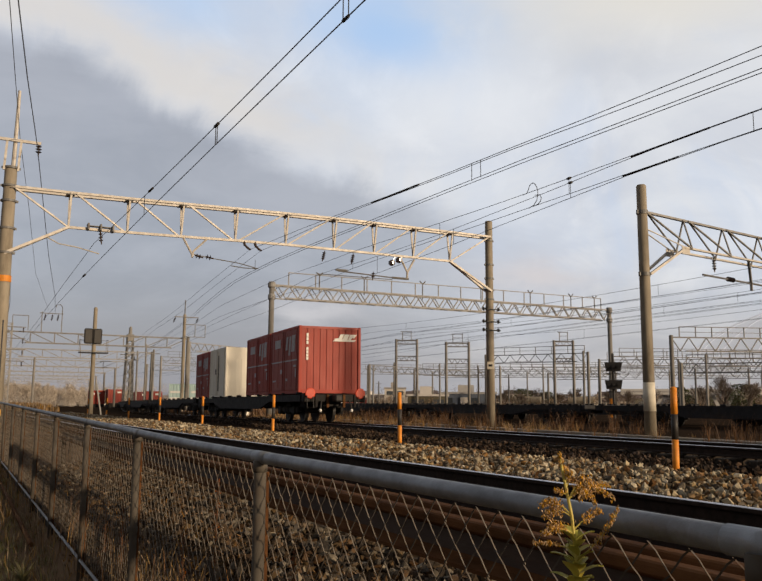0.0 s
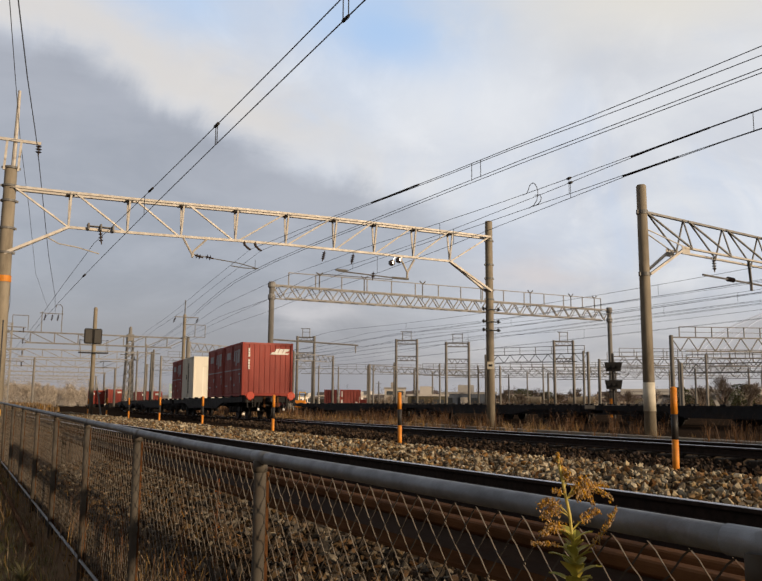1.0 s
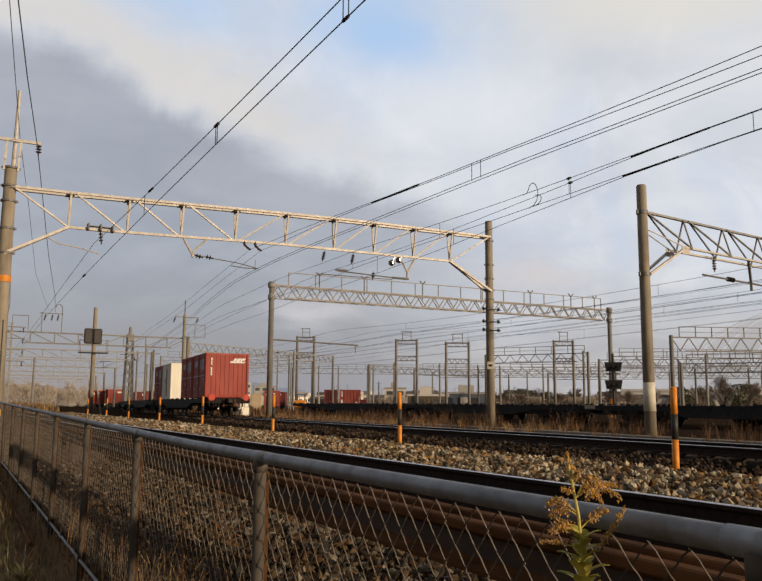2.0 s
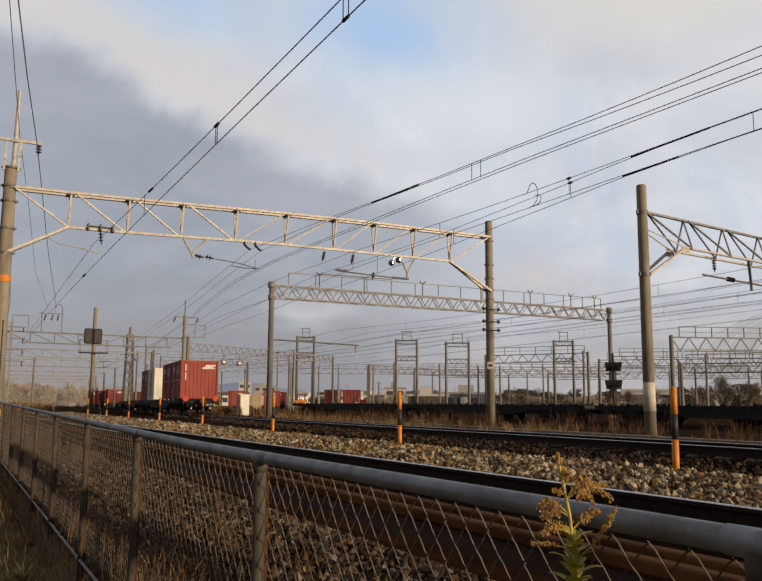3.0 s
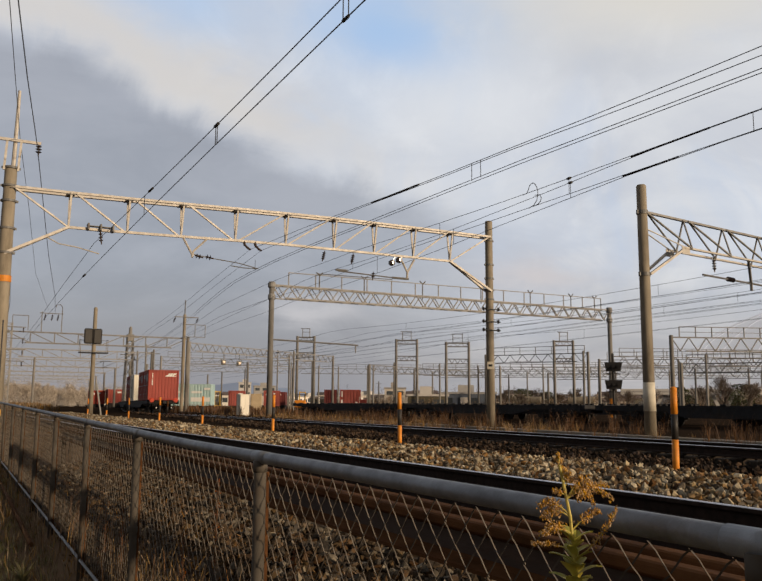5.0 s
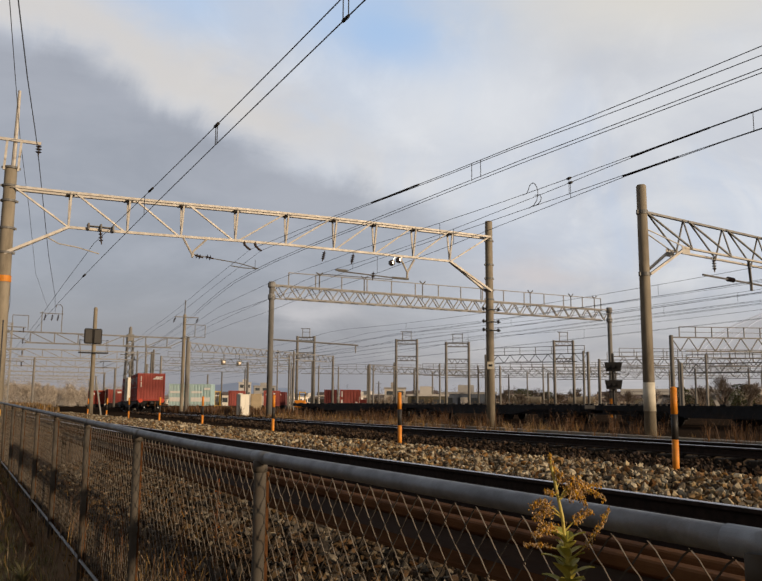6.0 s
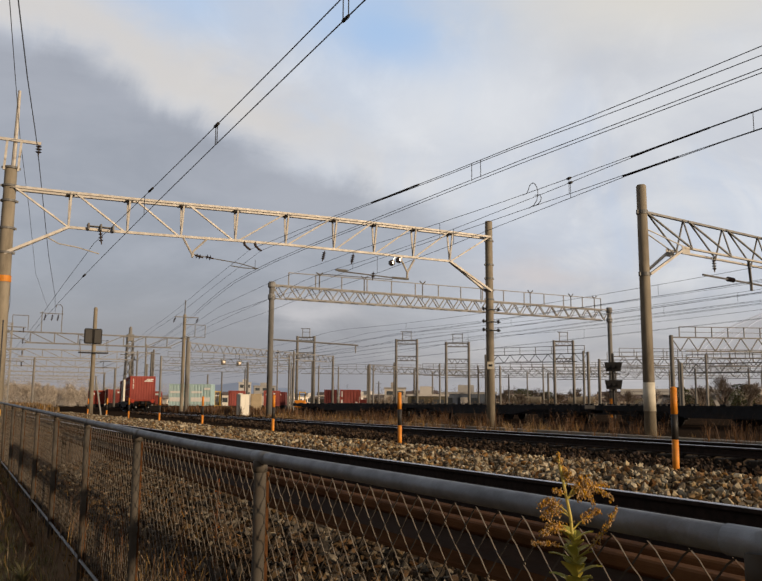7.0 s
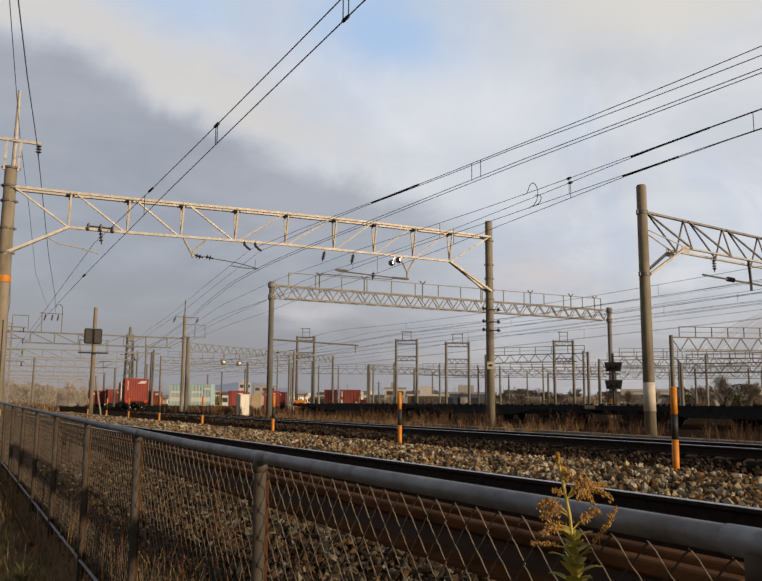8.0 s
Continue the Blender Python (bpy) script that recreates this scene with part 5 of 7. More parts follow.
def flat_wagon(label, m, paint=None, discs=False, group=""):
    w = thing("flat_wagon", label, "railway wagon", m, group)
    paint = paint or M_WAGON
    L = WAGON_LEN
    bm = bmesh.new()
    box(bm, -0.35, 0.35, 0.35, L - 0.35, 0.55, 0.92)
    for i in range(12):
        y = 0.5 + i * (L - 1.0) / 11
        box(bm, -1.2, 1.2, y - 0.08, y + 0.08, 0.72, 0.96)
    part("underframe", bm, paint, w)
    for s in (-1, 1):
        bm = bmesh.new()
        prof = [(0.3, 0.98), (L - 0.3, 0.98), (L - 0.3, 0.72), (L - 4.6, 0.72), (L - 6.2, 0.42), (6.2, 0.42), (4.6, 0.72), (0.3, 0.72)]
        v0 = [bm.verts.new((s * 1.3, y, z)) for y, z in prof]
        v1 = [bm.verts.new((s * 1.18, y, z)) for y, z in prof]
        for k in range(8):
            bm.faces.new((v0[k], v0[(k + 1) % 8], v1[(k + 1) % 8], v1[k]))
        bm.faces.new(v0)
        bm.faces.new(v1[::-1])
        part("side_sill", bm, paint, w)
        for i in range(11):
            lug = new("container_lug", lug_mesh(paint))
            lug.parent = w
            lug.location = (s * 1.24, 0.6 + i * 1.92, 0)
    for y in (0.15, L - 0.15):
        bm = bmesh.new()
        box(bm, -1.25, 1.25, y - 0.15, y + 0.15, 0.7, 1.0, 0.03)
        part("headstock", bm, paint, w)
        bm = bmesh.new()
        box(bm, -0.14, 0.14, y - (0.6 if y < 1 else 0), y + (0 if y < 1 else 0.6), 0.72, 0.98, 0.04)
        part("coupler", bm, M_IRON, w)
    for yb in (3.0, L - 3.0):
        bm = bmesh.new()
        for s in (-1, 1):
            box(bm, s * 0.9 - 0.07, s * 0.9 + 0.07, yb - 1.35, yb + 1.35, 0.3, 0.5, 0.03)
            for dy in (-0.95, 0.95):
                box(bm, s * 0.9 - 0.13, s * 0.9 + 0.13, yb + dy - 0.2, yb + dy + 0.2, 0.22, 0.54, 0.04)
            lathe(bm, [(0.13, 0.24), (0.13, 0.56)], 8, (s * 0.9, yb - 0.2, 0))
            lathe(bm, [(0.13, 0.24), (0.13, 0.56)], 8, (s * 0.9, yb + 0.2, 0))
        box(bm, -0.9, 0.9, yb - 0.25, yb + 0.25, 0.34, 0.58)
        part("bogie_frame", bm, M_WAGON, w)
        for dy in (-0.95, 0.95):
            bm = bmesh.new()
            tube(bm, [(-0.75, 0, 0), (0.75, 0, 0)], 0.07, 8)
            for s in (-1, 1):
                tube(bm, [(s * 0.5, 0, 0), (s * 0.53, 0, 0)], 0.45, 20)
                tube(bm, [(s * 0.53, 0, 0), (s * 0.63, 0, 0)], 0.415, 20)
                for k in range(3):
                    a = k * 2.094
                    box(bm, s * 0.635 - 0.01, s * 0.635 + 0.01, 0.25 * math.cos(a) - 0.04, 0.25 * math.cos(a) + 0.04, 0.25 * math.sin(a) - 0.04, 0.25 * math.sin(a) + 0.04)
            ws = part("wheelset", bm, M_IRON, w)
            ws.location = (0, yb + dy, 0.345)
    if discs:
        for x in (-0.75, -0.3, 0.35, 0.8):
            bm = bmesh.new()
            box(bm, x - 0.05, x + 0.05, -0.05, 0.02, 0.5, 0.99, 0.01)
            part("end_stanchion", bm, M_RUST if abs(x) < 0.4 else M_WAGON, w)
        for x in (-1.15, 1.15):
            bm = bmesh.new()
            tube(bm, [(x, -0.1, 0.95), (x, -0.14, 0.5), (x - 0.25 * (1 if x > 0 else -1), -0.14, 0.48), (x - 0.25 * (1 if x > 0 else -1), -0.1, 0.9)], 0.02, 5)
            part("step", bm, M_IRON, w)
        for s in (-1, 1):
            bm = bmesh.new()
            lathe(bm, [(0.2, 0), (0.2, 0.03), (0.17, 0.045)], 20)
            bm.transform(Matrix.Translation((s * 1.0, -0.02, 1.03)) @ Matrix.Rotation(radians(90), 4, "X"))
            part("tail_disc", bm, M_TAIL, w, "round red tail disc")
            bm = bmesh.new()
            tube(bm, [(s * 0.55, -0.02, 0.75), (s * 0.6, -0.12, 0.6), (s * 0.62, -0.12, 0.42)], 0.03, 6)
            hose = part("air_hose", bm, M_BLACK, w)
            bm = bmesh.new()
            lathe(bm, [(0.04, 0.34), (0.055, 0.37), (0.055, 0.42), (0.035, 0.45)], 8, (s * 0.62, -0.13, 0))
            part("hose_end", bm, M_MARK, hose, "white hose end")
    return w


CL, CW, CH = 3.97, 2.55, 2.59


def corrugated(bm, x0, x1, z0, z1, y, n, depth):
    """A ribbed panel in the plane y, facing -y."""
    pts = []
    step = (x1 - x0) / n
    for i in range(n):
        a = x0 + i * step
        pts += [(a, y), (a + step * 0.62, y), (a + step * 0.70, y + depth), (a + step * 0.92, y + depth)]
    pts.append((x1, y))
    lo = [bm.verts.new((x, yy, z0)) for x, yy in pts]
    hi = [bm.verts.new((x, yy, z1)) for x, yy in pts]
    for k in range(len(pts) - 1):
        bm.faces.new((lo[k], lo[k + 1], hi[k + 1], hi[k]))


def container(label, end_paint, side_paint, m, style="red", group=""):
    c = thing("freight_container", label, "container", m, group)
    h = CW / 2
    # ends: frame and ribbed sheet
    for end, name in ((0, "end_panel"), (1, "end_panel")):
        bm = bmesh.new()
        if style == "red":
            corrugated(bm, -h + 0.1, h - 0.1, 0.14, CH - 0.1, 0.03, 9, 0.024)
        else:
            corrugated(bm, -h + 0.1, h - 0.1, 0.14, CH - 0.62, 0.035, 3, 0.012)
            box(bm, -h + 0.1, h - 0.1, 0.02, 0.05, CH - 0.62, CH - 0.1)
        if end:
            bm.transform(Matrix.Translation((0, CL, 0)) @ Matrix.Rotation(math.pi, 4, "Z"))
        part(name, bm, end_paint, c)
    for x in (-h, h - 0.12):
        for y in (0, CL - 0.12):
            bm = bmesh.new()
            box(bm, x, x + 0.12, y, y + 0.12, 0, CH, 0.02)
            part("corner_post", bm, end_paint if style == "red" else side_paint, c)
    for z in (0, CH - 0.12):
        for y in (0.01, CL - 0.11):
            bm = bmesh.new()
            box(bm, -h + 0.12, h - 0.12, y, y + 0.1, z + 0.01, z + (0.15 if z == 0 else 0.11))
            part("end_rail", bm, end_paint, c)
    bm = bmesh.new()
    box(bm, -h + 0.03, h - 0.03, 0.06, CL - 0.06, CH - 0.06, CH - 0.012)
    part("roof", bm, side_paint, c)
    bm = bmesh.new()
    box(bm, -h + 0.05, h - 0.05, 0.06, CL - 0.06, 0.03, 0.12)
    part("floor_frame", bm, M_WAGON, c)
    for s in (-1, 1):
        # two door leaves a side, with their bars
        for k in range(2):
            y0 = 0.13 + k * (CL - 0.26) / 2
            y1 = y0 + (CL - 0.26) / 2 - 0.02
            bm = bmesh.new()
            xo, xi = s * (h - 0.015), s * (h - 0.06)
            box(bm, min(xo, xi), max(xo, xi), y0, y1, 0.14, CH - 0.1, 0.012)
            for j in range(3):
                yy = y0 + (j + 0.5) * (y1 - y0) / 3
                box(bm, s * (h - 0.012) - 0.012, s * (h - 0.012) + 0.012, yy - 0.1, yy + 0.1, 0.25, CH - 0.2, 0.01)
            door = part("side_door", bm, side_paint, c)
            for dy in (0.12, y1 - y0 - 0.12):
                bm = bmesh.new()
                tube(bm, [(s * (h + 0.012), y0 + dy, 0.1), (s * (h + 0.012), y0 + dy, CH - 0.1)], 0.018, 5)
                part("lock_bar", bm, side_paint, door)
        for za, zb in ((0.0, 0.13), (CH - 0.1, CH)):
            bm = bmesh.new()
            box(bm, s * h - 0.06 if s > 0 else s * h, s * h if s > 0 else s * h + 0.06, 0.12, CL - 0.12, za, zb)
            part("side_rail", bm, side_paint, c)
    if style == "red":
        # slanted white emblem block and a column of bars on each end
        for end in (0, 1):
            tr = Matrix.Translation((0, CL, 0)) @ Matrix.Rotation(math.pi, 4, "Z") if end else Matrix.Identity(4)
            for x0, x1, z0, z1 in ((0.1, 0.98, 2.02, 2.09), (0.14, 0.3, 2.09, 2.14), (0.32, 0.47, 2.09, 2.3), (0.5, 0.7, 2.09, 2.3), (0.73, 0.86, 2.09, 2.3), (0.86, 1.0, 2.17, 2.3)):
                bm = bmesh.new()
                vs = [bm.verts.new((x + sh, y, z)) for y in (0.0, 0.024) for x, z, sh in ((x0, z0, 0), (x1, z0, 0), (x1, z1, 0.1), (x0, z1, 0.1))]
                for q in ((0, 1, 2, 3), (7, 6, 5, 4), (0, 4, 5, 1), (1, 5, 6, 2), (2, 6, 7, 3), (3, 7, 4, 0)):
                    bm.faces.new([vs[i] for i in q])
                bm.transform(tr)
                part("emblem", bm, M_MARK, c, "white slanted emblem")
            for za, zb in ((2.16, 2.3), (2.02, 2.14), (1.88, 2.0), (1.65, 1.76), (1.52, 1.63), (1.4, 1.5), (1.28, 1.38)):
                bm = bmesh.new()
                box(bm, -0.97, -0.89, 0.004, 0.024, za, zb)
                bm.transform(tr)
                part("marking", bm, M_MARK, c, "small white bar")
        for s in (-1, 1):
            x = s * (h + 0.004)
            # a square block and slanted strokes high on the doors
            for y0, y1, z0, z1, sh in ((0.55, 0.95, 1.62, 2.26, 0.1), (1.1, 1.32, 1.5, 2.24, 0.12), (1.5, 1.72, 1.72, 2.24, 0.12), (2.45, 3.25, 1.86, 2.2, 0.0)):
                bm = bmesh.new()
                vs = [bm.verts.new((xx, y + d, z)) for xx in (x - 0.008, x + 0.008) for y, z, d in ((y0, z0, 0), (y1, z0, 0), (y1, z1, -sh), (y0, z1, -sh))]
                for q in ((0, 1, 2, 3), (7, 6, 5, 4), (0, 4, 5, 1), (1, 5, 6, 2), (2, 6, 7, 3), (3, 7, 4, 0)):
                    bm.faces.new([vs[i] for i in q])
                part("emblem", bm, M_MARKDIM, c, "dim pale emblem")
            for y0, y1, z0, z1 in ((0.2, CL - 0.2, 1.26, 1.31), (0.25, 0.42, 0.62, 0.95), (0.3, 0.65, 1.02, 1.1), (2.2, 2.4, 0.8, 0.98), (1.45, 1.65, 0.5, 0.6), (3.1, 3.5, 0.5, 0.56)):
                bm = bmesh.new()
                box(bm, x - 0.008, x + 0.008, y0, y1, z0, z1)
                part("stripe", bm, M_MARKDIM, c, "dim pale stripe")
    else:
        bm = bmesh.new()
        box(bm, -h - 0.03, -h + 0.002, 1.6, 1.66, 0.3, 2.2)
        box(bm, -h - 0.03, -h + 0.002, 2.2, 2.35, 1.2, 1.5)
        part("door_gear", bm, M_IRON, c)
    return c


def on_main(s, base=20.4):
    """A place on the main track, turned along the chord to the point a wagon's length further."""
    turn = -math.degrees(math.atan2(swing(s + base) - swing(s), base))
    return pose(10.73, 0, 0.116, -0.229, 0, TURN2) @ pose(swing(s), s, 0, 0, 0, turn)


TRAIN = [(0, 29.0), (0.5, 33.5), (1, 38.0), (1.7, 44.2), (2.25, 49.0), (2.8, 53.6), (3.5, 59.4), (4.5, 67.3), (5.25, 73.4), (6, 79.6), (7, 87.6), (8, 95.4)]
train = []          # (object, place of its wagon along the train, place on the wagon, height)
last = flat_wagon("sooty flat container wagon with two red tail discs", on_main(28.4), None, True)
train.append((last, -0.6, 0.0, 0.0))
for off, style in ((0.0, "red"), (4.12, "red"), (12.6, "cream"), (16.7, "red")):
    at_start = on_main(28.4) @ pose(0, 0.6 + off, 1.03)
    if style == "red":
        c = container("red ribbed freight container with white emblems on a wagon", M_RED, M_RED, at_start, "red", "containers on the moving train")
    else:
        c = container("cream freight container with pale grey side doors on a wagon", M_CREAM, M_CREAM, at_start, "cream", "containers on the moving train")
    train.append((c, -0.6, 0.6 + off, 1.03))
empty = flat_wagon("empty sooty flat container wagon in the train", on_main(28.4 + 21.2), None, False, "empty wagons of the moving train")
train.append((empty, -0.6 + 21.2, 0.0, 0.0))
for k in range(2, 7):
    train.append((copy_thing(empty, on_main(28.4 + 21.2 * k)), -0.6 + 21.2 * k, 0.0, 0.0))

# parked wagons and boxes in the yard
parked = flat_wagon("empty dark flat wagon parked in the yard", pose(32, -8, -0.36), M_WAGON_BLUE, False, "parked flat wagons")
for k in range(5):
    copy_thing(parked, pose(36.2, -18 + 21.2 * k, -0.34))
for k in range(1, 4):
    copy_thing(parked, pose(32, -8 + 21.2 * k - (0.6 if k == 3 else 0), -0.36))


def yard_box(x, y, z, turn, paint, label, size=(2.44, 6.0, 2.5), group="", stripes=None):
    """A parked freight container, seen far off: ribbed walls, frame and doors."""
    b = thing("freight_container", label, "container", pose(x, y, z, 0, 0, turn), group)
    w, l, h = size
    bm = bmesh.new()
    corrugated(bm, -w / 2 + 0.1, w / 2 - 0.1, 0.1, h - 0.1, 0.02, 6, 0.05)
    part("end_panel", bm, paint, b)
    bm = bmesh.new()
    corrugated(bm, -w / 2 + 0.1, w / 2 - 0.1, 0.1, h - 0.1, 0.02, 6, 0.05)
    bm.transform(Matrix.Translation((0, l, 0)) @ Matrix.Rotation(math.pi, 4, "Z"))
    part("end_panel", bm, paint, b)
    for s in (-1, 1):
        bm = bmesh.new()
        corrugated(bm, 0.1, l - 0.1, 0.1, h - 0.1, 0, 14, 0.05)
        bm.transform(Matrix.Translation((s * (w / 2 - 0.02), 0 if s > 0 else l, 0)) @ Matrix.Rotation(radians(90 * s), 4, "Z"))
        part("side_panel", bm, paint, b)
    bm = bmesh.new()
    for xx in (-w / 2, w / 2 - 0.12):
        for yy in (0, l - 0.12):
            box(bm, xx, xx + 0.12, yy, yy + 0.12, 0, h)
    for zz in (0, h - 0.12):
        box(bm, -w / 2, w / 2, 0.005, 0.1, zz, zz + 0.12)
        box(bm, -w / 2, w / 2, l - 0.1, l - 0.005, zz, zz + 0.12)
        for xx in (-w / 2 + 0.005, w / 2 - 0.105):
            box(bm, xx, xx + 0.1, 0.12, l - 0.12, zz, zz + 0.12)
    part("frame", bm, paint, b)
    bm = bmesh.new()
    box(bm, -w / 2 + 0.05, w / 2 - 0.05, 0.05, l - 0.05, h - 0.06, h - 0.02)
    part("roof", bm, paint, b)
    if stripes:
        bm = bmesh.new()
        for x0, x1, z0, z1 in stripes:
            box(bm, x0, x1, -0.012, 0.006, z0, z1)
        part("marking", bm, M_MARK, b, "white bars")
    return b


def yard_base(x, y, l, turn=0):
    bm = bmesh.new()
    box(bm, -1.2, 1.2, 0, l, 0, 1.0, 0.03)
    ob = part("loading_bed", bm, M_WAGON)
    ob.matrix_world = pose(x, y, -0.4, 0, 0, turn)
    return tagged(ob, "dark steel bed that carries parked containers", "wagon bed")


# turquoise boxes behind the main track
for x, y in ((24.4, 99), (26.65, 97.8)):
    yard_box(x + 0.6, y, 0.3, -28, M_CYAN, "turquoise and white freight container parked beyond the track", (2.5, 2.44, 2.6), "turquoise containers", ((-1.15, 1.15, 0.5, 1.0), (-1.1, 0.2, 1.5, 1.75), (0.4, 1.15, 1.9, 2.15)))
bm = bmesh.new()
box(bm, -3.3, 3.6, -1.4, 1.4, -0.7, 0.7, 0.03)
ob = part("loading_bed", bm, M_WAGON)
ob.matrix_world = pose(24.6, 98.6, -0.4, 0, 0, -28)
tagged(ob, "dark steel bed under turquoise containers", "wagon bed")

RED_SPOTS = ((28.0, 157.5, -5, 0.55), (25.2, 160, -5, 0.35), (33.6, 163, -8, 0.2), (47.6, 128, -20, 0.2), (43.2, 133, -20, 0.2), (56.3, 148, -25, 0.3), (33.6, 151.5, -15, 0.2), (39.6, 149, -15, 0.1))
for i, (x, y, turn, z) in enumerate(RED_SPOTS):
    yard_box(x, y, z, turn, M_MAROON if i % 3 == 2 else M_RED, "maroon freight container parked in the yard" if i % 3 == 2 else "red freight container parked in the yard", (2.7, 5.6, 2.5), "red containers in the yard", ((-1.0, -0.5, 1.7, 2.0), (0.2, 0.5, 1.9, 2.1)) if i % 2 else ((0.3, 1.0, 1.8, 2.1),))
    yard_base(x, y - 0.3, 6.2, turn).location.z = z - 1.0


yard_box(64.9, 134.2, 0.65, -26, M_RED, "red freight container with white end marks parked in the yard", (3.75, 2.44, 2.5), "red containers in the yard", ((-1.7, -1.35, 0.05, 0.7), (-1.6, -1.4, 1.2, 2.2), (0.9, 1.3, 0.1, 0.3)))
yard_box(61.7, 135.8, 0.65, -26, M_MAROON, "dark maroon freight container parked in the yard", (2.3, 2.44, 2.5), "red containers in the yard")
for x, y, l in ((64.9, 134.0, 3.75), (61.7, 135.6, 2.3)):
    bm = bmesh.new()
    box(bm, -l / 2, l / 2, 0, 2.6, -0.05, 1.04, 0.03)
    ob = part("loading_bed", bm, M_WAGON)
    ob.matrix_world = pose(x, y, -0.4, 0, 0, -26)
    tagged(ob, "dark steel bed that carries parked containers", "wagon bed")


def handler(x, y, turn, paint, label):
    f = thing("container_handler", label, "forklift", pose(x, y, -0.3, 0, 0, turn))
    f.scale = (0.75, 0.75, 0.85)
    bm = bmesh.new()
    box(bm, -1.1, 1.1, -1.4, 1.6, 0.5, 1.3, 0.12)
    box(bm, -1.0, 1.0, 1.0, 1.9, 0.7, 1.6, 0.12)
    part("body", bm, paint, f)
    bm = bmesh.new()
    for xx in (-0.7, 0.62):
        for yy in (-0.5, 0.7):
            box(bm, xx, xx + 0.08, yy, yy + 0.08, 1.3, 2.5)
    box(bm, -0.75, 0.75, -0.55, 0.85, 2.5, 2.6, 0.03)
    part("cab", bm, M_IRON, f)
    bm = bmesh.new()
    for xx in (-0.6, 0.45):
        box(bm, xx, xx + 0.16, -1.75, -1.5, 0.2, 3.0, 0.03)
    box(bm, -0.7, 0.7, -1.8, -1.7, 0.6, 0.8)
    box(bm, -0.6, 0.6, -1.74, -1.55, 2.8, 2.95)
    part("mast", bm, M_YELLOW, f)
    for xx in (-1.0, 1.0):
        for yy in (-0.9, 1.1):
            bm = bmesh.new()
            tube(bm, [(xx - 0.18, yy, 0.45), (xx + 0.18, yy, 0.45)], 0.45, 14)
            part("wheel", bm, M_BLACK, f)


handler(42.6, 103.3, 150, M_ORANGE, "orange container handler working in the yard")
handler(32.0, 108.6, 10, M_OLIVE, "olive container handler with a yellow mast")


def cabinet(x, y, turn, w, d, h, paint, label):
    c = thing("equipment_cabinet", label, "cabinet", pose(x, y, -0.42, 0, 0, turn))
    bm = bmesh.new()
    box(bm, -w / 2, w / 2, -d / 2, d / 2, 0.1, h, 0.03)
    part("body", bm, paint, c)
    bm = bmesh.new()
    box(bm, -w / 2 - 0.04, w / 2 + 0.04, -d / 2 - 0.05, d / 2 + 0.05, h, h + 0.06, 0.02)
    part("roof", bm, paint, c)
    bm = bmesh.new()
    box(bm, -w / 2 - 0.05, w / 2 + 0.05, -d / 2 - 0.05, d / 2 + 0.05, -0.1, 0.1)
    part("plinth", bm, M_CONC_FAR, c)
    bm = bmesh.new()
    box(bm, -w / 2 + 0.05, -0.01, -d / 2 - 0.015, -d / 2 + 0.005, 0.2, h - 0.1)
    box(bm, 0.01, w / 2 - 0.05, -d / 2 - 0.015, -d / 2 + 0.005, 0.2, h - 0.1)
    part("door", bm, paint, c)


cabinet(20.17, 60.5, 10, 0.78, 0.62, 1.68, M_CREAM, "white trackside cabinet beyond the main track")
cabinet(32.15, 91.6, -20, 1.25, 1.0, 2.1, M_TAN, "tan equipment box in the yard")


# ---- far buildings, trees, hill ----
def building(x, y, w, d, h, turn, wall, storeys, cols, label, roof="flat"):
    b = thing("building", label, "building", pose(x, y, -0.4, 0, 0, turn), group="buildings beyond the yard")
    bm = bmesh.new()
    box(bm, -w / 2, w / 2, 0, d, -0.3, h)
    part("wall", bm, wall, b)
    bm = bmesh.new()
    if roof == "gable":
        vs = [bm.verts.new(p) for p in ((-w / 2 - 0.4, -0.4, h), (w / 2 + 0.4, -0.4, h), (w / 2 + 0.4, d + 0.4, h), (-w / 2 - 0.4, d + 0.4, h), (-w / 2 - 0.4, d / 2, h + w * 0.14), (w / 2 + 0.4, d / 2, h + w * 0.14))]
        for q in ((0, 1, 5, 4), (2, 3, 4, 5), (0, 4, 3), (1, 2, 5), (3, 2, 1, 0)):
            bm.faces.new([vs[i] for i in q])
    else:
        box(bm, -w / 2 - 0.2, w / 2 + 0.2, -0.2, d + 0.2, h, h + 0.35)
        box(bm, -w * 0.2, w * 0.1, d * 0.3, d * 0.6, h + 0.35, h + 1.6)
    part("roof", bm, M_ROOF if roof == "gable" else M_BUILD_GREY, b)
    for j in range(storeys):
        for i in range(cols):
            xx = -w / 2 + (i + 0.5) * w / cols
            zz = (j + 0.35) * h / storeys
            bm = bmesh.new()
            box(bm, xx - w / cols * 0.3, xx + w / cols * 0.3, -0.05, 0.02, zz, zz + h / storeys * 0.42)
            part("window", bm, M_GLASS, b)
    return b


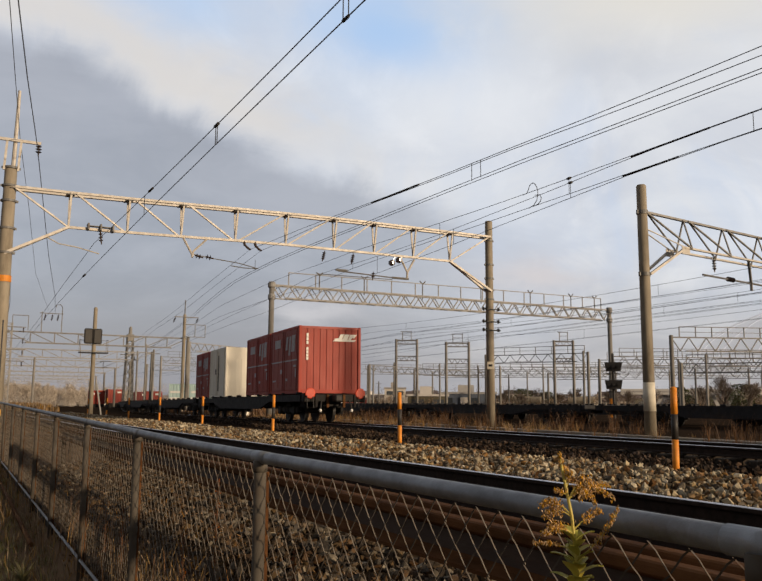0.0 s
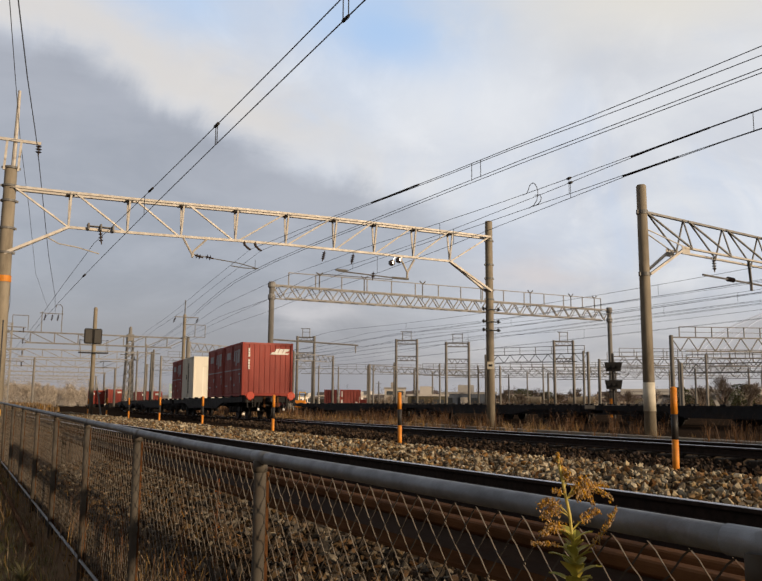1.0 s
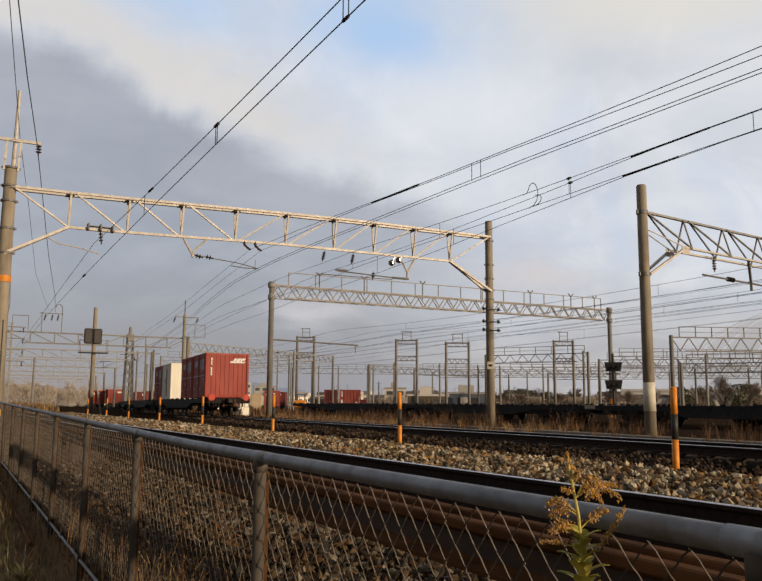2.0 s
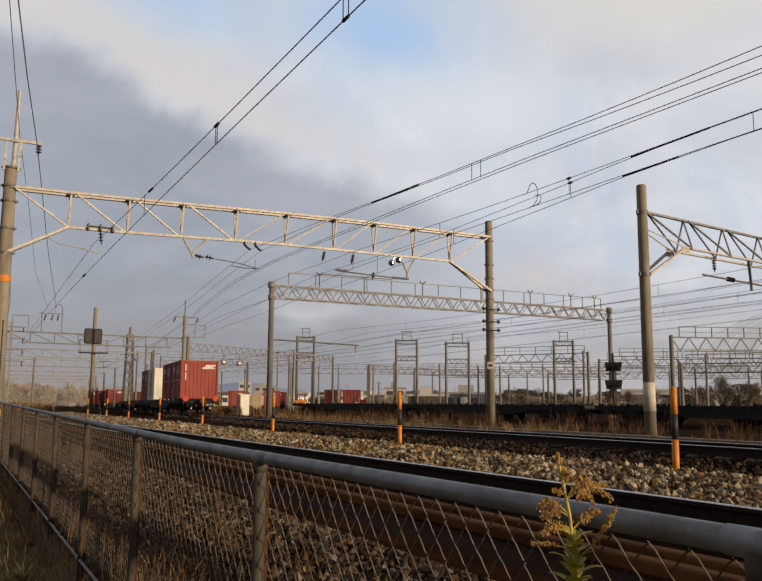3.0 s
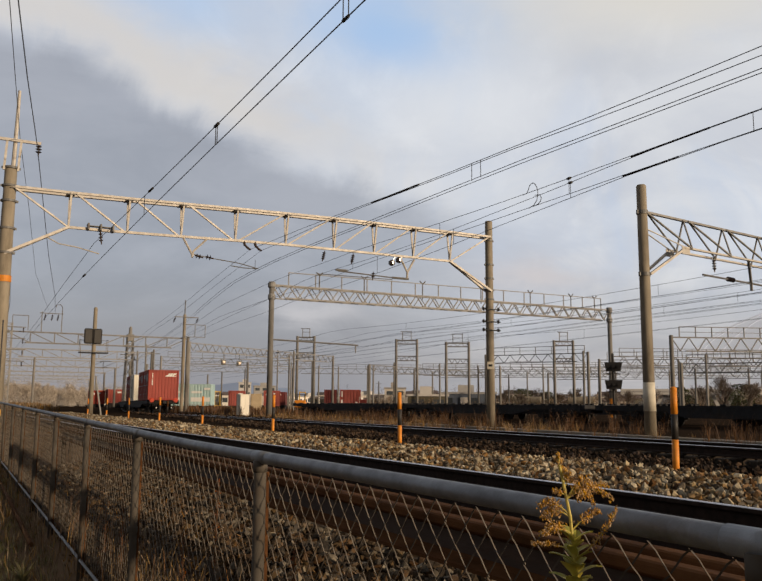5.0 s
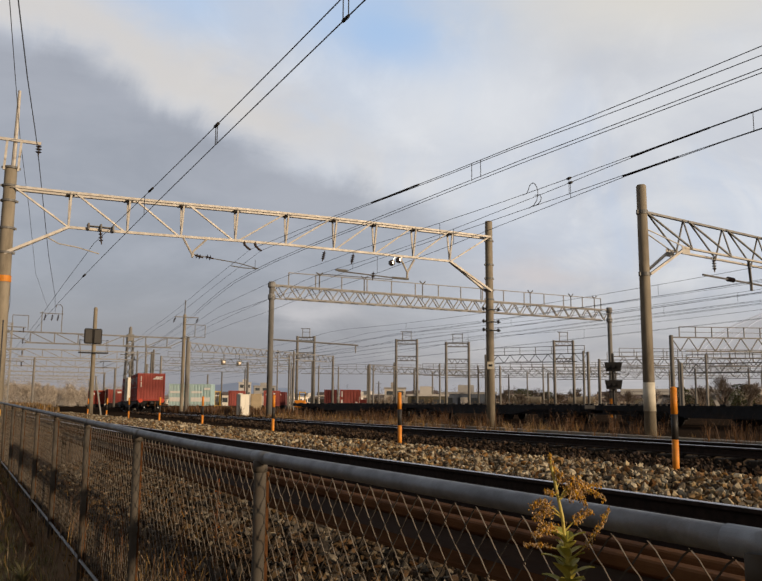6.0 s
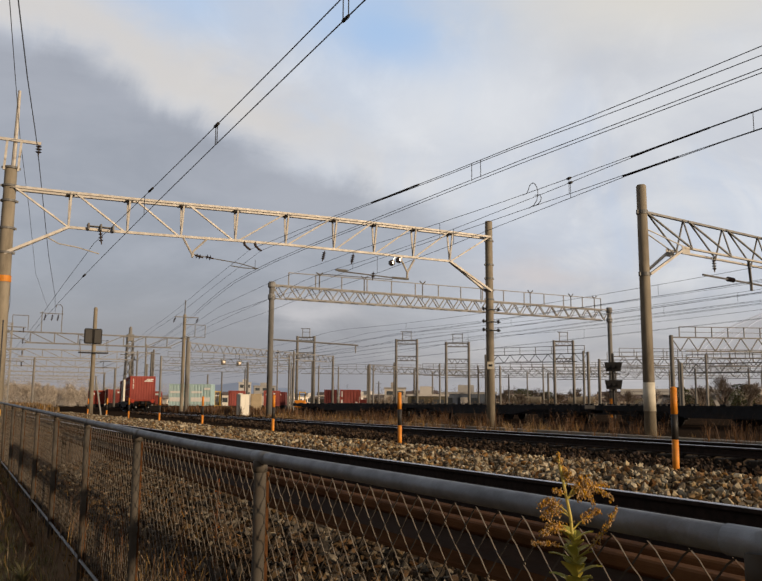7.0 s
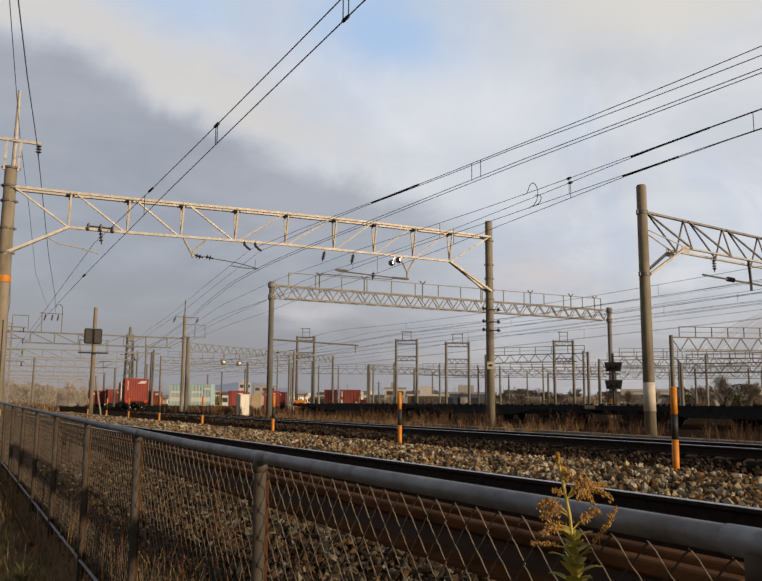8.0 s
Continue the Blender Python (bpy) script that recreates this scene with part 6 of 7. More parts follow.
building(124, 208, 9, 7, 3.6, -30, M_BUILD, 1, 4, "pale house with a pitched roof beyond the yard", "gable")
building(139, 205, 7, 6, 3.0, -33, M_BUILD_GREY, 1, 3, "grey house with a pitched roof beyond the yard", "gable")
building(113, 214, 6, 6, 2.9, -26, M_BUILD_GREY, 1, 2, "low grey house beyond the yard", "gable")
building(150, 196, 8, 6, 4.2, -36, M_BUILD, 2, 3, "pale two-storey house beyond the yard", "gable")
building(163, 190, 7, 6, 3.2, -40, M_BUILD_GREY, 1, 2, "small grey house beyond the yard", "gable")
building(176, 184, 9, 6, 3.8, -44, M_BUILD, 1, 4, "pale house with dark windows beyond the yard", "gable")
building(195, 172, 8, 6, 3.1, -48, M_BUILD_GREY, 1, 3, "low grey shed beyond the yard", "gable")
building(216, 162, 9, 7, 3.9, -52, M_BUILD, 2, 4, "pale house beyond the railway yard", "gable")
building(101, 224, 6, 6, 3.6, -24, M_BUILD, 2, 2, "pale house with small windows beyond the yard", "gable")
building(88, 236, 9, 6, 2.8, -20, M_BUILD_GREY, 1, 3, "grey workshop beyond the yard")
building(108, 322, 5, 8, 9.2, -18, M_BUILD_GREY, 3, 2, "narrow pale apartment block far behind the yard")
building(118, 326, 9, 8, 8.0, -18, M_BUILD_GREY, 3, 3, "low grey apartment block far behind the yard")
building(145, 290, 10, 8, 4.2, -25, M_BUILD, 1, 4, "pale shed with a flat roof beyond the yard")
building(238, 150, 26, 8, 3.6, -58, M_BUILD, 1, 12, "long low white building beyond the yard")
building(182, 126, 26, 7, 2.7, -55, M_BUILD, 1, 16, "long low pale shed beyond the yard")
building(205, 118, 22, 7, 2.9, -60, M_BUILD, 1, 14, "long low white shed beyond the yard")


# a straggle of small houses along the far side
rng_town = random.Random(9)
for i in range(70):
    a = radians(6 + 50 * (i + rng_town.uniform(-0.4, 0.4)) / 70)
    dist = rng_town.uniform(230, 420)
    w = rng_town.uniform(5, 11) * dist / 300
    h = rng_town.uniform(1.8, 4.2) * dist / 300
    building(dist * math.sin(a), dist * math.cos(a), w, w * 0.8, h, -math.degrees(a) + rng_town.uniform(5, 65), rng_town.choice((M_BUILD_WHITE, M_BUILD_WHITE, M_BUILD, M_BUILD, M_BUILD_GREY, M_OLIVE)), 2 if h > 4.5 else 1, rng_town.choice((2, 3, 4)), "small house far beyond the railway yard", rng_town.choice(("gable", "gable", "flat")))

building(82, 121.5, 9.5, 4, 2.85, -34, M_SLATE, 1, 4, "blue-grey shed behind the parked wagons")
building(69, 114, 6.5, 3, 2.3, -31, M_OLIVE, 1, 2, "olive sheeted store behind the parked wagons")
building(102, 170, 5.5, 5, 3.6, -31, M_BUILD_WHITE, 1, 2, "small white house with a low gable beyond the yard", "gable")
building(95, 172, 5, 5, 4.6, -29, M_BUILD, 2, 2, "pale house with two floors beyond the yard")


def viaduct():
    v = thing("viaduct", "pale concrete viaduct on slanting piers beyond the yard", "viaduct", pose(101, 104, -0.4, 0, 0, -48))
    bm = bmesh.new()
    box(bm, 0, 130, 0, 7, 2.75, 3.35, 0.05)
    part("deck", bm, M_PALE, v)
    bm = bmesh.new()
    box(bm, 0, 130, -0.1, 0.1, 3.35, 3.75)
    part("parapet", bm, M_PALE, v)
    for i in range(12):
        for s in (-1, 1):
            bm = bmesh.new()
            beam(bm, (5 + 11 * i + s * 0.2, 1.0, -0.2), (5 + 11 * i + s * 1.6, 1.0, 2.8), 0.5, 0.5)
            part("pier", bm, M_PALE, v)


viaduct()


def tank_wagon(x, y, turn):
    t = thing("tank_wagon", "dull tan tank wagon parked in the yard", "railway wagon", pose(x, y, -0.3, 0, 0, turn), group="tank wagons in the yard")
    t.scale = (0.75, 0.75, 0.75)
    bm = bmesh.new()
    tube(bm, [(0, 0, 2.1), (0, 0.25, 2.1), (0, 5.75, 2.1), (0, 6.0, 2.1)], 1.0, 18)
    part("tank", bm, M_CONC, t, smooth=True)
    bm = bmesh.new()
    box(bm, -1.1, 1.1, -0.4, 6.4, 0.75, 1.1, 0.03)
    part("frame", bm, M_WAGON, t)
    bm = bmesh.new()
    lathe(bm, [(0.35, 3.0), (0.35, 3.25)], 12, (0, 3, 0))
    part("dome", bm, M_CONC, t)
    for yy in (0.8, 5.2):
        bm = bmesh.new()
        tube(bm, [(-0.6, yy, 0.42), (0.6, yy, 0.42)], 0.42, 14)
        part("wheelset", bm, M_IRON, t)


for x, y in ((90.5, 112), (97, 106)):
    tank_wagon(x, y, -42 + 90)


def lorry(x, y, turn, paint, label):
    l = thing("lorry", label, "lorry", pose(x, y, -0.4, 0, 0, turn), group="lorries in the yard")
    l.scale = (0.75, 0.75, 0.75)
    bm = bmesh.new()
    box(bm, -1.1, 1.1, 0, 1.7, 0.5, 2.4, 0.12)
    part("cab", bm, paint, l)
    bm = bmesh.new()
    box(bm, -0.95, 0.95, -0.02, 0.05, 1.4, 2.15)
    part("windscreen", bm, M_GLASS, l)
    bm = bmesh.new()
    box(bm, -1.2, 1.2, 1.9, 7.2, 0.9, 3.0, 0.05)
    part("box_body", bm, M_BUILD, l)
    bm = bmesh.new()
    box(bm, -0.5, 0.5, 0.3, 7.0, 0.5, 0.9)
    part("chassis", bm, M_IRON, l)
    for yy in (0.9, 5.4):
        for xx in (-1.0, 1.0):
            bm = bmesh.new()
            tube(bm, [(xx - 0.15, yy, 0.45), (xx + 0.15, yy, 0.45)], 0.45, 14)
            part("wheel", bm, M_BLACK, l)


for x, y, turn, paint, label in ((76, 128, 60, M_CREAM, "white lorry with a pale box body in the yard"), (80.5, 124, 20, M_YELLOW, "lorry with a yellow cab in the yard"), (86, 121, 70, M_CYAN, "lorry with a pale blue cab in the yard"), (68, 133, 40, M_RED, "lorry with a red cab in the yard"), (52, 140, 70, M_CREAM, "white lorry parked by the containers")):
    lorry(x, y, turn, paint, label)


def leafy_tree(x, y, h, w, seed, label):
    rng = random.Random(seed)
    t = thing("tree", label, "tree", pose(x, y, -0.5), group="evergreen trees beyond the yard")
    bm = bmesh.new()
    tube(bm, [(0, 0, 0), (0.05, 0, h * 0.3), (0, 0.1, h * 0.8)], 0.16, 7, 0.04)
    for k in range(6):
        a = rng.uniform(0, 6.28)
        z = h * rng.uniform(0.25, 0.6)
        tube(bm, [(0, 0, z), (w * 0.35 * math.cos(a), w * 0.35 * math.sin(a), z + h * 0.2)], 0.06, 5, 0.02)
    part("trunk", bm, M_BARE, t)
    bm = bmesh.new()
    for _ in range(1700):
        a, u = rng.uniform(0, 6.28), rng.random()
        z = h * (0.14 + 0.86 * u)
        r = w * 0.55 * math.sqrt(max(0, 1 - ((u - 0.45) / 0.6) ** 2)) * math.sqrt(rng.random()) * rng.uniform(0.75, 1.12)
        c = Vector((r * math.cos(a), r * math.sin(a), z))
        s = rng.uniform(0.06, 0.15)
        d1 = Vector((rng.gauss(0, 1), rng.gauss(0, 1), rng.gauss(0, 1))).normalized() * s
        d2 = Vector((rng.gauss(0, 1), rng.gauss(0, 1), rng.gauss(0, 1))).normalized() * s
        bm.faces.new([bm.verts.new(c + d1), bm.verts.new(c + d2), bm.verts.new(c - d1), bm.verts.new(c - d2)])
    part("crown", bm, M_TREE, t)


for i, (x, y, h, w) in enumerate(((100, 129.5, 4.2, 4.5), (104, 127, 3.6, 3.6), (94, 138, 3.4, 4.0), (103.3, 82, 4.3, 4.5), (97.5, 88, 3.8, 3.4), (120, 96, 3.8, 4.6), (88, 142, 3.0, 4.0), (130, 112, 4.0, 5.0))):
    leafy_tree(x, y, h, w, 50 + i, "small rounded evergreen tree beyond the yard")


def bare_tree(x, y, h, seed, label="leafless winter tree beyond the yard", spread=0.55, bark=None):
    rng = random.Random(seed)
    t = thing("tree", label, "tree", pose(x, y, -0.5), group="bare trees beyond the yard")
    trunk, twigs = bmesh.new(), bmesh.new()

    def grow(p, d, length, r, depth):
        q = p + d * length
        tube(trunk if depth < 2 else twigs, [p, p + d * length * 0.5 + Vector((rng.uniform(-1, 1), rng.uniform(-1, 1), 0)) * length * 0.06, q], r, 5 if depth < 2 else 3, r * 0.62, caps=False)
        if depth == 5:
            return
        for _ in range(4 if depth < 4 else 3):
            nd = (d + Vector((rng.uniform(-1, 1), rng.uniform(-1, 1), rng.uniform(-0.15, 0.5))) * spread).normalized()
            grow(p + d * length * rng.uniform(0.6, 1.0), nd, length * rng.uniform(0.6, 0.82), r * 0.6, depth + 1)

    grow(Vector((0, 0, 0)), Vector((0, 0, 1)), h * 0.2, h * 0.016, 0)
    grow(Vector((0.2, 0, 0)), Vector((0.45, 0.2, 1)).normalized(), h * 0.2, h * 0.014, 1)
    grow(Vector((-0.2, 0, 0)), Vector((-0.4, -0.3, 1)).normalized(), h * 0.2, h * 0.014, 1)
    part("trunk", trunk, bark or M_BARE, t)
    part("crown", twigs, bark or M_BARE, t)


for i, (x, y, h) in enumerate(((113, 88, 9), (119, 84, 8.5), (108, 93, 7), (15.5, 186, 9.5), (18, 184, 9.0), (20.5, 183, 8), (13, 188, 10), (23.5, 181, 7), (14, 205, 11), (18.5, 208, 11.5), (22, 206, 10.5), (26, 210, 10), (30, 212, 9), (35, 214, 9), (40, 218, 9), (126, 80, 8), (16.5, 196, 9), (20, 195, 8.5), (25, 196, 8), (28, 200, 8), (12, 200, 10), (100, 150, 6), (107, 141, 5.5), (90, 150, 6), (117, 128, 6), (123, 117, 6.5), (112, 108, 5.5), (84, 155, 5.5), (137, 112, 6.5))):
    bare_tree(x, y, h, 80 + i)
for i, (az, d, h) in enumerate(((36.5, 150, 7), (37.6, 140, 6), (38.8, 150, 7.5), (40.1, 138, 6), (41.2, 150, 8), (43.4, 132, 6.5), (44.6, 128, 6), (46.2, 135, 7), (49.3, 128, 8), (50.6, 118, 9), (52.0, 120, 8), (33.2, 160, 6.5), (30.4, 165, 6))):
    bare_tree(d * math.sin(radians(az)), d * math.cos(radians(az)), h, 180 + i, "brown-grey leafless tree among the far houses", 0.6, M_TWIG)


def hill():
    verts, faces = [], []
    n = 40
    for i in range(n + 1):
        u = i / n
        x = 560 + 520 * u
        y = 2560 - 300 * u
        top = 48 * math.exp(-((u - 0.48) / 0.34) ** 2) + 18 + 8 * noise.noise((u * 7, 0, 3))
        for d, z in ((0, -5), (120, top), (420, -5)):
            verts.append((x + d * 0.3, y + d, z))
    for i in range(n):
        for k in range(2):
            a = 3 * i + k
            faces.append((a, a + 3, a + 4, a + 1))
    me = bpy.data.meshes.new("backdrop_hill")
    me.from_pydata(verts, [], faces)
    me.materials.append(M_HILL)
    for p in me.polygons:
        p.use_smooth = True
    tagged(new("backdrop_hill", me), "hazy blue hill far behind the yard", "hill", kind="structure")


hill()


def dome():
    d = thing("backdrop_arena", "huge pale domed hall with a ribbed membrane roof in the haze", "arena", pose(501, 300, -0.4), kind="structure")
    R, H = 118, 62
    bm = bmesh.new()
    rings = []
    for j in range(9):
        a = j / 8 * math.pi / 2
        rings.append([bm.verts.new((R * math.cos(a) * math.cos(k * math.pi / 24), R * math.cos(a) * math.sin(k * math.pi / 24), 6 + H * math.sin(a))) for k in range(48)])
    for r0, r1 in zip(rings, rings[1:]):
        for k in range(48):
            bm.faces.new((r0[k], r0[(k + 1) % 48], r1[(k + 1) % 48], r1[k]))
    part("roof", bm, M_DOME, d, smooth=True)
    bm = bmesh.new()
    lathe(bm, [(R, -0.5), (R, 6.0)], 48)
    part("wall", bm, M_BUILD_GREY, d)
    for k in range(24):
        bm = bmesh.new()
        a = k * math.pi / 12
        tube(bm, [((R + 0.3) * math.cos(j / 8 * math.pi / 2) * math.cos(a), (R + 0.3) * math.cos(j / 8 * math.pi / 2) * math.sin(a), 6.3 + H * math.sin(j / 8 * math.pi / 2)) for j in range(8)], 0.45, 4)
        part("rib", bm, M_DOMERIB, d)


dome()


# floodlamps on the gantry behind the main track
for x, y in ((29.3, 95.4), (31.9, 97.4)):
    f = thing("floodlamp", "small lit floodlamp hanging under a gantry", "lamp", pose(x, y, 5.5))
    bm = bmesh.new()
    lathe(bm, [(0.14, -0.1), (0.14, 0.1)], 12)
    bm.transform(Matrix.Rotation(radians(80), 4, "X"))
    part("lens", bm, M_LAMP, f)
    bm = bmesh.new()
    beam(bm, (0, 0.15, 0), (0, 0.15, 1.2), 0.06, 0.06)
    box(bm, -0.3, 0.3, 0.1, 0.3, -0.3, 0.3, 0.05)
    part("housing", bm, M_STEEL_DK, f)


# cable trough and low kerb behind the main track
bm = bmesh.new()
box(bm, -0.2, 0.2, 0, 34, -0.2, 0.14, 0.02)
ob = part("cable_trough", bm, M_CONC)
ob.matrix_world = pose(18.3, 12, -0.4, 0, 0, TURN2)
tagged(ob, "pale concrete cable trough beside the yard", "cable trough", kind="structure")


# ---- weeds ----
def blades(name, label, spots, material, seed, h=(0.3, 0.8), w=0.012, per=9, lean=0.35, category="grass"):
    rng = random.Random(seed)
    verts, faces = [], []
    for x, y, s in spots:
        for _ in range(per):
            bx, by = x + rng.gauss(0, 0.07) * s, y + rng.gauss(0, 0.07) * s
            z = ground_z(bx, by) - 0.03
            hh = rng.uniform(*h) * s
            a = rng.uniform(0, 6.283)
            dx, dy = math.cos(a) * lean * hh * rng.random(), math.sin(a) * lean * hh * rng.random()
            ww = w * rng.uniform(0.6, 1.4) * (1 + 0.03 * y)
            px, py = -math.sin(a) * ww, math.cos(a) * ww
            i = len(verts)
            verts += [(bx - px, by - py, z), (bx + px, by + py, z), (bx + dx * 0.4 + px * 0.7, by + dy * 0.4 + py * 0.7, z + hh * 0.6), (bx + dx * 0.4 - px * 0.7, by + dy * 0.4 - py * 0.7, z + hh * 0.6), (bx + dx, by + dy, z + hh)]
            faces += [(i, i + 1, i + 2, i + 3), (i + 3, i + 2, i + 4)]
    me = bpy.data.meshes.new(name)
    me.from_pydata(verts, [], faces)
    me.materials.append(material)
    return tagged(new(name, me), label, category, kind="stuff")


def scatter(seed, n, xr, yr, shift=None, size=(0.6, 1.3), dense=None):
    rng = random.Random(seed)
    out = []
    while len(out) < n:
        y = rng.uniform(*yr)
        x = rng.uniform(*xr) + (shift(y) if shift else 0)
        if dense is None or rng.random() < dense(x, y):
            out.append((x, y, rng.uniform(*size)))
    return out


def patchy(x, y):
    return max(0.02, 0.5 + 1.3 * noise.noise((x * 0.22, y * 0.16, 4)))


blades("verge_straw", "low pale straw grass along the far side of the main track", scatter(43, 900, (1.7, 3.2), (14, 60), track2_x, (0.6, 1.2), dense=lambda x, y: patchy(x + 9, y + 5)), M_STRAW, 44, (0.06, 0.22), 0.004, 14, 1.1)
blades("straw_weeds", "tall straw-coloured dead grass beyond the main track", scatter(21, 230, (2.6, 8.0), (15, 60), track2_x, dense=lambda x, y: patchy(x * 2.5, y * 2.5) ** 2 * (0.3 if y < 20 else 1)), M_STRAW, 31, (0.12, 0.5), 0.0045, 20, 0.8)
blades("russet_weeds", "russet dead weeds beyond the main track", scatter(22, 300, (2.8, 13.0), (9, 55), track2_x, dense=lambda x, y: patchy(x * 2 + 30, y * 2) ** 2 * (0.55 if y < 20 else 1)), M_REED, 32, (0.15, 0.85), 0.0036, 14, 0.7)
def twig_clouds(name, label, clumps, material, seed, per=420):
    """Leafless bushes: clouds of short thin twigs fanning up and out."""
    rng = random.Random(seed)
    verts, faces = [], []
    for x, y, w, h in clumps:
        for _ in range(per):
            a, u = rng.uniform(0, 6.283), rng.random() ** 0.6
            rr = w * math.sqrt(rng.random()) * math.sqrt(max(0.05, 1 - (u - 0.3) ** 2 * 1.6))
            c = Vector((x + rr * math.cos(a), y + rr * math.sin(a), -0.4 + h * u * (0.75 + 0.25 * math.sin(3 * a))))
            d = Vector((math.cos(a) * 0.7 + rng.gauss(0, 0.5), math.sin(a) * 0.7 + rng.gauss(0, 0.5), rng.uniform(0.1, 1.2))).normalized() * rng.uniform(0.3, 0.9)
            s = d.cross(Vector((rng.gauss(0, 1), rng.gauss(0, 1), rng.gauss(0, 1)))).normalized() * rng.uniform(0.012, 0.03)
            i = len(verts)
            verts += [c - s, c + s, c + d]
            faces.append((i, i + 1, i + 2))
    me = bpy.data.meshes.new(name)
    me.from_pydata(verts, [], faces)
    me.materials.append(material)
    return tagged(new(name, me), label, "scrub", kind="stuff")


rng_scrub = random.Random(28)
twig_clouds("scrub", "pale leafless scrub at the far end of the tracks", [(rng_scrub.uniform(10, 44), rng_scrub.uniform(170, 225), rng_scrub.uniform(1.5, 3.2), rng_scrub.uniform(2.0, 7.0)) for _ in range(85)], M_BARE, 38)
twig_clouds("brushwood", "brown leafless bushes among the far houses", [(d * math.sin(a), d * math.cos(a), rng_scrub.uniform(1.0, 2.4), rng_scrub.uniform(1.2, 2.8)) for d, a in [(rng_scrub.uniform(125, 200), radians(rng_scrub.uniform(27, 53))) for _ in range(60)]], M_BRUSH, 41, 300)
twig_clouds("far_thicket", "brown-grey leafless thicket behind the far houses", [(d * math.sin(a), d * math.cos(a), rng_scrub.uniform(1.8, 4.0), rng_scrub.uniform(2.6, 6.0)) for d, a in [(rng_scrub.uniform(190, 240), radians(rng_scrub.uniform(24, 54))) for _ in range(110)]], M_TWIG, 45, 330)
blades("far_weeds", "brown dead weeds in the yard", scatter(23, 900, (3, 10), (60, 150), track2_x, (0.9, 1.8)), M_REED, 33, (0.3, 0.6), 0.02)
blades("thicket", "orange-brown thicket beside the fence-side track", scatter(24, 420, (5.5, 10.0), (85, 125), None, (0.7, 1.5)), M_STRAW, 34, (0.3, 0.7), 0.02)
blades("fence_weeds", "thin dead weeds growing through the stones behind the fence", scatter(25, 60, (1.05, 1.16), (2.2, 9), None, (0.5, 1.0)), M_REED, 35, (0.3, 0.7), 0.003, 4)
blades("dead_stalks", "tall pale dead stalks leaning against the netting", scatter(29, 26, (1.05, 1.12), (3.2, 7.5), None, (0.6, 1.1)), M_STALK, 39, (0.25, 0.75), 0.0022, 2, 0.5)
blades("dry_stems", "matted pale dry stems on the bank at the foot of the netting", scatter(32, 260, (1.0, 1.2), (2.6, 5.6), None, (0.6, 1.1)), M_STALK, 46, (0.08, 0.34), 0.0035, 9, 1.2)
blades("litter", "dead leaves and broken stalks on the bank behind the fence", scatter(30, 2600, (1.05, 1.9), (1.2, 9), None, (0.5, 1.0)), M_LITTER, 40, (0.03, 0.09), 0.008, 5, 1.6)
blades("fence_grass", "dry grass along the foot of the fence", scatter(26, 420, (0.55, 1.2), (2.5, 22), None, (0.5, 1.1)), M_STRAW, 36, (0.06, 0.26), 0.003, 8, 0.9)
blades("verge_grass", "short greenish winter grass on the verge", scatter(27, 1700, (-1.2, 0.97), (3.5, 16), None, (0.4, 0.8), lambda x, y: patchy(x * 6, y * 3)) + scatter(31, 1500, (-6, 0.9), (-8, 12), None, (0.4, 0.9), patchy), M_GRASS, 37, (0.05, 0.19), 0.0032, 9, 1.0)


# ---- single weeds at the fence ----
def dock_stalk(x, y, h, seed):
    """A dead dock: a ribbed stem with whorls of rust-red seeds on short side stems."""
    rng = random.Random(seed)
    z0 = ground_z(x, y) - 0.03
    d = thing("dock_plant", "rust-brown dead dock stalk with seed whorls behind the netting", "weed", pose(x, y, z0), "dead docks behind the fence")
    lean = Vector((rng.uniform(-0.05, 0.05), rng.uniform(-0.12, 0.12), 0))
    bm = bmesh.new()
    tube(bm, [lean * u * u * h + Vector((0, 0, h * u)) for u in (0, 0.3, 0.6, 0.85, 1)], 0.006, 7, 0.002)
    stem = part("stem", bm, M_REED, d)
    for k in range(6):
        u = 0.35 + 0.1 * k
        a = rng.uniform(0, 6.283)
        p = lean * u * u * h + Vector((0, 0, h * u))
        q = p + Vector((math.cos(a) * 0.05, math.sin(a) * 0.05, 0.1)) * (1.2 - 0.7 * u)
        bm = bmesh.new()
        tube(bm, [p, q], 0.0025, 5, 0.001)
        part("side_stem", bm, M_REED, d)
    bm = bmesh.new()
    for _ in range(420):
        u = rng.uniform(0.38, 1.0)
        w = 0.012 * (1.35 - u)
        c = lean * u * u * h + Vector((rng.gauss(0, w), rng.gauss(0, w), h * (round(u * 18) / 18 + rng.gauss(0, 0.012))))
        r = rng.uniform(0.003, 0.006)
        e = [Vector((rng.gauss(0, 1), rng.gauss(0, 1), rng.gauss(0, 1))).normalized() * r for _ in range(3)]
        bm.faces.new([bm.verts.new(c + v) for v in e])
    part("seed_whorls", bm, M_DOCK, stem, "rust-red seed whorls")


for i, (x, y, h) in enumerate(((1.12, 3.72, 0.93), (1.16, 4.35, 0.62), (1.1, 5.7, 0.7), (1.3, 3.2, 0.5), (1.09, 6.3, 0.55))):
    dock_stalk(x, y, h, 130 + i)


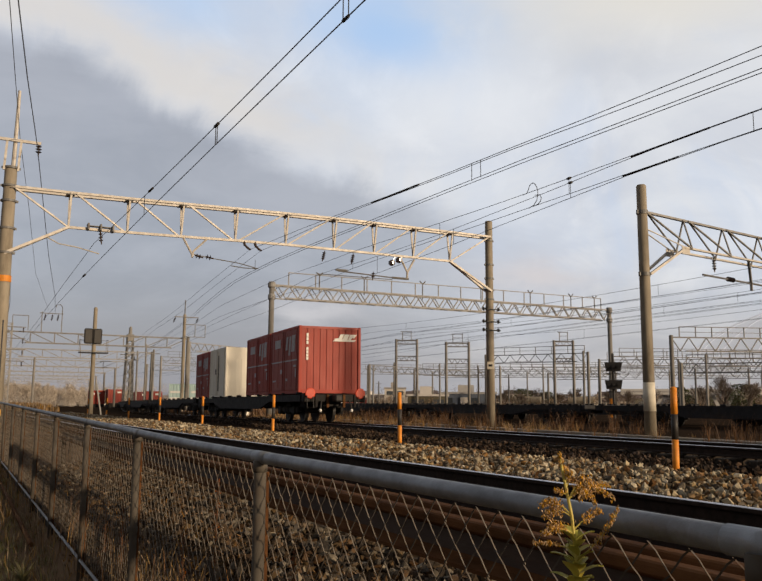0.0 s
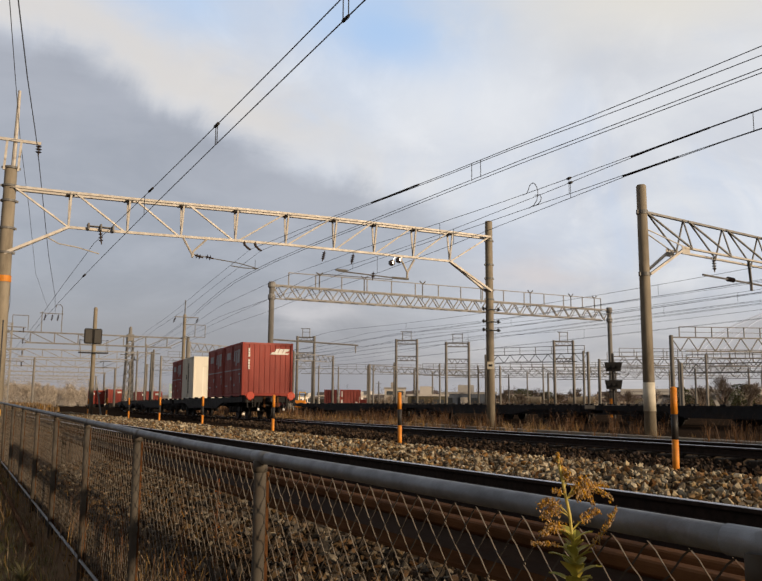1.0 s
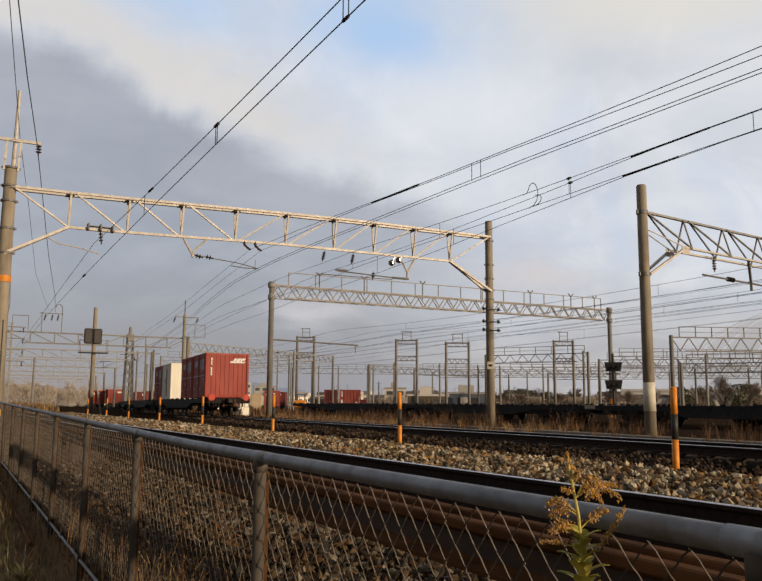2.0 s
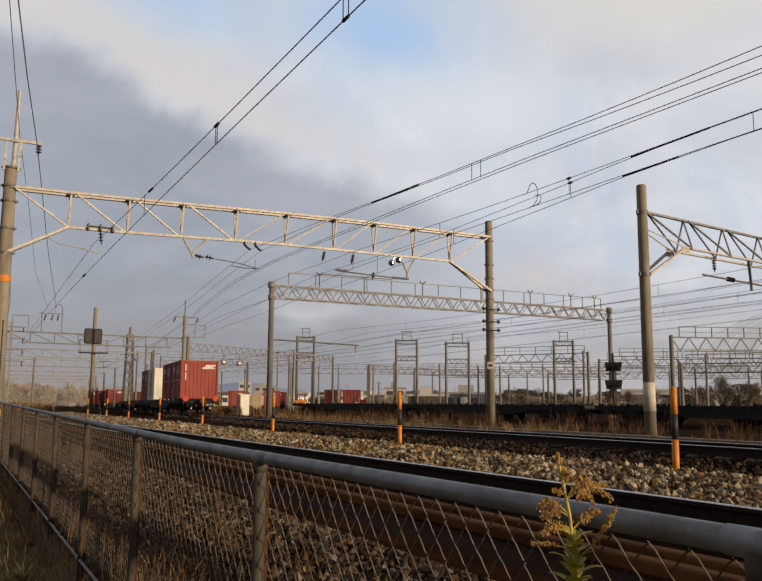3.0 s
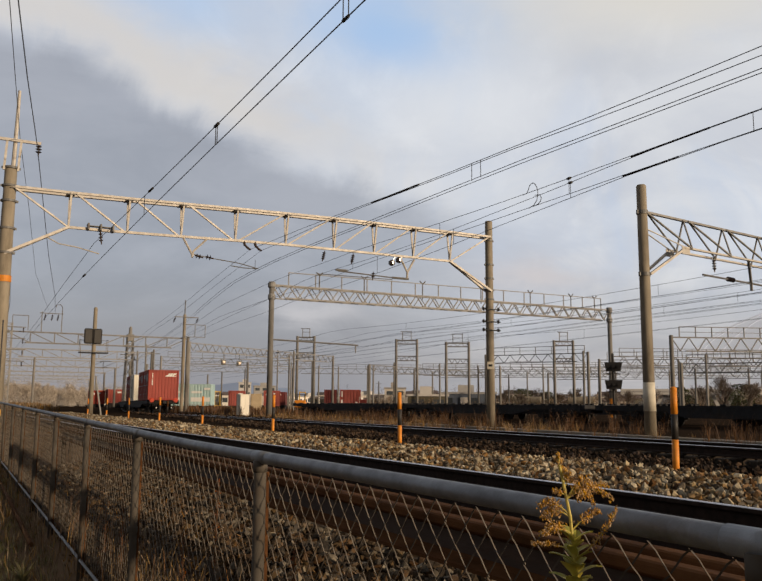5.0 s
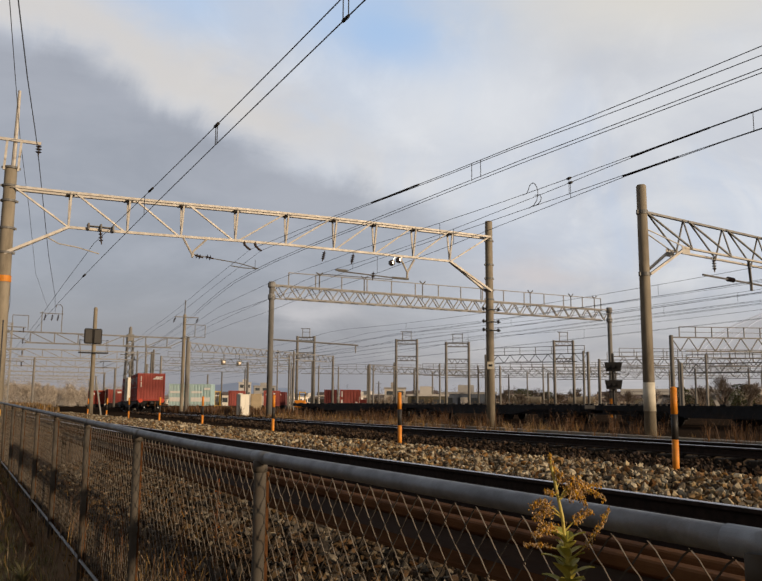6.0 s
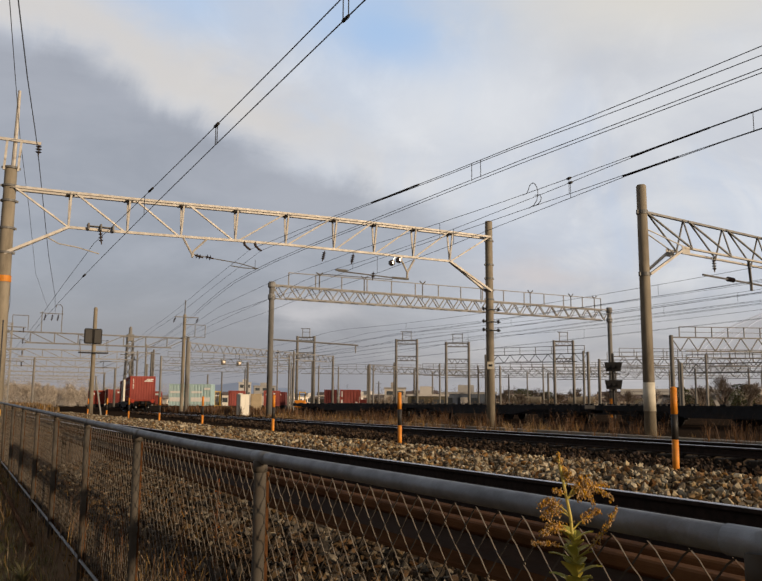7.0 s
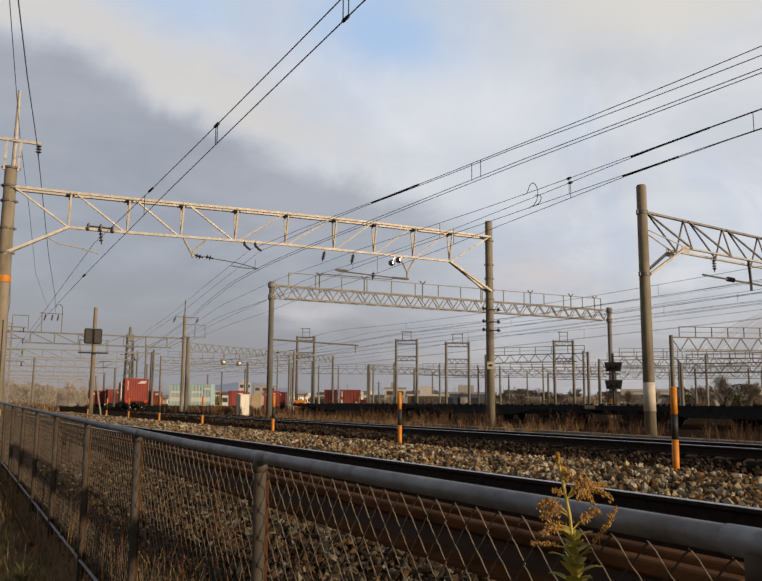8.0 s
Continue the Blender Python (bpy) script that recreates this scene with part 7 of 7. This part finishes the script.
def reed_clump(x, y, count, h, seed, material, label):
    """Long bent leaf ribbons from one root."""
    rng = random.Random(seed)
    c = thing("reed_clump", label, "weed", pose(x, y, ground_z(x, y) - 0.03), group="leafy clumps at the fence")
    for _ in range(count):
        a = rng.uniform(0, 6.283)
        L = h * rng.uniform(0.6, 1.1)
        out = Vector((math.cos(a), math.sin(a), 0))
        side = Vector((-out.y, out.x, 0))
        bend = rng.uniform(0.15, 0.7)
        bm = bmesh.new()
        rows = []
        for k in range(7):
            u = k / 6
            m = out * (bend * L * u ** 1.8) + Vector((0, 0, L * (u - 0.45 * bend * u ** 2.6)))
            wd = 0.011 * (1 - u) ** 0.6 * (0.5 + min(1, u * 3) * 0.5) + 0.0006
            rows.append((bm.verts.new(m - side * wd), bm.verts.new(m - out * 0.002), bm.verts.new(m + side * wd)))
        for r0, r1 in zip(rows, rows[1:]):
            for j in range(2):
                bm.faces.new((r0[j], r0[j + 1], r1[j + 1], r1[j]))
        part("blade", bm, material, c)


reed_clump(0.93, 5.15, 9, 0.42, 151, M_STALK, "pale dry leaf ribbons bent over at the foot of the fence")
reed_clump(0.9, 5.75, 7, 0.34, 152, M_STALK, "short pale dry leaf ribbons at the foot of the fence")
reed_clump(1.08, 3.35, 6, 0.3, 155, M_STALK, "withered leaf ribbons behind the netting")
reed_clump(0.62, 6.9, 26, 0.26, 153, M_GRASS, "tuft of green grass on the verge")
reed_clump(0.42, 7.6, 22, 0.22, 154, M_GRASS, "low tuft of green grass on the verge")
bm = bmesh.new()
tube(bm, [(1.12, 3.35, ground_z(1.12, 3.35) + 0.02), (1.1, 3.5, -0.2), (1.09, 3.7, -0.05)], 0.014, 7, 0.009)
ob = part("broken_stick", bm, M_SLEEPER)
tagged(ob, "dark broken stick leaning behind the netting", "stick")


# ---- the striped guard and stick by the verge ----
def guy_guard():
    g = thing("guy_wire_guard", "black and yellow striped plastic guard on a stay wire", "guard", pose(0.488, 9.3, ground_z(0.488, 9.3), 0, 0, 0))
    for i in range(10):
        bm = bmesh.new()
        lathe(bm, [(0.035, 0.6 + 0.068 * i), (0.035, 0.668 + 0.068 * i)], 10)
        part("stripe", bm, M_YELLOW if i % 2 else M_BLACK, g)
    bm = bmesh.new()
    tube(bm, [(0, 0, -0.1), (0, 0, 2.2)], 0.008, 5)
    part("stay_wire", bm, M_WIRE, g)


guy_guard()
bm = bmesh.new()
tube(bm, [(x, y, ground_z(x, y) + 0.08) for x, y in ((0.795, 8.3), (0.825, 11), (0.847, 14.1), (0.86, 17))], 0.024, 7)
ob = part("fallen_pole", bm, M_RUST)
tagged(ob, "thin rusty pole lying along the foot of the fence", "pole")


bm = bmesh.new()
for k in range(4):
    ya, yb = 9.1 + 3 * k, 12.08 + 3 * k
    beam(bm, (1.035, ya, fence_top(ya) - 1.15), (1.035, yb, fence_top(yb) - 1.15), 0.03, 0.14)
ob = part("edging_board", bm, M_SLEEPER)
tagged(ob, "weathered brown edging board at the foot of the fence", "board")


# ---- goldenrod in front of the fence ----
def goldenrod():
    rng = random.Random(77)
    base = Vector((0.946, 1.009, -0.76))
    g = thing("goldenrod", "yellow goldenrod in seed swaying before the fence", "plant", Matrix.Translation(base))
    side, deep = Vector((0.884, -0.468, 0)), Vector((0.468, 0.884, 0))

    def stem_at(t):
        lean = -0.0565 * smooth_step(0, 0.85, t) - 0.026 * max(0, (t - 0.86) / 0.14) ** 1.7
        return side * lean + Vector((0, 0, 1.33 * t))

    bm = bmesh.new()
    tube(bm, [stem_at(i / 14) for i in range(15)], 0.0075, 8, 0.0022)
    part("stem", bm, M_STEM, g)
    # long pointed leaves up the stem
    for i in range(54):
        t = 0.74 + 0.165 * i / 54
        p = stem_at(t)
        a = i * 2.4
        L = (0.075 - 0.03 * (i / 54)) * rng.uniform(0.75, 1.15)
        d = Vector((math.cos(a), math.sin(a), rng.uniform(0.8, 1.7))).normalized()
        across = d.cross(Vector((0, 0, 1))).normalized()
        bm = bmesh.new()
        rows = []
        for k in range(6):
            u = k / 5
            c = p + d * L * u + Vector((0, 0, -0.35 * L * u * u))
            wd = 0.015 * math.sin(math.pi * min(1, u * 0.9 + 0.08)) * (L / 0.07)
            up = Vector((0, 0, 0.002))
            rows.append((bm.verts.new(c - across * wd + up), bm.verts.new(c), bm.verts.new(c + across * wd + up)))
        for r0, r1 in zip(rows, rows[1:]):
            for j in range(2):
                bm.faces.new((r0[j], r0[j + 1], r1[j + 1], r1[j]))
        part("leaf", bm, M_LEAF, g)
    # sprays: where each leaves the stem, its tip to the side and up, arch, fullness, thickness
    sprays = [(0.928, -0.112, 1.249, 0.012, 0.8, 1.0), (0.926, -0.106, 1.233, 0.010, 0.55, 1.2), (0.907, -0.111, 1.208, 0.008, 0.75, 1.0), (0.905, -0.099, 1.218, 0.006, 0.5, 1.0), (0.888, -0.124, 1.189, 0.004, 0.4, 0.5), (0.951, -0.090, 1.272, 0.003, 0.22, 0.7),
              (0.948, -0.030, 1.277, 0.016, 0.9, 1.7), (0.948, -0.038, 1.268, 0.006, 0.6, 1.6), (0.95, 0.005, 1.259, 0.016, 0.45, 0.8), (0.95, -0.002, 1.280, 0.008, 0.35, 0.7), (0.948, -0.026, 1.252, 0.020, 0.3, 0.8), (0.912, -0.020, 1.242, 0.004, 0.55, 0.9), (0.88, 0.009, 1.247, -0.012, 0.55, 0.75),
              (0.968, -0.066, 1.302, 0.002, 0.3, 0.5), (0.975, -0.072, 1.308, 0.002, 0.25, 0.5), (0.982, -0.080, 1.322, 0.002, 0.25, 0.45), (0.99, -0.084, 1.331, 0.001, 0.2, 0.4), (0.962, -0.060, 1.29, 0.003, 0.25, 0.6)]
    for t, sx, sz, arch, full, thick in sprays:
        p = stem_at(t)
        q = side * sx + deep * rng.uniform(-0.014, 0.014) + Vector((0, 0, sz))
        mid = p.lerp(q, 0.5) + Vector((0, 0, 2 * arch))
        pts = [p.lerp(mid, u).lerp(mid.lerp(q, u), u) for u in [k / 7 for k in range(8)]]
        bm = bmesh.new()
        tube(bm, pts, 0.0013, 5, 0.0006)
        branch = part("branch", bm, M_STEM, g)
        bm = bmesh.new()
        for k in range(int(330 * full)):
            u = rng.uniform(0.25, 1.0) ** 0.7
            j = min(6, int(u * 7))
            w = 0.0042 * thick * (1.25 - 0.6 * u)
            c = pts[j].lerp(pts[j + 1], u * 7 - j) + Vector((rng.gauss(0, w), rng.gauss(0, w), rng.gauss(0.001, w)))
            # little upright heads, longer than wide
            s = rng.uniform(0.0007, 0.0016)
            d1 = Vector((rng.gauss(0, 0.6), rng.gauss(0, 0.6), 1)).normalized()
            d2 = d1.cross(Vector((rng.gauss(0, 1), rng.gauss(0, 1), rng.gauss(0, 1)))).normalized() * s
            d3 = d1.cross(d2).normalized() * s
            d1 *= s * rng.uniform(1.2, 3.0)
            v = [bm.verts.new(c + e) for e in (d1, d2, -d1, -d2, d3, -d3)]
            for m in ((0, 1, 4), (1, 2, 4), (2, 3, 4), (3, 0, 4), (1, 0, 5), (2, 1, 5), (3, 2, 5), (0, 3, 5)):
                bm.faces.new([v[n] for n in m])
        part("plume", bm, M_FLOWER, branch)
    return g


plant = goldenrod()

SWAY = [(0, 7), (0.3, 8), (0.5, -2), (0.8, -5), (1.0, 3), (1.3, 2), (1.5, 14), (1.7, 31), (2.2, 12), (2.8, 4), (3.0, 3), (3.3, 2), (3.5, 0), (3.8, -3), (4.0, -2), (4.3, -16), (4.5, -14), (4.7, 2), (5.2, 4), (5.8, 8), (6.0, -13), (6.2, -10), (6.4, 9), (6.6, 13), (6.8, 11), (7.0, 4), (7.2, 9), (7.5, 9), (7.6, 4), (7.8, -3), (8, 3)]


def train_place(t):
    ts, ss = zip(*TRAIN)
    for i in range(len(ts) - 1):
        if ts[i] <= t <= ts[i + 1]:
            def slope(k):
                a, b = max(0, k - 1), min(len(ts) - 1, k + 1)
                return (ss[b] - ss[a]) / (ts[b] - ts[a])
            h = ts[i + 1] - ts[i]
            u = (t - ts[i]) / h
            return (2 * u ** 3 - 3 * u ** 2 + 1) * ss[i] + (u ** 3 - 2 * u ** 2 + u) * h * slope(i) + (-2 * u ** 3 + 3 * u ** 2) * ss[i + 1] + (u ** 3 - u ** 2) * h * slope(i + 1)
    return ss[-1]


def motions():
    times = [round(0.2 * i, 2) for i in range(41)]
    for ob, off, dy, z in train:
        walk(ob, [(t, on_main(train_place(t) + off) @ pose(0, dy, z)) for t in times])
    spin = [i / 15 for i in range(121)]
    for ob in [child for wagon, off, dy, z in train for child in wagon.children]:
        if ob.name.startswith("wheelset"):
            at = ob.location.copy()
            walk(ob, [(t, Matrix.Translation(at) @ pose(0, 0, 0, -math.degrees((train_place(t) - 29) / 0.415))) for t in spin])
    root = plant.matrix_basis.copy()
    walk(plant, [(t, root @ pose(0, 0, 0, 0, 0.044 * a, 0)) for t, a in SWAY])


motions()
